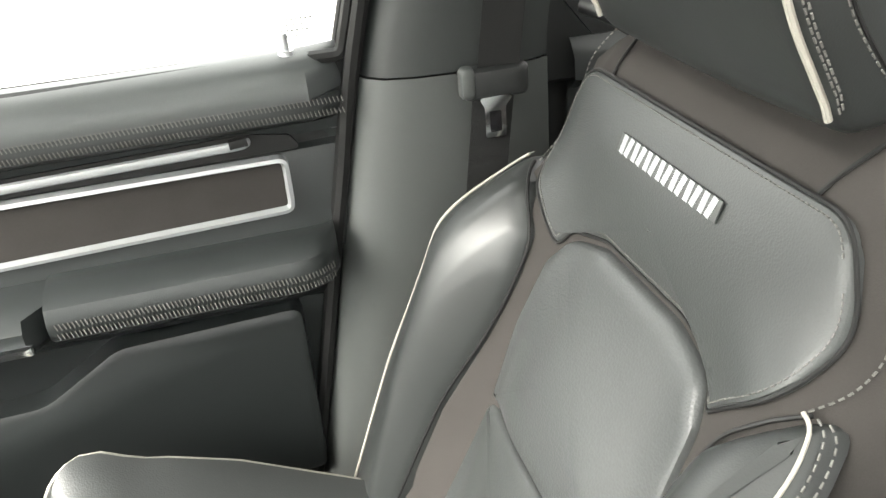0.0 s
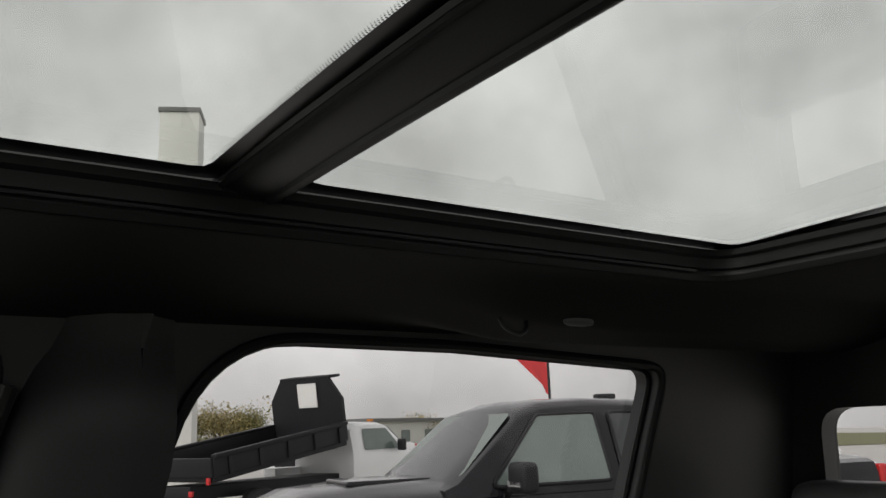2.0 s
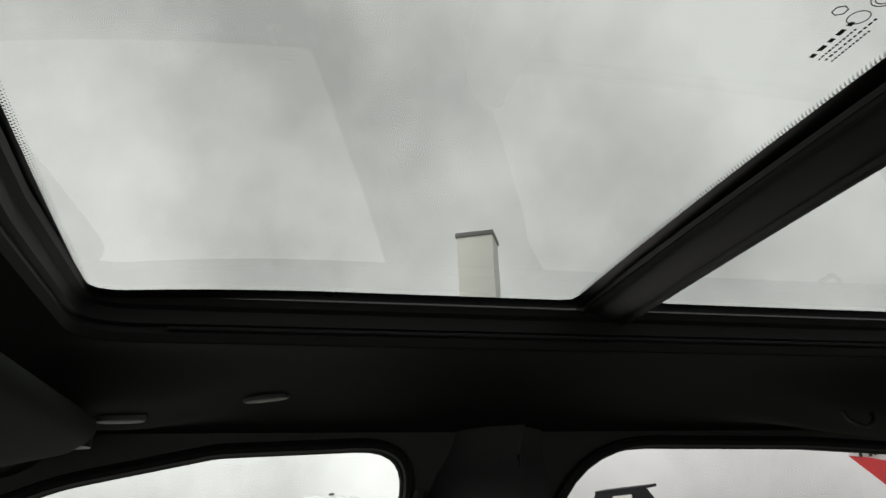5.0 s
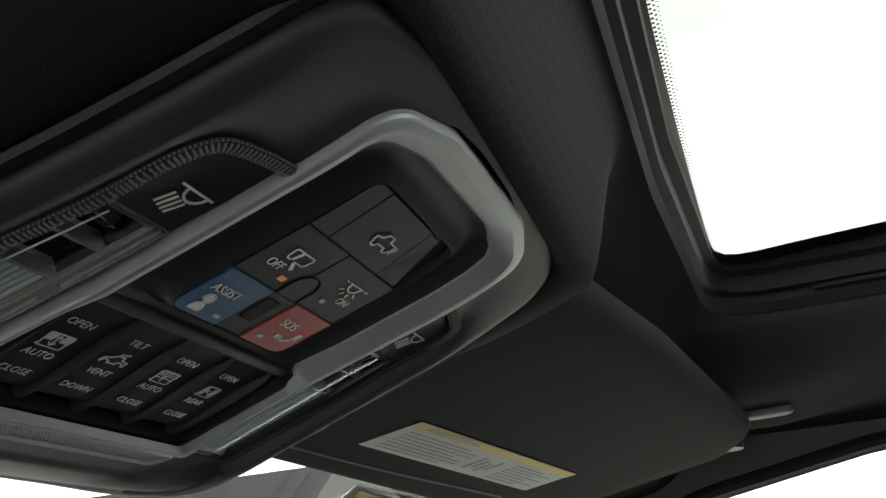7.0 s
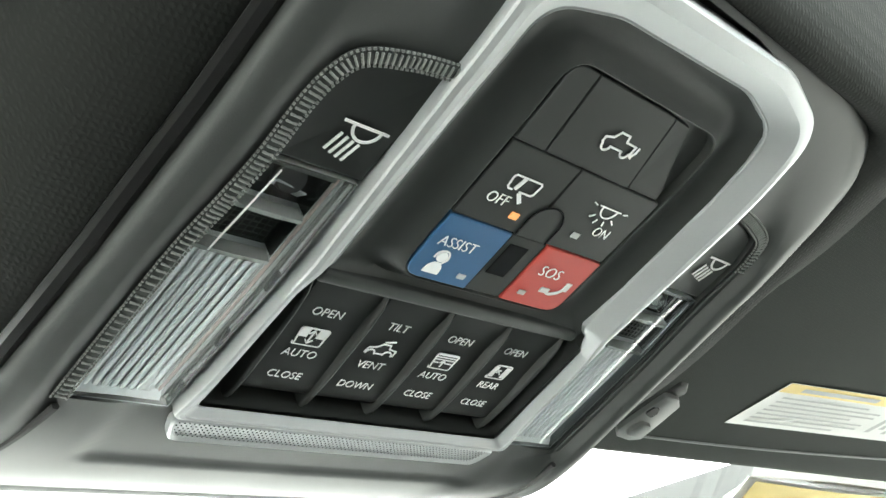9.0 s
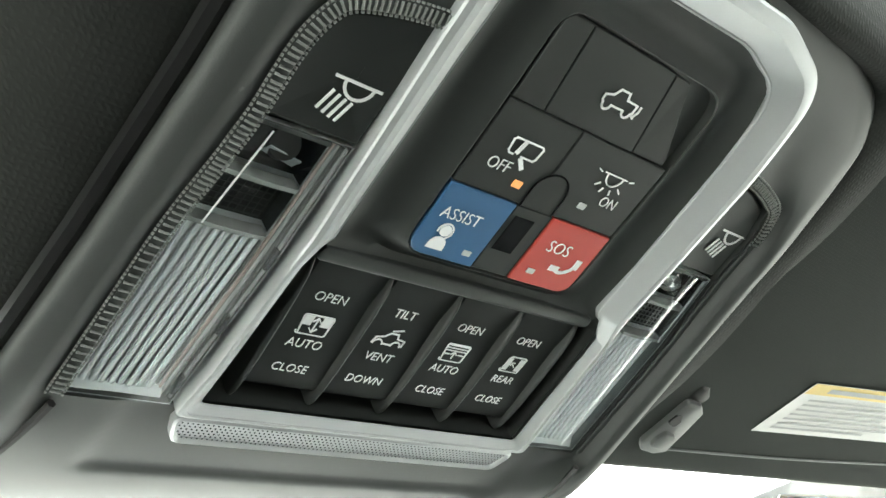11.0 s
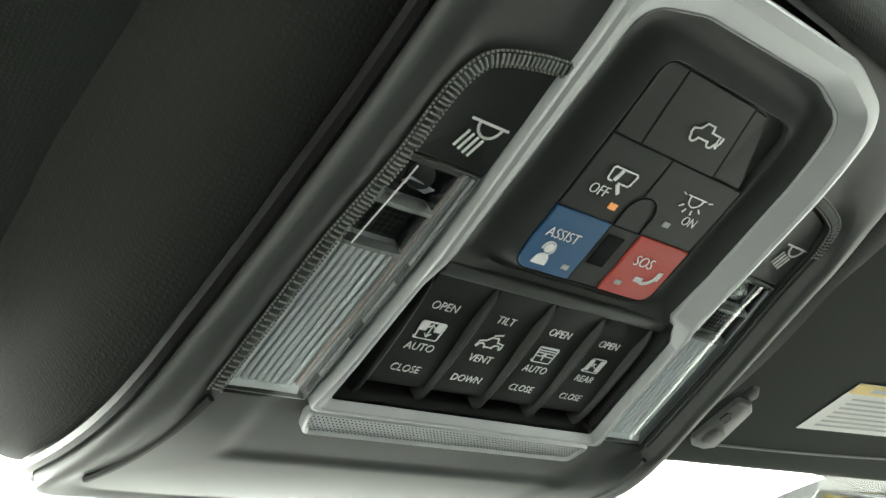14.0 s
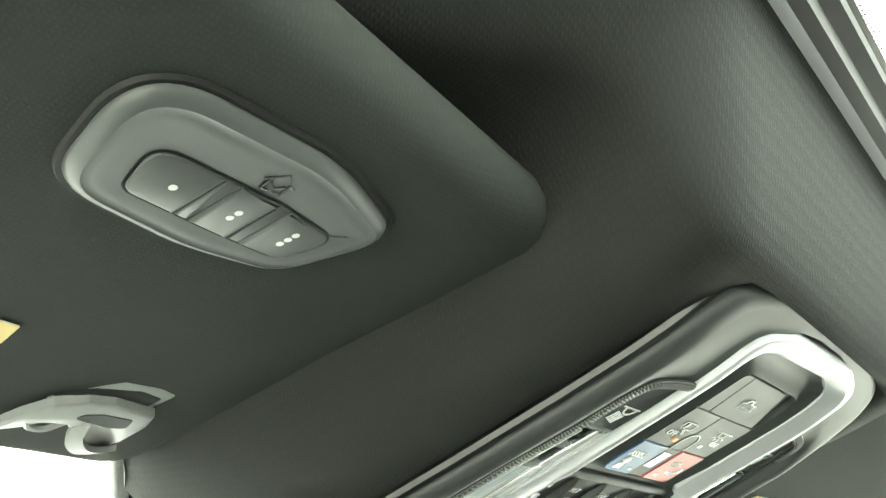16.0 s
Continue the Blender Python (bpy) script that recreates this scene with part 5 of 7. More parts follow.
gap_o = [(x + 0.005 * smooth01(0.02, 0.06, y), y) if x > 0 else (x, y) for x, y in gap_o]
crest_o = [(x + 0.004 * smooth01(0.02, 0.06, y), y) if x > 0 else (x, y) for x, y in crest_o]
bo, co, ho = by_angle(gap_o, NB), by_angle(crest_o, NB), by_angle(hole_o, NB)


def face_z(x, y, k):
    """Height of the housing's face: k runs from the opening (0) to the crest along its side (1)."""
    crest = 0.0018 * smooth01(0.076, 0.052, y) * smooth01(-0.14, -0.09, y)
    dish = 0.0014 * smooth01(0.0760, 0.0690, abs(x)) * smooth01(-0.1110, -0.1060, y) * smooth01(-0.070, -0.080, y)
    proud = 0.0038 * smooth01(0.060, 0.072, x) * smooth01(0.055, 0.010, y) * smooth01(-0.150, -0.090, y) * smooth01(0.22, 0.62, k)
    return -0.0004 + crest * smooth01(0.15, 1.0, k) + cn(y) * (1.0 + 0.2 * k) - dish + proud


def edge_ring(k, z):
    """From the crest (0) down to the gap beside the lining (1)."""
    return [(a[0] + (b[0] - a[0]) * k, a[1] + (b[1] - a[1]) * k, face_z(*a, 1.0) + z) for a, b in zip(co, bo)]


rings = [[(x * 0.985, y * 0.985, face_z(x, y, 1.0) - 0.045) for x, y in bo], edge_ring(1.0, -0.0120), edge_ring(0.99, -0.0052), edge_ring(0.94, -0.0036), edge_ring(0.78, -0.0020), edge_ring(0.54, -0.0010), edge_ring(0.28, -0.0004), edge_ring(0.10, -0.0001)]
STEPS = 44
for i in range(STEPS + 1):
    k = 1 - i / STEPS
    rings.append([(h[0] + (a[0] - h[0]) * k, h[1] + (a[1] - h[1]) * k, face_z(h[0] + (a[0] - h[0]) * k, h[1] + (a[1] - h[1]) * k, k)) for a, h in zip(co, ho)])
rings.append([(x, y, -0.016) for x, y in ho])
part("housing", loft(bmesh.new(), rings, cap=True), "console", console, "dark grey grained plastic housing")
# black cord that stands in for the shade in the gap between housing and lining
part("edge_gap_shade", sweep(bmesh.new(), [(x * 1.016, y * 1.014, face_z(x, y, 1.0) - 0.0072) for x, y in bo], 0.0026, 8, closed=True), "frit", console)

# seams between the side rails and the chin
for sg in (-1, 1):
    seam = smooth_path([(sg * 0.0890, -0.0810, 0), (sg * 0.0930, -0.1000, 0), (sg * 0.0975, -0.1200, 0), (sg * 0.1010, -0.1340, 0)], 6)
    part("chin_seam", sweep(bmesh.new(), [(p.x, p.y, face_z(p.x, p.y, 0.6) + 0.0001) for p in seam], 0.0011, 6), "seal", console)

# satin frame: outer and inner outlines with matching corners
def evened(corners, radii, seg=14, sub=8):
    """A rounded outline whose straight stretches are cut into equal steps, so that outlines with like corners match point by point."""
    turned = [(x + 0.6, y - 1.8) if x < 0 and y > 50 else (x, y) for x, y in sym(corners)]
    o = rounded(mm(turned), [r / 1000 for r in radii + radii[::-1]], seg)
    res = []
    for i in range(0, len(o), seg + 1):
        res += o[i:i + seg + 1]
        p, q = o[i + seg], o[(i + seg + 1) % len(o)]
        res += [(p[0] + (q[0] - p[0]) * j / sub, p[1] + (q[1] - p[1]) * j / sub) for j in range(1, sub)]
    return res


fo = evened([(61.6, -79.2), (58.9, -62), (56.6, -30), (55.8, -20), (56.4, 34), (55.8, 66.8), (31, 74.2)], [2.5, 30, 20, 20, 60, 14, 30])
fi = evened([(55.4, -75.6), (54.2, -60), (52.4, -28.5), (47.4, -20.5), (46.2, 34), (45.2, 58.0), (26, 63.2)], [1.5, 30, 2.6, 2.6, 60, 11, 26])


def between(k, n):
    res = []
    for a, b in zip(fo, fi):
        x, y = a[0] + (b[0] - a[0]) * k, a[1] + (b[1] - a[1]) * k
        low = n if k == 0 or n < -0.005 else max(n, 0.0012 - 0.0012 * k)
        res.append((x, y, n + (low - n) * smooth01(-0.022, -0.029, y) + cn(y)))
    return res


bm = bmesh.new()
loft(bm, [between(0, -0.006), between(0.0, 0.0010), between(0.025, 0.0020), between(0.07, 0.0025), between(0.22, 0.0028), between(0.40, 0.0026), between(0.44, 0.0022), between(0.92, -0.0022), between(0.955, -0.0020), between(0.985, -0.0024), between(1.0, -0.0032), between(1.0, -0.0050)], cap=False)
part("frame", bm, "satin", console, "satin chrome frame").data.set_sharp_from_angle(angle=radians(16))

well = [(x, y) for x, y in fi if y < -0.0225]
cut_at = max(range(len(well)), key=lambda i: math.dist(well[i - 1], well[i]))
well = well[cut_at:] + well[:cut_at]
part("switch_well", loft(bmesh.new(), [[(x * 0.996, y + 0.0002, z + cn(y)) for x, y in well] for z in (-0.0010, -0.0140)], closed=False, cap=False), "key", console, "black wall of the switch well")

# collar sloping in to the button panel
c_out = by_angle(mm(sym([(49.2, -25.0), (46.8, 0), (46.2, 34), (45.4, 48), (43.4, 57), (36, 61.4), (26, 63.2), (10, 63.8)])), NB, (0, 0.017))
p_o = rounded(mm(sym([(29.6, -18.2), (29.8, 50.0)])), [0.0065, 0.007, 0.007, 0.0065], 6)
c_in = by_angle(p_o, NB, (0, 0.017))


def collar(k, n):
    return [(a[0] + (b[0] - a[0]) * k, a[1] + (b[1] - a[1]) * k, n + cn(a[1] + (b[1] - a[1]) * k)) for a, b in zip(c_out, c_in)]


part("collar", loft(bmesh.new(), [collar(0, -0.0030), collar(0.08, -0.0042), collar(0.22, -0.0058), collar(0.42, -0.0066), collar(0.62, -0.0058), collar(0.80, -0.0040), collar(0.91, -0.0026), collar(0.965, -0.0021), collar(0.99, -0.0024), collar(1.0, -0.0050)], cap=True), "basin", console, "black moulded collar")
# ledge above the switches
bm = bmesh.new()
box(bm, 0, -0.0258, -0.0052, 0.097, 0.0040, 0.006, 0.0015, seg=3)
part("switch_ledge", bm, "basin", console)

# push buttons
KZ0, KZ1 = -0.006, -0.0022


def key(name, pts, mat, label, radii=0.0007, lift=0.0):
    o = ccw(rounded(mm(pts), radii, 4))
    o = shrink(o, 0.00016)
    b = bmesh.new()
    rr = [[(x, y, KZ0 + cn(y)) for x, y in o], [(x, y, KZ1 - 0.0003 + lift + cn(y)) for x, y in o], [(x, y, KZ1 + lift + cn(y)) for x, y in shrink(o, 0.0003)]]
    loft(b, rr)
    return part(name, b, mat, console, label, smooth=False)


R5 = 0.005
key("blank_button", [(-29.3, 27.3), (-18.6, 27.3), (-20.4, 49.6), (-29.3, 49.6)], "key", "blank black button", [0.0005, 0.0005, 0.0005, 0.006])
k_truck = key("hatch_button", [(-18.6, 27.3), (14.0, 27.3), (10.0, 49.6), (-20.4, 49.6)], "key", "black button with truck symbol")
# only the lit part of this key is drawn, hence the wedge
key("blank_button", [(14.0, 27.4), (27.6, 27.4), (26.4, 30.5), (20.6, 40.5), (16.4, 49.2), (10.2, 49.4)], "key", "lit part of a blank black button", [0.0005, 0.002, 0.01, 0.02, 0.001, 0.0005], -0.0003)
# black plate in place of the shade on the key's dipping corner
b = bmesh.new()
slab(b, ccw(mm([(9.6, 27.3), (29.4, 27.3), (29.4, 45), (25, 49.7), (9.6, 49.7)])), -0.0095, -0.0068, 0.0003)
part("button_shade", b, "dark", console, "black plate for the shaded corner of the blank button")
k_off = key("mirror_button", [(-29.3, 3.4), (-3.6, 3.4), (-4.2, 27.3), (-29.3, 27.3)], "key", "black mirror dimmer button")
k_on = key("dome_button", [(-3.6, 3.4), (29.3, 3.4), (29.3, 27.3), (-4.2, 27.3)], "key", "black dome light button")
k_as = key("assist_button", [(-29.3, -17.9), (-7.2, -17.9), (-7.2, 3.4), (-29.3, 3.4)], "blue", "blue assist call button", [R5, 0.0005, 0.0005, 0.0005], 0.0004)
k_mid = key("sensor_cover", [(-7.2, -17.9), (6.2, -17.9), (6.2, 3.4), (-7.2, 3.4)], "key", "black sensor cover")
k_sos = key("emergency_button", [(6.2, -17.9), (29.3, -17.9), (29.3, 3.4), (6.2, 3.4)], "red", "red emergency call button", [0.0005, R5, 0.0005, 0.0005], 0.0004)
# arched press pad
o = mm([(-6.6, 3.5)] + [(x, y) for x, y in arc(-1.1, 8.8, 5.6, 175, 5, 10)] + [(4.6, 3.5)])
b = bmesh.new()
slab(b, ccw(o), -0.004, KZ1 + 0.00005, 0.0001)
part("lock_pad", b, "key", console, "small arched black pad", smooth=False)
b = bmesh.new()
strokes(b, [mm([(-6.7, 3.5)] + arc(-1.1, 8.8, 5.8, 175, 5, 12) + [(4.7, 3.5)])], 0.0004, KZ1 + 0.0002)
part("pad_groove", b, "dark", console, smooth=False)
b = bmesh.new()
box(b, -0.0020, -0.0051, KZ1 + 0.0001, 0.0068, 0.0108, 0.0004)
part("sensor_window", b, "dark", k_mid, "glossy black window", smooth=False)
T = KZ1 + 0.0002


def icon(name, bm, parent, mat="mark", label=""):
    return part(name, bm, mat, parent, label or "white printed symbol", smooth=False)


def shift(bm, dx, dy):
    for v in bm.verts:
        v.co += Vector((dx / 1000, dy / 1000, 0))


def ln(*pts):
    return mm(pts)


# truck outline
truck = [(-6.6, 36.5), (-7.1, 37.0), (-7.2, 38.4), (-4.8, 39.1), (-3.6, 41.0), (-0.5, 41.0), (0.2, 39.3), (4.0, 39.2), (4.1, 37.0), (3.6, 36.6)]
b = strokes(bmesh.new(), [ln(*truck), mm(arc(2.2, 36.6, 1.4, 0, -180, 10)), ln((0.8, 36.6), (-3.4, 36.5)), mm(arc(-5.0, 36.5, 1.5, 0, -180, 10)), ln((4.9, 36.6), (5.5, 37.8), (5.4, 39.2)), ln((4.2, 36.4), (5.0, 36.0))], 0.00050, T - 0.0001 + cn(0.038))
shift(b, 1.0, -0.8)
icon("truck_symbol", b, k_truck)
# mirror symbol and word
b = strokes(bmesh.new(), [mm([(-16.6, 16.6), (-12.8, 16.6), (-12.2, 17.2), (-11.8, 20.2), (-12.4, 20.8), (-21.0, 20.8), (-21.6, 20.2), (-21.2, 17.2), (-20.6, 16.6), (-19.4, 16.6)])], 0.00042, T)
strokes(b, [ln((-18.5, 17.4), (-17.9, 20.0)), ln((-16.2, 15.9), (-14.4, 14.0))], 0.0011, T)
shift(b, 0.5, -1.4)
icon("mirror_symbol", b, k_off)
icon("word_off", words("OFF", 0.0046, -0.0203, 0.0114, T, 0.92), k_off, label="white printed word")
b = new_box(-0.0118, 0.0084, T, 0.0027, 0.0019, 0.0005)
part("indicator", b, "led", k_off, "lit amber indicator", smooth=False)
# dome lamp symbol and word
b = strokes(bmesh.new(), [ln((9.6, 20.6), (18.0, 20.6)), mm(arc(13.8, 20.4, 3.0, 180, 360, 10)), ln((10.2, 17.4), (9.0, 16.5)), ln((12.4, 16.3), (11.9, 15.1)), ln((15.2, 16.3), (15.6, 15.1)), ln((17.4, 17.4), (18.6, 16.5)), ln((8.2, 20.4), (7.0, 20.8)), ln((19.4, 20.4), (20.6, 20.8))], 0.00034, T)
shift(b, 1.2, -0.3)
icon("lamp_symbol", b, k_on)
icon("word_on", words("ON", 0.0044, 0.0190, 0.0124, T, 0.92), k_on, label="white printed word")
part("indicator", new_box(0.0115, 0.0092, T, 0.0025, 0.0017, 0.0005), "ledoff", k_on, "unlit indicator", smooth=False)
# call buttons
T4 = T + 0.0004
icon("word_assist", words("ASSIST", 0.0047, -0.0203, -0.0047, T4, 0.92), k_as, label="white printed word")
b = bmesh.new()
cyl(b, (-0.0222, -0.0080, T4 - 0.0001), (-0.0222, -0.0080, T4 + 0.0002), 0.0020, seg=20)
slab(b, ccw(mm([(-25.4, -15.0), (-19.0, -15.0)] + arc(-22.2, -13.4, 3.1, 0, 180, 10))), T4 - 0.0001, T4 + 0.0002)
strokes(b, [mm(arc(-22.2, -8.2, 2.7, -10, 190, 10)), ln((-19.5, -9.0), (-21.0, -10.8))], 0.0005, T4)
for q in b.verts:
    q.co.x, q.co.y = -0.0222 + (q.co.x + 0.0222) * 0.82, -0.0115 + (q.co.y + 0.0115) * 0.82
shift(b, 0.3, -0.9)
icon("operator_symbol", b, k_as)
part("indicator", new_box(-0.0117, -0.0139, T4, 0.0025, 0.0015, 0.0004), "ledoff", k_as, "unlit indicator", smooth=False)
icon("word_sos", words("SOS", 0.0053, 0.0150, -0.0046, T4, 0.95), k_sos, label="white printed word")
b = bmesh.new()
pts = smooth_path([(17.0, -10.2, 0), (20.0, -11.2, 0), (23.0, -9.8, 0), (24.8, -6.8, 0)], 6)
strokes(b, [[(p.x / 1000, p.y / 1000) for p in pts]], 0.0010, T4)
box(b, 0.0176, -0.0104, T4, 0.0034, 0.0018, 0.0003, m=None)
box(b, 0.0244, -0.0074, T4, 0.0020, 0.0032, 0.0003, m=None)
shift(b, 0.5, -0.2)
icon("handset_symbol", b, k_sos)
part("indicator", new_box(0.0113, -0.0134, T4, 0.0025, 0.0015, 0.0004), "ledoff", k_sos, "unlit indicator", smooth=False)

# rocker switches in their bay
b = bmesh.new()
box(b, 0, -0.0505, -0.0150, 0.104, 0.050, 0.002)
part("switch_bay", b, "dark", console, "black switch bay")
SPEC = (("OPEN", "AUTO", "CLOSE"), ("TILT", "VENT", "DOWN"), ("OPEN", "AUTO", "CLOSE"), ("OPEN", "REAR", "CLOSE"))
NAMES = ("shade_switch", "vent_switch", "sunroof_switch", "window_switch")
PROF = [(-27.4, -11.0), (-27.8, -6.6), (-28.8, -5.6), (-32.0, -5.4), (-39.5, -5.8), (-48.0, -5.2), (-56.0, -4.2), (-64.0, -3.7), (-69.0, -3.6), (-70.4, -4.3), (-72.0, -6.8), (-74.2, -9.0), (-75.4, -11.0)]
for i, (w1, w2, w3) in enumerate(SPEC):
    cx = -0.0347 + 0.0238 * i
    hw = 0.0112
    b = bmesh.new()
    cols = [(-1.0, -0.0012), (-0.94, -0.0002), (-0.86, 0.0), (0.86, 0.0), (0.94, -0.0002), (1.0, -0.0012)]
    loft(b, [[(cx + hw * k, y / 1000, z / 1000 + dz) for y, z in PROF] for k, dz in cols], closed=False, cap=False)
    sw = part(NAMES[i], b, "key", console, "black rocker switch, white print")

    def sz(y):
        for (y0, z0), (y1, z1) in zip(PROF, PROF[1:]):
            if y1 <= y <= y0:
                return (z0 + (z1 - z0) * (y0 - y) / max(1e-6, y0 - y1)) / 1000
        return -0.006
    for wd, y, size in ((w1, -39.8, 0.0042), (w2, -54.6, 0.0042), (w3, -62.9, 0.0040)):
        icon("word_" + wd.lower(), words(wd, size, cx - 0.0012, y / 1000, sz(y) + 0.0003, 0.90), sw, label="white printed word")
    y0 = -48.6
    z = sz(y0) + 0.0003
    b = bmesh.new()
    X = (cx - 0.0012) * 1000
    if i == 0:
        strokes(b, [mm(rounded([(X - 4.4, y0 - 3.2), (X + 4.4, y0 - 3.2), (X + 4.4, y0 + 3.2), (X - 4.4, y0 + 3.2)], 0.8, 3)) + mm([(X - 3.6, y0 - 3.2)])], 0.00042, z)
        box(b, (X - 2.7) / 1000, (y0 + 1.3) / 1000, z, 0.0026, 0.0030, 0.0002)
        box(b, (X + 2.7) / 1000, (y0 + 1.3) / 1000, z, 0.0026, 0.0030, 0.0002)
        strokes(b, [ln((X, y0 - 2.2), (X, y0 + 2.2)), ln((X - 1.1, y0 + 1.2), (X, y0 + 2.4), (X + 1.1, y0 + 1.2)), ln((X - 1.1, y0 - 1.2), (X, y0 - 2.4), (X + 1.1, y0 - 1.2))], 0.00036, z)
    elif i == 1:
        pts = [(-5.0, -1.6), (-4.6, 0.4), (-2.2, 1.0), (-0.8, 2.4), (1.8, 2.4), (2.4, 0.8), (5.0, 0.4), (5.0, -1.6)]
        strokes(b, [mm([(X + x, y0 + y) for x, y in pts]), ln((X + 1.2, y0 - 1.6), (X - 1.4, y0 - 1.6)), mm(arc(X + 2.9, y0 - 1.8, 1.5, 0, 180, 8)), mm(arc(X - 3.1, y0 - 1.8, 1.5, 0, 180, 8)), ln((X - 0.6, y0 + 3.2), (X + 2.4, y0 + 4.0))], 0.00040, z)
    elif i == 2:
        strokes(b, [mm(rounded([(X - 4.2, y0 - 3.2), (X + 4.2, y0 - 3.2), (X + 4.2, y0 + 3.2), (X - 4.2, y0 + 3.2)], 0.8, 3)) + mm([(X - 3.4, y0 - 3.2)])], 0.00040, z)
        for d in (1.0, 2.0, 3.0):
            strokes(b, [ln((X - 3.6, y0 + d - 0.2), (X + 3.6, y0 + d - 0.2))], 0.0003, z)
        strokes(b, [ln((X, y0 - 2.2), (X, y0 + 0.4)), ln((X - 1.0, y0 - 0.6), (X, y0 + 0.5), (X + 1.0, y0 - 0.6)), ln((X - 3.4, y0 - 0.6), (X - 1.8, y0 - 0.6)), ln((X + 1.8, y0 - 0.6), (X + 3.4, y0 - 0.6))], 0.00036, z)
    else:
        strokes(b, [mm(rounded([(X - 4.0, y0 - 3.0), (X + 4.0, y0 - 3.0), (X + 4.0, y0 + 3.0), (X - 2.4, y0 + 3.0)], 0.7, 3)) + mm([(X - 3.2, y0 - 3.0)])], 0.00040, z)
        box(b, (X - 2.2) / 1000, (y0 + 0.0) / 1000, z, 0.0020, 0.0048, 0.0002)
        box(b, (X + 2.9) / 1000, (y0 + 0.0) / 1000, z, 0.0018, 0.0048, 0.0002)
        strokes(b, [ln((X + 1.2, y0 - 1.0), (X - 0.6, y0 + 0.6)), ln((X - 0.6, y0 - 0.4), (X - 0.6, y0 + 0.7), (X + 0.5, y0 + 0.7))], 0.00036, z)
    icon("switch_symbol", b, sw)
for k in range(5):
    x = -0.0470 + 0.0238 * k
    b = bmesh.new()
    rows = []
    for y, z, w in ((-27.2, -7.5, 0.5), (-29.5, -5.2, 0.6), (-33.0, -3.6, 0.7), (-40.0, -2.7, 0.8), (-50.0, -2.2, 0.9), (-60.0, -1.9, 1.0), (-68.0, -2.0, 1.0), (-72.6, -2.4, 0.95), (-75.0, -3.4, 0.9)):
        y, z, w = y / 1000, z / 1000, w / 1000
        rows.append([(x - w * 1.3, y, -0.0135), (x + w * 1.3, y, -0.0135), (x + w, y, z - 0.0010), (x + w * 0.5, y, z - 0.0002), (x, y, z), (x - w * 0.5, y, z - 0.0002), (x - w, y, z - 0.0010)])
    loft(b, rows, cap=True, cap0=True)
    part("divider_rib", b, "console", console)

# map lights on both sides
for sg in (-1, 1):
    def side_pts(pts):
        return ccw([(sg * x, y) for x, y in mm(pts)])
    tray_o = side_pts([(87.6, -78.2), (61.8, -78.6), (58.0, -30), (57.0, 2.8), (79.0, 2.4), (83.6, -26)])
    b = bmesh.new()
    loft(b, [[(x, y, -0.0012) for x, y in tray_o], [(x, y, -0.0070) for x, y in shrink(tray_o, 0.0012)], [(x, y, -0.0076) for x, y in shrink(tray_o, 0.003)]])
    tray = part("map_light", b, "tray", console, "map light with clear ribbed lens")
    b = bmesh.new()
    loft(b, [[(x, y, -0.0013) for x, y in shrink(tray_o, 0.0004)], [(x, y, -0.0070) for x, y in shrink(tray_o, 0.0017)]], cap=False)
    # wall tone carries how light falls: dark on the left, pale on the right
    part("lamp_wall", b, "bar" if sg < 0 else "lamplit", tray, "lamp side wall, toned for the light on its side")

    def on_tray(f, y):
        """x across the tray: f from the frame's side (0) to the welt (1), at y in millimetres."""
        a = 61.8 - 3.9 * (y + 78.6) / 48.6 if y < -30 else 57.9 - 0.9 * (y + 30) / 32.8
        c = 87.6 - 4.0 * (y + 78.2) / 52.2 if y < -26 else 83.6 - 4.6 * (y + 26) / 28.4
        return sg * (a + (c - a) * f) / 1000
    # fluted lower lens
    for k in range(8):
        f = 0.22 + 0.70 * (k + 0.5) / 8
        b = bmesh.new()
        sweep(b, [(on_tray(f, y), y / 1000, -0.0034) for y in lin(-75.6, -26.0, 8)], 0.00078, 8, flat=0.8)
        part("rib_and_glint", b, "rib", tray)
    # domed white sheet that stands in for reflections at the lens end
    b = bmesh.new()
    sheet(b, lambda u, v: (on_tray(u, -77.6 + 3.4 * v), (-77.6 + (3.0 + 0.8 * math.sin(9 * u)) * v) / 1000, -0.0022 - 0.0028 * v), lin(0.12, 0.95, 18), lin(0, 1, 4), 0.0006)
    part("end_glare", b, "rib", tray, "white sheet for the glare at the lens end")
    # white pointed sliver, a painted glint rather than a flute
    b = bmesh.new()
    loft(b, [[(on_tray(f, -77.6), -0.0776, -0.0030), (on_tray(f + 0.05, -77.6), -0.0776, -0.0030), (on_tray(f + 0.10, -66.0), -0.0660, -0.0032), (on_tray(f + 0.07, -66.0), -0.0660, -0.0032)] for f in (0.24, 0.30)], cap=True, cap0=True)
    part("rib_and_glint", b, "rib", tray)
    # two dark windows between clear bars
    for y0, tilt in ((1.6, 0.0), (-11.2, 0.5), (-24.6, 0.7)):
        b = bmesh.new()
        loft(b, [[(on_tray(f, y0), (y0 - tilt * math.sin(3 * f) + dy) / 1000, z) for dy, z in ((-0.55, -0.0016), (0.55, -0.0016), (0.45, -0.0060), (-0.45, -0.0060))] for f in lin(0.22, 0.97, 8)], cap=True, cap0=True)
        part("lens_bar", b, "strip" if y0 < 0 else "bar", tray)
    for y0, y1, mat in ((1.2, -10.4, "dark"), (-12.0, -23.8, "key")):
        b = bmesh.new()
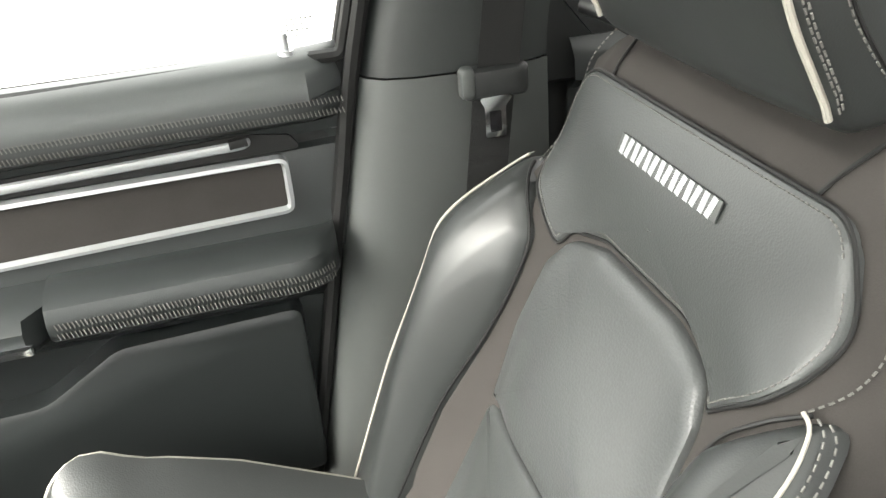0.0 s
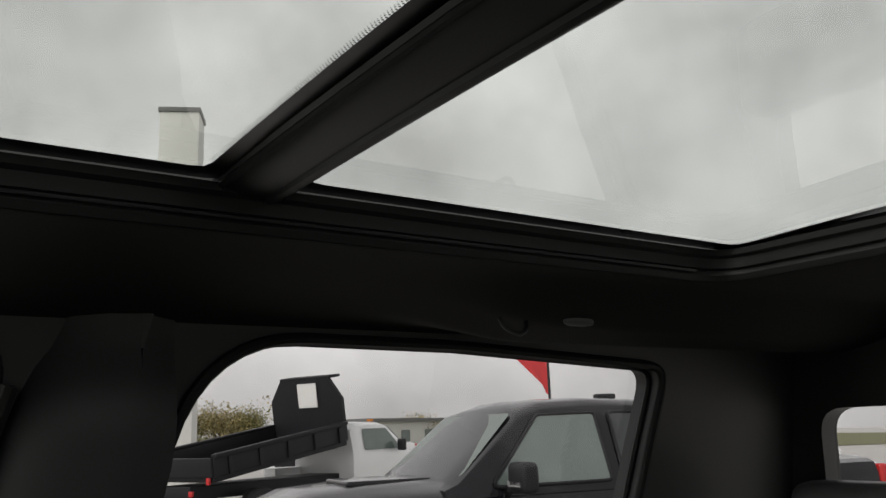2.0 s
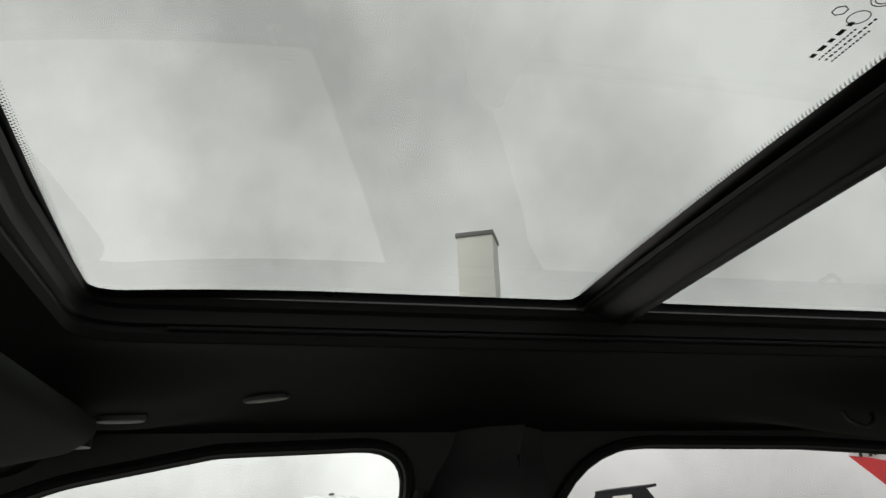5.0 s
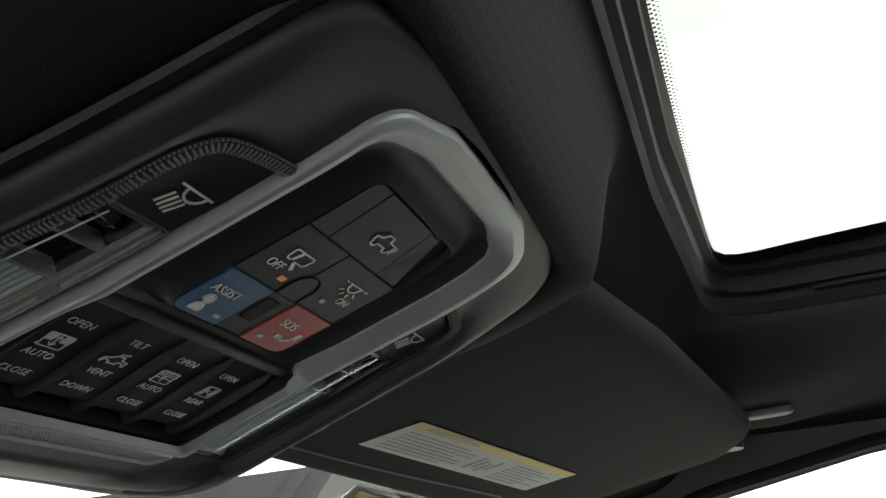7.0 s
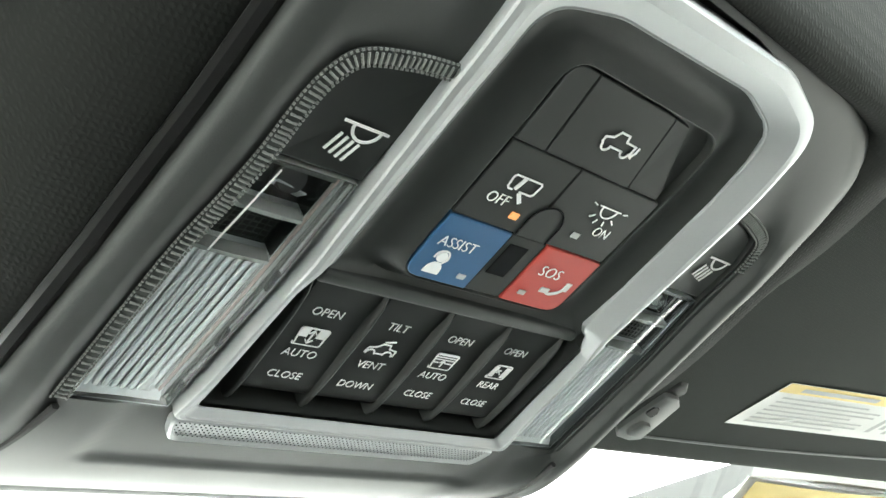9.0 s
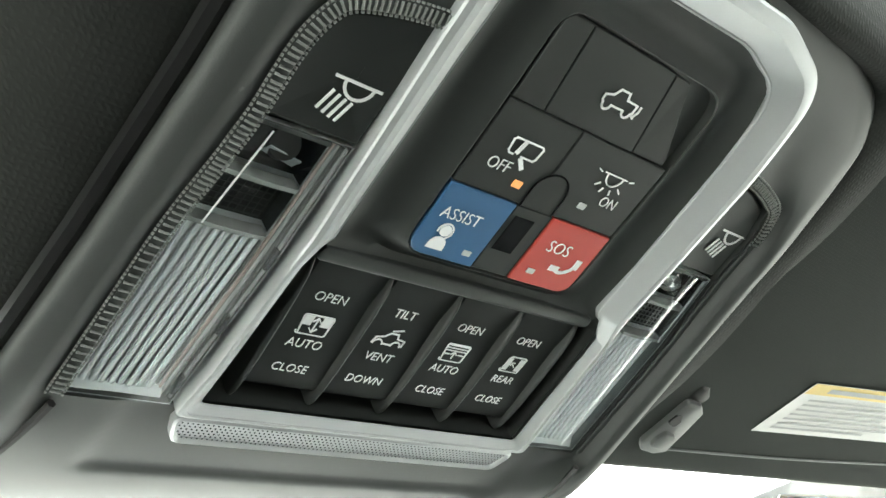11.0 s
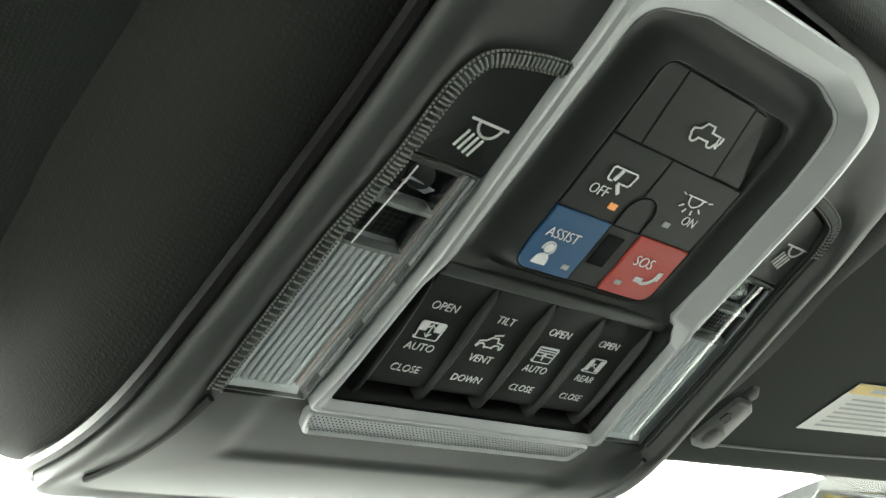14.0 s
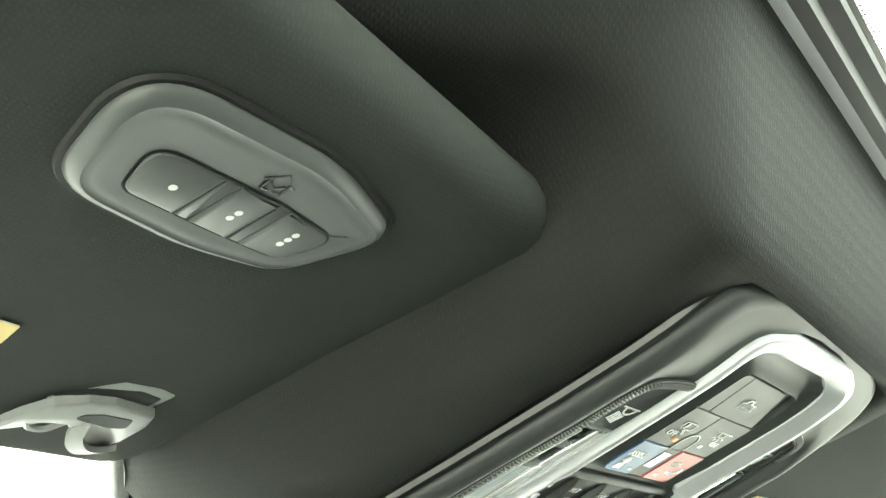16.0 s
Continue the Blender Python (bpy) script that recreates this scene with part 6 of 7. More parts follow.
        loft(b, [[(on_tray(f, y0), y0 / 1000, z), (on_tray(f, y1), y1 / 1000, z)] for f, z in ((0.22, -0.0026), (0.24, -0.0068), (0.94, -0.0068), (0.96, -0.0026))], closed=False, cap=False)
        part("window_floor", b, mat, tray, "dark lamp chamber")
    b = bmesh.new()
    cyl(b, (on_tray(0.5, -4.5), -0.0045, -0.0082), (on_tray(0.52, -4.5), -0.0035, -0.0052), 0.0042, 0.0034, 18)
    # socket toned by side, as each lamp catches the light
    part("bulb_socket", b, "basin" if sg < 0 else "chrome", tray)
    if sg > 0:
        b = bmesh.new()
        bmesh.ops.create_icosphere(b, subdivisions=2, radius=0.0043)
        for q in b.verts:
            q.co = Vector((on_tray(0.56, -4.6) + q.co.x * 1.25, -0.0046 + q.co.y * 0.95, -0.0066 + q.co.z * 0.85))
        part("bulb", b, "chrome", tray, "faceted clear bulb", smooth=False)
    b = bmesh.new()
    sheet(b, lambda u, v: (on_tray(0.30 + 0.35 * u, -9.5 + 3.6 * v), (-9.5 + 3.6 * v + 1.5 * u) / 1000, -0.0074 + 0.0030 * v), lin(0, 1, 6), lin(0, 1, 4), 0.0003)
    part("reflector", b, "rib", tray, "small bright reflector wing")
    b = bmesh.new()
    for q in range(7):
        sweep(b, [(on_tray(f, -13.2 - 1.6 * q), (-13.2 - 1.6 * q) / 1000, -0.0064) for f in lin(0.28, 0.92, 5)], 0.00022, 5)
    for q in range(9):
        sweep(b, [(on_tray(0.30 + 0.075 * q, y), y / 1000, -0.0064) for y in (-12.6, -18, -23.4)], 0.00022, 5)
    # mesh likewise lighter on the better lit right side
    part("window_mesh", b, "basin" if sg < 0 else "weltrib", tray, "mesh screen")
    # thin strip added as a painted highlight along the windows
    b = bmesh.new()
    sweep(b, [(on_tray(0.84, y), y / 1000, -0.0001) for y in lin(1.0, -24.0, 5)], 0.00026, 6)
    part("edge_highlight", b, "mark" if sg < 0 else "lamplit", tray, "painted highlight along the lamp windows")
    # clear light strips beside the frame, and their dark clips
    for f, mat in ((0.03, "strip"), (0.075, "bar"), (0.115, "strip"), (0.155, "pinkstrip"), (0.195, "strip")):
        b = bmesh.new()
        sweep(b, [(on_tray(f, y), y / 1000, -0.0020 - 0.010 * f) for y in lin(-77, 1.6, 7)], 0.00052, 6)
        part("light_strip", b, mat, tray)
    for y in (-30.0, -51.0, -72.0):
        part("strip_clip", new_box(on_tray(0.055, y), y / 1000, -0.0018, 0.0011, 0.0062, 0.0016, 0.0003), "dark", tray)
    b = bmesh.new()
    loft(b, [[(x, y, -0.0018) for x, y in shrink(tray_o, 0.0003)], [(x, y, -0.0008) for x, y in shrink(tray_o, 0.0004)], [(x, y, -0.0003) for x, y in shrink(tray_o, 0.0012)]])
    lens = part("lens", b, "lens", tray, "clear plastic lens")
    lens.visible_shadow = False
    # press button with lamp symbol
    mo = rounded(mm([(56.4, 3.2), (79.0, 3.2), (78.4, 20), (75.0, 29.2), (65, 32.6), (54.6, 34.6), (55.2, 20)]), [0.0006, 0.0006, 0.004, 0.005, 0.004, 0.0006, 0.01], 5)
    mo = ccw([(sg * x, y) for x, y in mo])
    b = bmesh.new()
    loft(b, [[(x, y, -0.010) for x, y in mo], [(x, y, -0.0018) for x, y in shrink(mo, 0.0003)], [(x, y, -0.0012) for x, y in shrink(mo, 0.0010)], [(sg * 0.067 + (x - sg * 0.067) * 0.72, 0.017 + (y - 0.017) * 0.72, -0.0016) for x, y in shrink(mo, 0.0010)], [(sg * 0.067 + (x - sg * 0.067) * 0.2, 0.017 + (y - 0.017) * 0.2, -0.0018) for x, y in shrink(mo, 0.0010)]])
    # right button a shade lighter, the light on it put into the colour
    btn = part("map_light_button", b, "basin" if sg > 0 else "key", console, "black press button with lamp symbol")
    ox = -65.4 if sg < 0 else 67.5
    b = strokes(bmesh.new(), [ln((ox - 4.6, 20.4), (ox + 8.0, 20.4)), mm(arc(ox + 2.2, 20.2, 4.0, 180, 360, 12)), ln((ox - 3.4, 16.6), (ox - 5.0, 11.4)), ln((ox - 1.4, 16.0), (ox - 3.0, 10.8)), ln((ox + 0.6, 15.4), (ox - 1.0, 10.2)), ln((ox + 2.6, 15.0), (ox + 1.0, 9.8))], 0.00075, -0.0014)
    for q in b.verts:
        q.co.x = ox / 1000 + (q.co.x - ox / 1000) * 0.86 + (0.0030 if sg > 0 else 0.0)
        q.co.y = 0.0165 + (q.co.y - 0.0165) * 0.86 - (0.0034 if sg < 0 else 0.0010)
    icon("lamp_symbol", b, btn)
    # ribbed welt round the lens and button
    path = smooth_path([(sg * (x - 0.6) / 1000, y / 1000, 0.0002 + cn(y / 1000)) for x, y in ((90.4, -77.5), (88.5, -53), (86.2, -26), (83.4, -8), (81.9, 4), (81.2, 18), (79.6, 26), (76.0, 31.4), (66.0, 34.8), (56.4, 36.4))], 26)
    b = bmesh.new()
    sweep(b, path, 0.0019 if sg < 0 else 0.0012, 8, flat=0.6)
    welt = part("welt", b, "basin", console, "ribbed black welt")
    # the ribs run all along one welt, but only round the button on the other
    path = [p for p in path if sg < 0 or p.y > 0.018]
    b = bmesh.new()
    L, acc = [], 0.0
    for p, q in zip(path, path[1:]):
        acc += (q - p).length
        if acc > 0.00115:
            acc = 0.0
            t = (q - p).normalized()
            s = Vector((-t.y, t.x, 0))
            cyl(b, p - s * 0.00125 + Vector((0, 0, 0.0011)), p + s * 0.00125 + Vector((0, 0, 0.0011)), 0.00030, seg=6)
    tagged(part("welt_rib", b, "weltrib", welt, smooth=False), kind="stuff")
    b = bmesh.new()
    for off in (-0.0019, 0.0019):
        row = []
        for p, q in zip(path, path[1:]):
            t = (q - p).normalized()
            row.append(p + Vector((-t.y, t.x, 0)) * off + Vector((0, 0, 0.0008)))
        stitches(b, row, 0.0006, 0.00055, 0.00030)
    tagged(part("welt_bead", b, "weltrib", welt, smooth=False), kind="stuff")

# speaker grille with a satin rim
g_o = rounded(mm([(-60.5, -80.4), (-57.0, -91.4), (57.0, -91.4), (60.5, -80.4)]), [0.003, 0.0045, 0.0045, 0.003], 5)
g_o = ccw(g_o)
b = bmesh.new()
loft(b, [[(x, y, -0.004 + cn(y)) for x, y in g_o], [(x, y, 0.0010 + cn(y)) for x, y in shrink(g_o, 0.0003)], [(x, y, 0.0016 + cn(y)) for x, y in shrink(g_o, 0.0010)], [(x, y, 0.0010 + cn(y)) for x, y in shrink(g_o, 0.0018)], [(x, y, 0.0002 + cn(y)) for x, y in shrink(g_o, 0.0021)]], cap=False)
grille = part("microphone_grille", b, "satin", console, "satin rimmed perforated grille")
b = bmesh.new()
gi = shrink(g_o, 0.0019)
b.faces.new([b.verts.new((x, y, 0.0003 + cn(y))) for x, y in gi])
part("mesh_plate", b, "satin", grille, "perforated metal plate", smooth=False)
b = bmesh.new()
for r in range(7):
    y = -0.0892 + r * 0.00118
    half = 0.0555 + (y + 0.0892) * 0.28
    x = -half + (0.0007 if r % 2 else 0)
    while x < half:
        vs = [b.verts.new((x + 0.00028 * math.cos(a), y + 0.00028 * math.sin(a), 0.00045 + cn(y))) for a in (0.5, 1.57, 2.64, 3.64, 4.71, 5.78)]
        b.faces.new(vs)
        x += 0.00142
tagged(part("perforation", b, "dark", grille, smooth=False), kind="stuff")

# the moulding sits a little twisted in the roof
for ob in console.children_recursive:
    for v in ob.data.vertices:
        v.co.z -= v.co.x * 0.024

# ---- outside: the sales yard ----
def gz(x, y):
    """Height of the yard, which slopes a little."""
    return -0.17 + 0.0102 * x + 0.0211 * y


M["yard"] = surface("pale_gravel_concrete", (0.42, 0.41, 0.39), 0.9, grain=40, bump=0.5, vary=0.18, blotch=0.25, depth=0.02)
M["blackpaint"] = surface("black_metallic_paint", (0.006, 0.006, 0.008), 0.22, 0.0, grain=3000, bump=0.0, vary=0.1, blotch=3, coat=0.32, spec=0.2)
M["whitepaint"] = surface("white_car_paint", (0.74, 0.75, 0.75), 0.25, 0.0, grain=2000, bump=0.0, vary=0.03, blotch=3, coat=0.7)
M["tyre"] = surface("tyre_rubber", (0.016, 0.016, 0.016), 0.8, grain=120, bump=0.4, vary=0.2, depth=0.003)
M["carglass"] = surface("green_car_glass", (0.115, 0.145, 0.132), 0.06, 0.0, grain=50, bump=0.0, vary=0.45, blotch=2.5, spec=0.8)
M["carprivacy"] = surface("black_car_glass", (0.022, 0.025, 0.027), 0.06, 0.0, grain=50, bump=0.0, vary=0.3, blotch=2.5, spec=0.6)
M["darkrim"] = surface("dark_alloy_rim", (0.10, 0.10, 0.105), 0.35, 0.8, grain=90, bump=0.05, vary=0.1, blotch=4)
M["chassis"] = surface("black_chassis_steel", (0.012, 0.012, 0.014), 0.5, grain=90, bump=0.2, vary=0.3, blotch=4, spec=0.25)
M["headlamp"] = surface("headlamp_glass", (0.5, 0.5, 0.5), 0.1, 0.5, grain=60, bump=0.3, vary=0.4, blotch=20)
M["amber"] = surface("amber_lens", (0.75, 0.25, 0.03), 0.2, grain=60, bump=0.1, vary=0.1)
M["redlens"] = surface("red_lens", (0.45, 0.02, 0.02), 0.2, grain=60, bump=0.1, vary=0.1)
M["flagred"] = surface("red_flag_cloth", (0.60, 0.03, 0.035), 0.8, grain=300, bump=0.2, vary=0.1, blotch=4)
M["flagwhite"] = surface("white_flag_cloth", (0.72, 0.70, 0.70), 0.8, grain=300, bump=0.2, vary=0.06, blotch=4)
M["cladding"] = surface("pale_metal_cladding", (0.60, 0.60, 0.57), 0.5, grain=30, bump=0.1, vary=0.05, blotch=1)
M["capmetal"] = surface("grey_coping", (0.12, 0.12, 0.12), 0.5, grain=30, bump=0.1, vary=0.1)
M["bark"] = surface("grey_bark", (0.12, 0.10, 0.08), 0.9, grain=40, bump=0.6, vary=0.3, depth=0.02)
M["grass"] = surface("autumn_grass_verge", (0.13, 0.13, 0.06), 0.95, grain=20, bump=0.5, vary=0.4, blotch=0.4, depth=0.03)


def leaf_mat(name, a, b_):
    m, n, l, b = node_mat(name)
    oi = n.new("ShaderNodeNewGeometry")
    ramp = n.new("ShaderNodeMix")
    ramp.data_type = "RGBA"
    ramp.inputs[6].default_value, ramp.inputs[7].default_value = (*a, 1), (*b_, 1)
    l.new(oi.outputs["Random Per Island"], ramp.inputs[0]), l.new(ramp.outputs[2], b.inputs["Base Color"])
    b.inputs["Roughness"].default_value = 0.7
    return m


M["leaf"] = leaf_mat("autumn_leaves", (0.09, 0.115, 0.04), (0.30, 0.24, 0.09))
M["leafdry"] = leaf_mat("dry_leaves", (0.13, 0.13, 0.05), (0.36, 0.28, 0.13))

bm = bmesh.new()
gx = [-2000, -600, -200, -80, -30, -10, 0, 5, 10, 20, 30, 45, 60, 90, 150, 300, 700, 2000]
gy = [-2000, -700, -300, -150, -80, -50, -30, -20, -12, -6, 0, 6, 15, 30, 60, 150, 500, 2000]
sheet(bm, lambda x, y: (x, y, gz(x, y)), gx, gy)
tagged(link("ground", bm, "yard"), "pale gravel and concrete sales yard", "ground", kind="structure")
bm = bmesh.new()
sheet(bm, lambda x, y: (x, y, gz(x, y) + 0.05 + 0.02 * math.sin(x * 0.3 + y * 0.2)), lin(48, 400, 30), lin(-260, 160, 40))
tagged(link("verge", bm, "grass"), "rough autumn grass beyond the yard", "grass", kind="stuff")


def wheel(parent, x, y, z, r, w, sg, rim_mat="chrome", name="wheel", n_spoke=6):
    """A tyre with a spoked rim; sg is the side that faces out."""
    b = bmesh.new()
    prof = [(0.64, -0.46), (0.72, -0.50), (0.93, -0.48), (0.99, -0.36), (1.0, 0.0), (0.99, 0.36), (0.93, 0.48), (0.72, 0.50), (0.64, 0.46)]
    loft(b, [[(x + w * k, y + r * q * math.cos(a), z + r * q * math.sin(a)) for q, k in prof] for a in [2 * math.pi * j / 36 for j in range(37)]], closed=False, cap=False)
    ty = part(name, b, "tyre", parent, "black rubber tyre on alloy rim")
    b = bmesh.new()
    for j in range(n_spoke):
        a = 2 * math.pi * j / n_spoke
        m = Matrix.Translation((x + sg * w * 0.30, y, z)) @ Matrix.Rotation(a, 4, "X")
        box(b, 0, r * 0.33, 0, w * 0.16, r * 0.60, r * 0.17, r * 0.03, m=m)
    cyl(b, (x + sg * w * 0.2, y, z), (x + sg * w * 0.42, y, z), r * 0.16, r * 0.12, 16)
    loft(b, [[(x + sg * w * k, y + r * q * math.cos(a), z + r * q * math.sin(a)) for q, k in ((0.66, 0.46), (0.62, 0.42), (0.60, 0.1), (0.58, 0.1))] for a in [2 * math.pi * j / 36 for j in range(37)]], closed=False, cap=False)
    part("rim", b, rim_mat, ty, "alloy rim")
    b = bmesh.new()
    cyl(b, (x + sg * w * 0.02, y, z), (x + sg * w * 0.10, y, z), r * 0.60, seg=24)
    part("brake_disc", b, "chassis", ty)
    return ty


def pickup(at, paint, label, rim, mirrors=True, tail=True, dark_trim=True):
    """A crew-cab pickup that faces +y; its origin on the ground under the front axle, at its middle."""
    v = thing("pickup_truck", label, "pickup truck", at, group="parked pickups")
    W = 1.02

    def hull(prof_list):
        """Sections along y: each (y, half width, z list from sill to top with half-width factors)."""
        b = bmesh.new()
        loft(b, prof_list, cap=True, cap0=True)
        return b
    # lower body: sections from tail to nose
    secs = []
    for y, hw, z0, z1, cr in ((-4.95, 0.92, 0.62, 1.28, 0.03), (-4.85, 1.0, 0.52, 1.33, 0.05), (-3.0, W, 0.30, 1.34, 0.05), (-2.95, W, 0.29, 1.28, 0.06), (-1.05, W, 0.29, 1.26, 0.06), (-0.62, W, 0.32, 1.255, 0.07), (0.0, W, 0.62, 1.235, 0.10), (0.45, 1.0, 0.58, 1.20, 0.12), (0.72, 0.95, 0.50, 1.14, 0.12), (0.90, 0.84, 0.48, 1.05, 0.10)):
        crown = 0.03 if y < -0.9 else (0.095 if y < 0.5 else 0.05)
        half = [(hw * 0.90, z0), (hw * 0.985, z0 + 0.10), (hw * 1.004, z0 + 0.30), (hw * 1.002, z0 + 0.325), (hw * 0.978, z0 + 0.40), (hw * 0.985, z0 + 0.56 * (z1 - z0)), (hw * 1.0, z1 - 0.28), (hw * 0.985, z1 - 0.12), (hw * 0.95, z1 - 0.03), (hw * 0.88, z1), (hw * 0.66, z1 + crown * 0.8), (hw * 0.3, z1 + crown * 0.92), (0, z1 + crown)]
        secs.append([(x, y, z) for x, z in half] + [(-x, y, z) for x, z in reversed(half[:-1])])
    part("body", hull(secs), paint, v)
    # hood scoop
    b = bmesh.new()
    box(b, 0, -0.30, 1.325, 0.66, 0.80, 0.05, 0.022, seg=4)
    part("hood_scoop", b, paint, v)
    b = bmesh.new()
    box(b, 0, -0.74, 1.335, 1.52, 0.16, 0.02, 0.006)
    part("cowl_grille", b, "chassis", v)
    # cab
    csec = []
    for y, hwb, hwt, zt in ((-3.02, 0.99, 0.78, 1.30), (-2.92, 0.99, 0.78, 1.82), (-2.70, 0.99, 0.77, 1.90), (-1.9, 0.99, 0.77, 1.93), (-1.45, 0.99, 0.76, 1.91), (-1.22, 0.99, 0.77, 1.84), (-0.62, 0.99, 0.90, 1.33), (-0.50, 0.96, 0.90, 1.28)):
        zb = 1.22
        half = [(hwb, zb), (hwb - (hwb - hwt) * 0.06, zb + (zt - zb) * 0.12), (hwt + (hwb - hwt) * 0.12, zt - 0.08 * (zt - zb)), (hwt - 0.04, zt - 0.02 * (zt - zb)), (hwt * 0.6, zt + 0.015), (0, zt + 0.025)]
        csec.append([(x, y, z) for x, z in half] + [(-x, y, z) for x, z in reversed(half[:-1])])
    part("cab", hull(csec), paint, v)

    def gl_pt(sg, y, k):
        """A point of the cab's side at height fraction k."""
        return (sg * (0.992 - 0.205 * k), y, 1.25 + (1.90 - 1.25) * k)
    for sg in (1, -1):
        for nm, quad in (("front_window", [(-0.86, 0.06), (-1.36, 0.86), (-1.90, 0.87), (-1.94, 0.06)]), ("rear_window", [(-2.06, 0.06), (-2.04, 0.87), (-2.70, 0.85), (-2.84, 0.30), (-2.80, 0.06)])):
            o = rounded([(y, k) for y, k in quad], 0.05, 4)
            b = bmesh.new()
            loft(b, [[(gl_pt(sg, y, k)[0] + sg * 0.012, gl_pt(sg, y, k)[1], gl_pt(sg, y, k)[2]) for y, k in o]], cap=True)
            part(nm, b, "carglass" if nm == "front_window" else "carprivacy", v, "green side window" if nm == "front_window" else "dark rear window", smooth=False)
            b = bmesh.new()
            sweep(b, [(gl_pt(sg, y, k)[0] + sg * 0.012, gl_pt(sg, y, k)[1], gl_pt(sg, y, k)[2]) for y, k in o], 0.014, 6, closed=True)
            part("window_frame", b, "chassis", v)
        # door seams, handles, crease, sill
        for yy in (-0.95, -2.0, -3.0):
            b = bmesh.new()
            sweep(b, [(sg * (W * f + 0.001), yy + dy, z) for f, dy, z in ((0.985, 0.0, 1.24), (1.0, 0, 0.99), (0.985, 0, 0.84), (0.979, 0, 0.69), (1.004, 0, 0.60), (0.99, 0.02, 0.42))], 0.006, 6)
            part("door_seam", b, "chassis", v)
        for yy in (-1.82, -2.78):
            b = bmesh.new()
            box(b, sg * (W + 0.022), yy, 1.08, 0.03, 0.22, 0.035, 0.012, seg=3)
            part("door_handle", b, paint, v)
        b = bmesh.new()
        box(b, sg * 0.98, -1.95, 0.27, 0.16, 2.0, 0.07, 0.02)
        part("side_step", b, "chassis", v)
        for wy in (0.0, -3.68):
            b = bmesh.new()
            sweep(b, [(sg * (W + 0.004), wy + 0.52 * math.cos(a), 0.44 + 0.52 * math.sin(a)) for a in lin(-0.2, math.pi + 0.2, 20)], 0.045, 8)
            part("wheel_arch", b, paint if not dark_trim else "chassis", v)
            b = bmesh.new()
            cyl(b, (sg * (W - 0.20), wy, 0.44), (sg * (W + 0.003), wy, 0.44), 0.50, seg=32)
            part("arch_liner", b, "chassis", v)
            wheel(v, sg * (W - 0.05), wy, 0.42, 0.42, 0.27, sg, rim)
        if mirrors:
            b = bmesh.new()
            box(b, sg * 1.21, -1.02, 1.36, 0.28, 0.15, 0.22, 0.06, seg=4)
            mr = part("door_mirror", b, "chassis" if paint == "blackpaint" else paint, v)
            b = bmesh.new()
            box(b, sg * 1.19, -0.955, 1.315, 0.22, 0.02, 0.045, 0.008)
            part("mirror_lamp", b, "headlamp", mr, "clear mirror lamp strip")
            b = bmesh.new()
            box(b, sg * 1.06, -1.02, 1.27, 0.16, 0.07, 0.06, 0.02)
            part("mirror_foot", b, "chassis", mr)
        # lamps
        b = bmesh.new()
        box(b, sg * 0.78, 0.74, 1.03, 0.32, 0.20, 0.16, 0.04, seg=3)
        hl = part("headlamp", b, "headlamp", v, "clear headlamp")
        b = bmesh.new()
        box(b, sg * 0.925, 0.66, 1.02, 0.06, 0.14, 0.10, 0.02)
        part("turn_signal", b, "amber", hl, "amber turn signal")
        b = bmesh.new()
        box(b, sg * 0.93, -4.92, 1.08, 0.14, 0.10, 0.40, 0.03, seg=3)
        part("tail_lamp", b, "redlens", v, "red tail lamp")
    b = bmesh.new()
    o = rounded([(-0.86, -1.20), (0.86, -1.20), (0.92, -0.68), (-0.92, -0.68)], 0.06, 5)
    loft(b, [[(x * (1 - 0.10 * max(0, (-0.68 - y) / 0.52)) * 0.92, y + 0.016, 1.36 + (-0.66 - y) / 0.54 * 0.475 + 0.014 - 0.03 * x * x) for x, y in o]], cap=True)
    part("windscreen", b, "carglass", v, "pale reflecting windscreen", smooth=False)
    b = bmesh.new()
    o = rounded([(-0.66, 1.42), (0.66, 1.42), (0.62, 1.80), (-0.62, 1.80)], 0.06, 5)
    loft(b, [[(x, -3.035 + (z - 1.42) * 0.20, z) for x, z in o]], cap=True)
    part("back_window", b, "carglass", v, "dark back window", smooth=False)
    b = bmesh.new()
    box(b, 0, 0.86, 0.88, 1.24, 0.10, 0.36, 0.05, seg=3)
    part("grille", b, "chassis", v)
    for yy in (0.93, -5.02):
        b = bmesh.new()
        box(b, 0, yy, 0.60, 1.86, 0.18, 0.22, 0.05, seg=3)
        part("bumper", b, "chassis" if paint == "blackpaint" else "chrome", v)
    b = bmesh.new()
    box(b, 0, -4.0, 1.325, 1.60, 1.75, 0.03, 0.01)
    part("bed_floor", b, "chassis", v)
    b = bmesh.new()
    box(b, 0.0, -2.55, 1.965, 0.10, 0.20, 0.05, 0.02)
    part("roof_aerial", b, "chassis", v)
    if tail:
        b = bmesh.new()
        box(b, 0.0, -4.975, 1.05, 1.60, 0.02, 0.34, 0.008)
        part("tailgate_panel", b, paint, v)
        b = bmesh.new()
        box(b, 0, -4.99, 0.78, 0.36, 0.02, 0.14)
        part("number_plate", b, "print_grey", v)
    return v


# black pickup parked alongside, nose the same way
bx, by = 6.27, -3.21
pickup(pose(bx, by, gz(bx, by) + 0.03, 0, 0, -13) @ Matrix.Diagonal((1, 1, 1.035, 1)), "blackpaint", "black crew-cab pickup parked alongside in the yard", "darkrim")
# papers on its windscreen
bm = bmesh.new()
for k in range(4):
    box(bm, bx - 0.62 + 0.11 * k, by - 0.965, gz(bx, by) + 1.66, 0.085, 0.05, 0.11, m=None)
tagged(link("price_marking", bm, "flagwhite", smooth=False), "white painted price on a windscreen", "marking")


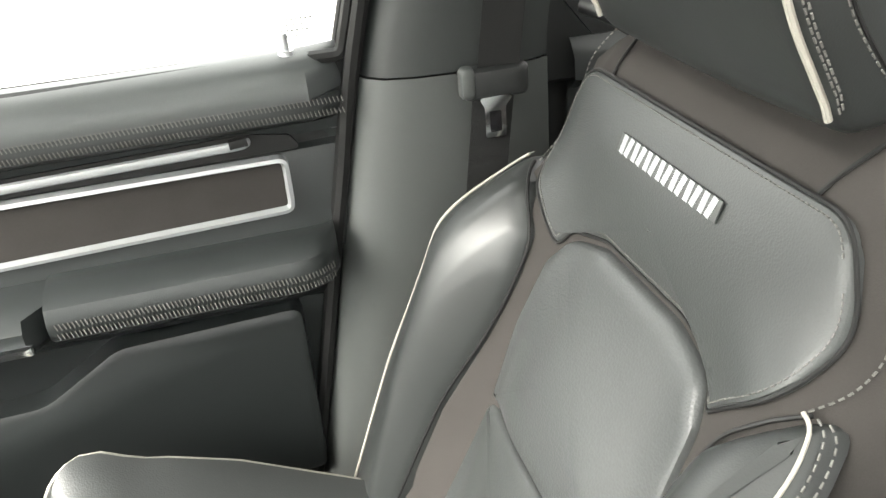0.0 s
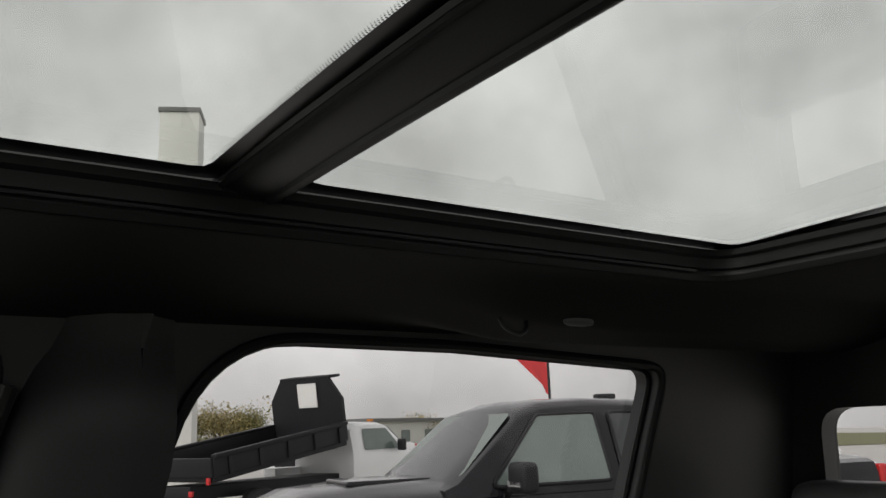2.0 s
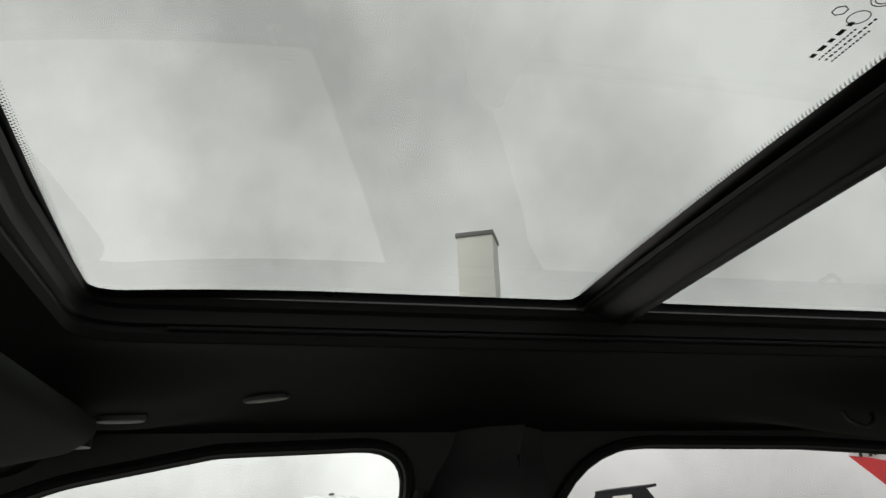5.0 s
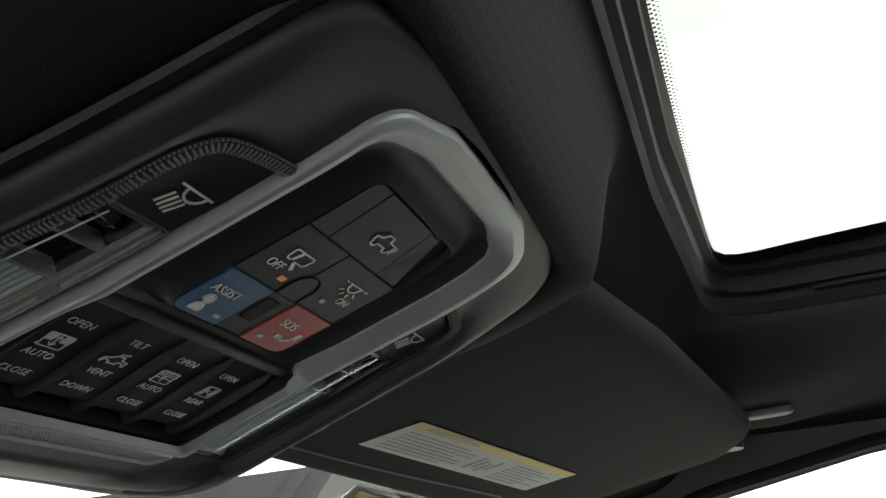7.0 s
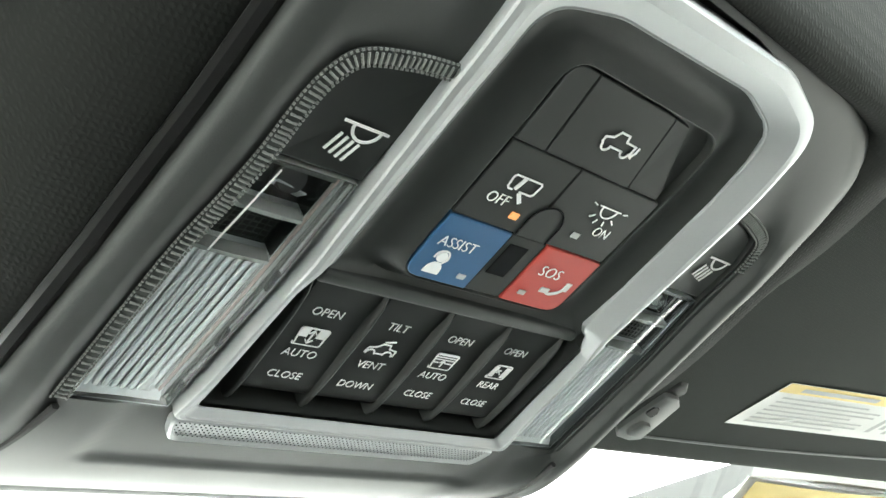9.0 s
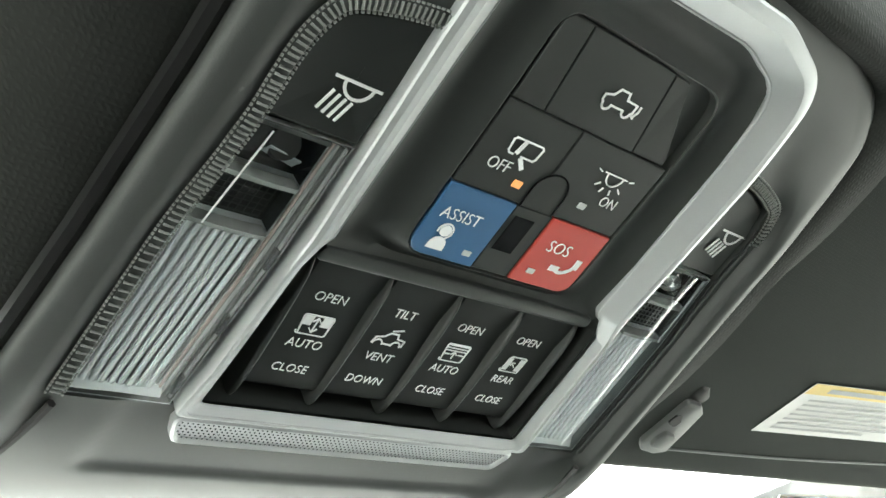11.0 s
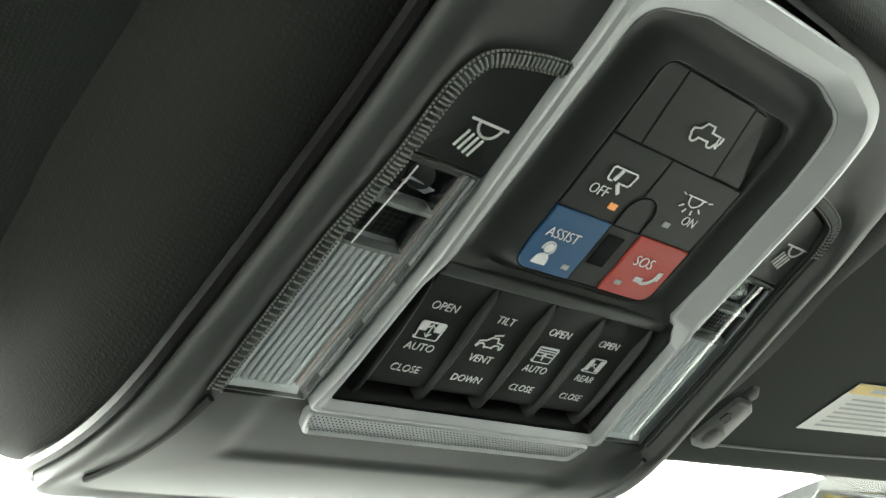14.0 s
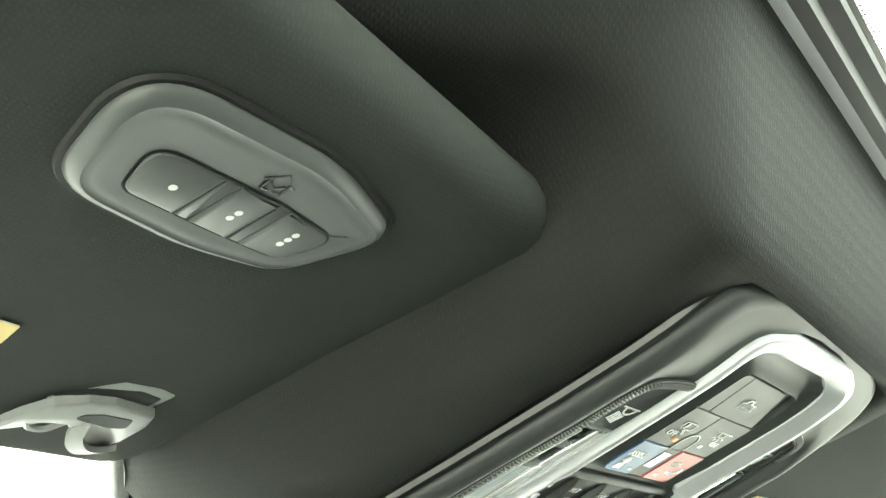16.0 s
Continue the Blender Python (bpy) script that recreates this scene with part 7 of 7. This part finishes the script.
# white pickup raised on a steel display stand, tail towards us
sx, sy = 26.6, -2.5
stand_z = 1.30
pickup(pose(sx + 3.8, sy - 0.1, gz(sx, sy) + stand_z, 0, 0, -75) @ Matrix.Diagonal((1.12, 1.12, 1.16, 1)), "whitepaint", "white crew-cab pickup raised on a steel display stand", "chrome")
stand = thing("display_stand", "dark steel legged display stand under a pickup", "stand", pose(sx + 3.6, sy + 0.3, gz(sx, sy), 0, 0, -75))
for lane in (-0.85, 0.85):
    b = new_box(lane, -1.9, stand_z - 0.06, 0.50, 5.2, 0.10, 0.01)
    part("deck", b, "chassis", stand)
    for yy in (0.5, -1.1, -2.7, -4.3):
        for dx in (-0.2, 0.2):
            b = cyl(bmesh.new(), (lane + dx * 1.6, yy, 0.0), (lane + dx, yy, stand_z - 0.1), 0.035)
            part("leg", b, "chassis", stand)
    for yy in (-0.3, -1.9, -3.5):
        b = new_box(lane, yy, 0.45, 0.06, 1.5, 0.06)
        part("brace", b, "chassis", stand)
b = bmesh.new()
for k in range(3):
    box(b, -1.55, -4.0, 0.25 + 0.25 * k, 0.5, 0.10, 0.04)
for dx in (-0.25, 0.25):
    cyl(b, (-1.55 + dx, -4.1, 0.0), (-1.55 + dx, -3.9, 1.0), 0.03)
part("steps", b, "chassis", stand, "dark steel steps")

# flatbed truck
fx, fy = 26.9, -0.8
fb = thing("flatbed_truck", "white flatbed truck with twin rear wheels", "truck", pose(fx, fy, gz(fx, fy)))
part("bed", new_box(0, 2.0, 1.42, 2.3, 5.4, 0.20, 0.02), "whitepaint", fb, "pale flat bed")
part("chassis", new_box(0, 2.6, 0.85, 0.9, 6.2, 0.30, 0.03), "chassis", fb)
part("skirt", new_box(-1.05, 0.6, 1.12, 0.1, 2.6, 0.42, 0.02), "chassis", fb)
part("mud_flap", new_box(-0.85, -0.72, 0.80, 0.5, 0.03, 0.7), "chassis", fb)
part("cab", new_box(0, 5.6, 1.55, 2.0, 1.7, 1.5, 0.18, seg=4), "whitepaint", fb)
part("cab_window", new_box(-1.005, 5.6, 1.9, 0.03, 1.1, 0.5, 0.04), "carglass", fb)
part("side_box", new_box(-1.0, 2.6, 0.95, 0.3, 0.9, 0.5, 0.02), "whitepaint", fb)
for yy in (0.0, 4.9):
    for sg in (-1, 1):
        wheel(fb, sg * 0.92, yy, 0.46, 0.46, 0.30, sg, "chrome")
# dump-body truck
dx0, dy0 = 17.0, -7.73
dt = thing("dump_truck", "white truck with a tilted black steel dump body", "truck", pose(dx0, dy0, gz(dx0, dy0), 0, 0, -160))
tm = Matrix.Translation((0, -2.9, 1.05)) @ Matrix.Rotation(radians(8.5), 4, "X")
for nm, a in (("bed_floor", (0, 1.75, 0.0, 2.1, 3.6, 0.10)), ("bed_side", (-1.05, 1.75, 0.22, 0.08, 3.6, 0.34)), ("bed_side", (1.05, 1.75, 0.22, 0.08, 3.6, 0.34)), ("tailgate", (0, -0.06, 0.22, 2.1, 0.08, 0.34)), ("side_rail", (-1.08, 1.75, 0.42, 0.14, 3.6, 0.07)), ("side_rail", (1.08, 1.75, 0.42, 0.14, 3.6, 0.07)), ("cab_shield", (0, 3.72, 1.42, 1.5, 0.36, 0.06))):
    part(nm, new_box(*a, 0.02, m=tm), "chassis", dt, "black painted steel")
for k in range(5):
    for sg in (-1, 1):
        part("side_rib", new_box(sg * 1.10, 0.3 + 0.75 * k, 0.20, 0.05, 0.08, 0.32, 0.01, m=tm), "chassis", dt)
b = bmesh.new()
head_o = [(-1.05, 0.05), (1.05, 0.05), (1.05, 0.95), (0.72, 1.40), (-0.72, 1.40), (-1.05, 0.95)]
loft(b, [[tm @ Vector((x, 3.52, z)) for x, z in head_o], [tm @ Vector((x, 3.60, z)) for x, z in head_o]], cap=True, cap0=True)
part("headboard", b, "chassis", dt, "black steel headboard with cut corners")
part("price_sheet", new_box(0.1, 3.49, 1.05, 0.55, 0.02, 0.52, 0.0, m=tm), "paper", dt, "white sheet with torn edges")
part("frame", new_box(0, 0.0, 0.80, 0.9, 6.0, 0.25, 0.02), "chassis", dt)
b = bmesh.new()
secs = []
for y, hw, top in ((1.02, 0.88, 1.88), (1.16, 0.95, 1.98), (1.95, 0.95, 2.00), (2.25, 0.95, 1.94), (2.86, 0.97, 1.44), (3.00, 0.97, 1.38), (3.80, 0.94, 1.29), (4.02, 0.86, 1.12)):
    half = [(hw * 0.96, 0.62), (hw, 0.80), (hw, 1.12), (hw * 0.985, min(top - 0.08, 1.36)), (hw * (0.86 if top > 1.5 else 0.95), top - 0.05), (hw * 0.74, top), (0, top + 0.03)]
    secs.append([(x, y, z) for x, z in half] + [(-x, y, z) for x, z in reversed(half[:-1])])
loft(b, secs, cap=True, cap0=True)
cab = part("cab", b, "whitepaint", dt, "white truck cab")
for sg in (-1, 1):
    o = rounded([(1.30, 1.40), (2.62, 1.40), (2.16, 1.86), (1.32, 1.86)], 0.05, 4)
    part("side_window", loft(bmesh.new(), [[(sg * (0.965 - 0.22 * (z - 1.36)), y, z) for y, z in o]], cap=True), "carglass", cab, smooth=False)
    part("door_mirror", new_box(sg * 1.12, 2.42, 1.48, 0.20, 0.12, 0.26, 0.04, seg=3), "chassis", cab)
    part("marker_lamp", new_box(sg * 0.55, 1.98, 2.045, 0.12, 0.10, 0.05, 0.01), "amber", cab, "amber roof marker lamp")
o = rounded([(-0.80, 2.30), (0.80, 2.30), (0.88, 2.80), (-0.88, 2.80)], 0.05, 4)
part("windscreen", loft(bmesh.new(), [[(x, y, 1.945 - (y - 2.25) * 0.82 + 0.02 - 0.04 * x * x) for x, y in o]], cap=True), "carglass", cab, smooth=False)
for yy in (-1.7, 3.2):
    for sg in (-1, 1):
        wheel(dt, sg * 0.86, yy, 0.42, 0.42, 0.30, sg, "chrome")
for sg in (-1, 1):
    part("tail_lamp", new_box(sg * 0.55, -3.05, 0.80, 0.10, 0.05, 0.10, 0.01), "redlens", dt, "red tail lamp")
    part("tail_lamp", new_box(sg * 0.95, -3.0, 1.02, 0.08, 0.05, 0.12, 0.01), "redlens", dt, "red tail lamp")
part("marker_lamp", new_box(-1.1, -2.9, 1.12, 0.04, 0.10, 0.06), "amber", dt, "amber marker lamp")
part("bumper", new_box(0, -3.02, 0.62, 1.7, 0.10, 0.16, 0.01), "chassis", dt)
part("toolbox", new_box(-0.85, 0.6, 0.85, 0.35, 0.8, 0.45, 0.02), "whitepaint", dt)
# far white pickup, and one behind the back window
pickup(pose(27.0, -13.0, gz(27, -13), 0, 0, 20), "whitepaint", "white pickup parked far off in the yard", "chrome")
pickup(pose(9.5, -15.0, gz(9.5, -15), 0, 0, 175), "whitepaint", "white pickup parked behind the cab", "chrome")
# feather flag
px, py = 20.0, -17.9
flag = thing("feather_flag", "red and white feather flag on a black pole", "flag", pose(px, py, gz(px, py)))
part("pole", cyl(bmesh.new(), (0, 0, 0), (0, 0, 6.0), 0.05, 0.035), "chassis", flag, "black pole")


def cloth(z0, z1, w0, w1, name, mat, lab):
    b = bmesh.new()
    sheet(b, lambda t, s: (0.10 * math.sin(5 * s + 2 * t) * s, 0.06 + (w0 + (w1 - w0) * t) * s, z0 + (z1 - z0) * t + 0.18 * s), lin(0, 1, 12), lin(0, 1, 12), 0.006)
    return part(name, b, mat, flag, lab)


cloth(2.9, 3.95, 0.15, 1.35, "red_cloth", "flagred", "red lower cloth")
cloth(3.95, 4.90, 1.45, 1.35, "white_cloth", "flagwhite", "white middle cloth with a dark scrawl")
cloth(4.90, 5.9, 1.35, 0.5, "red_cloth", "flagred", "red upper cloth")
b = bmesh.new()
for k in range(6):
    box(b, -0.05 + 0.02 * math.sin(k), 0.25 + 0.17 * k, 4.25 + 0.05 * math.sin(2 * k), 0.02, 0.10, 0.30 if k % 2 else 0.18)
part("printed_bars", b, "chassis", flag, "dark print bars", smooth=False)
# tall pale pylon
tx, ty = 23.5, -7.3
py_ob = thing("pylon", "tall pale metal-clad pylon with a dark coping", "pylon", pose(tx, ty, gz(tx, ty), 0, 0, -27))
part("cladding", new_box(0, 0, 5.45, 1.10, 1.10, 10.9, 0.01), "cladding", py_ob, "pale metal cladding")
part("coping", new_box(0, 0, 10.96, 1.18, 1.18, 0.14, 0.01), "capmetal", py_ob, "dark grey coping")
# low building and vehicles far off
lb = thing("low_building", "low grey building beyond the yard", "building", pose(60, -36, gz(60, -36), 0, 0, 30))
part("wall", new_box(0, 0, 1.3, 6, 16, 2.6), "cladding", lb)
part("roof", new_box(0, 0, 2.7, 6.6, 16.6, 0.25), "capmetal", lb)
for k in range(4):
    part("window", new_box(-3.01, -6 + 4 * k, 1.5, 0.05, 1.4, 0.9), "carglass", lb)


def tree(x, y, h, seed, mat, group="yard trees", bare=False):
    rnd = random.Random(seed)
    t = thing("tree", "bare-branched autumn tree in the yard" if bare else "autumn tree with thinning yellow-green leaves", "tree", pose(x, y, gz(x, y)), group)
    b = bmesh.new()
    tips = []

    def limb(p, d, length, r, depth):
        q = p + d * length
        cyl(b, p, q, r, r * 0.62, 6)
        if depth == 0:
            tips.append(q)
            return
        for _ in range(3 if depth > 1 else 4):
            e = (d + Vector((rnd.uniform(-0.8, 0.8), rnd.uniform(-0.8, 0.8), rnd.uniform(-0.15, 0.6)))).normalized()
            limb(p + d * length * rnd.uniform(0.6, 1.0), e, length * rnd.uniform(0.55, 0.8), r * 0.55, depth - 1)
    limb(Vector((0, 0, 0)), Vector((0, 0, 1)), h * 0.22, h * (0.030 if bare else 0.024), 3)
    part("trunk", b, "bark", t, "grey trunk and limbs")
    verts, faces = [], []
    per = 5 if bare else 130
    for tip in tips:
        for _ in range(per):
            c = tip + Vector((rnd.gauss(0, 0.10), rnd.gauss(0, 0.10), rnd.gauss(0, 0.075))) * h * (0.3 if bare else 1.0)
            s = h * rnd.uniform(0.006, 0.014)
            a = Vector((rnd.gauss(0, 1), rnd.gauss(0, 1), rnd.gauss(0, 1))).normalized() * s
            e = Vector((rnd.gauss(0, 1), rnd.gauss(0, 1), rnd.gauss(0, 1))).normalized() * s
            i = len(verts)
            verts += [tuple(c - a), tuple(c + e), tuple(c + a), tuple(c - e)]
            faces.append((i, i + 1, i + 2, i + 3))
    me = bpy.data.meshes.new("crown")
    me.from_pydata(verts, [], faces)
    me.materials.append(M[mat])
    ob = new("crown", me)
    ob.parent = t
    return tagged(ob, "loose crown of small leaves", kind="stuff")


for i, (x, y, h, mat) in enumerate(((60, 0.3, 6.2, "leafdry"), (60, -2.8, 4.9, "leaf"), (62, -4.6, 4.4, "leafdry"), (60, -11.8, 7.4, "leaf"), (60, -19.8, 5.6, "leaf"), (60, -22.3, 6.6, "leafdry"), (61, -24.8, 6.2, "leaf"), (60, -39.4, 5.8, "leafdry"), (66, 8, 6.0, "leaf"), (80, -62, 4.5, "leafdry"))):
    tree(x, y, h, 11 + i, mat)
tree(34, -15.8, 8.2, 77, "leafdry", bare=True)
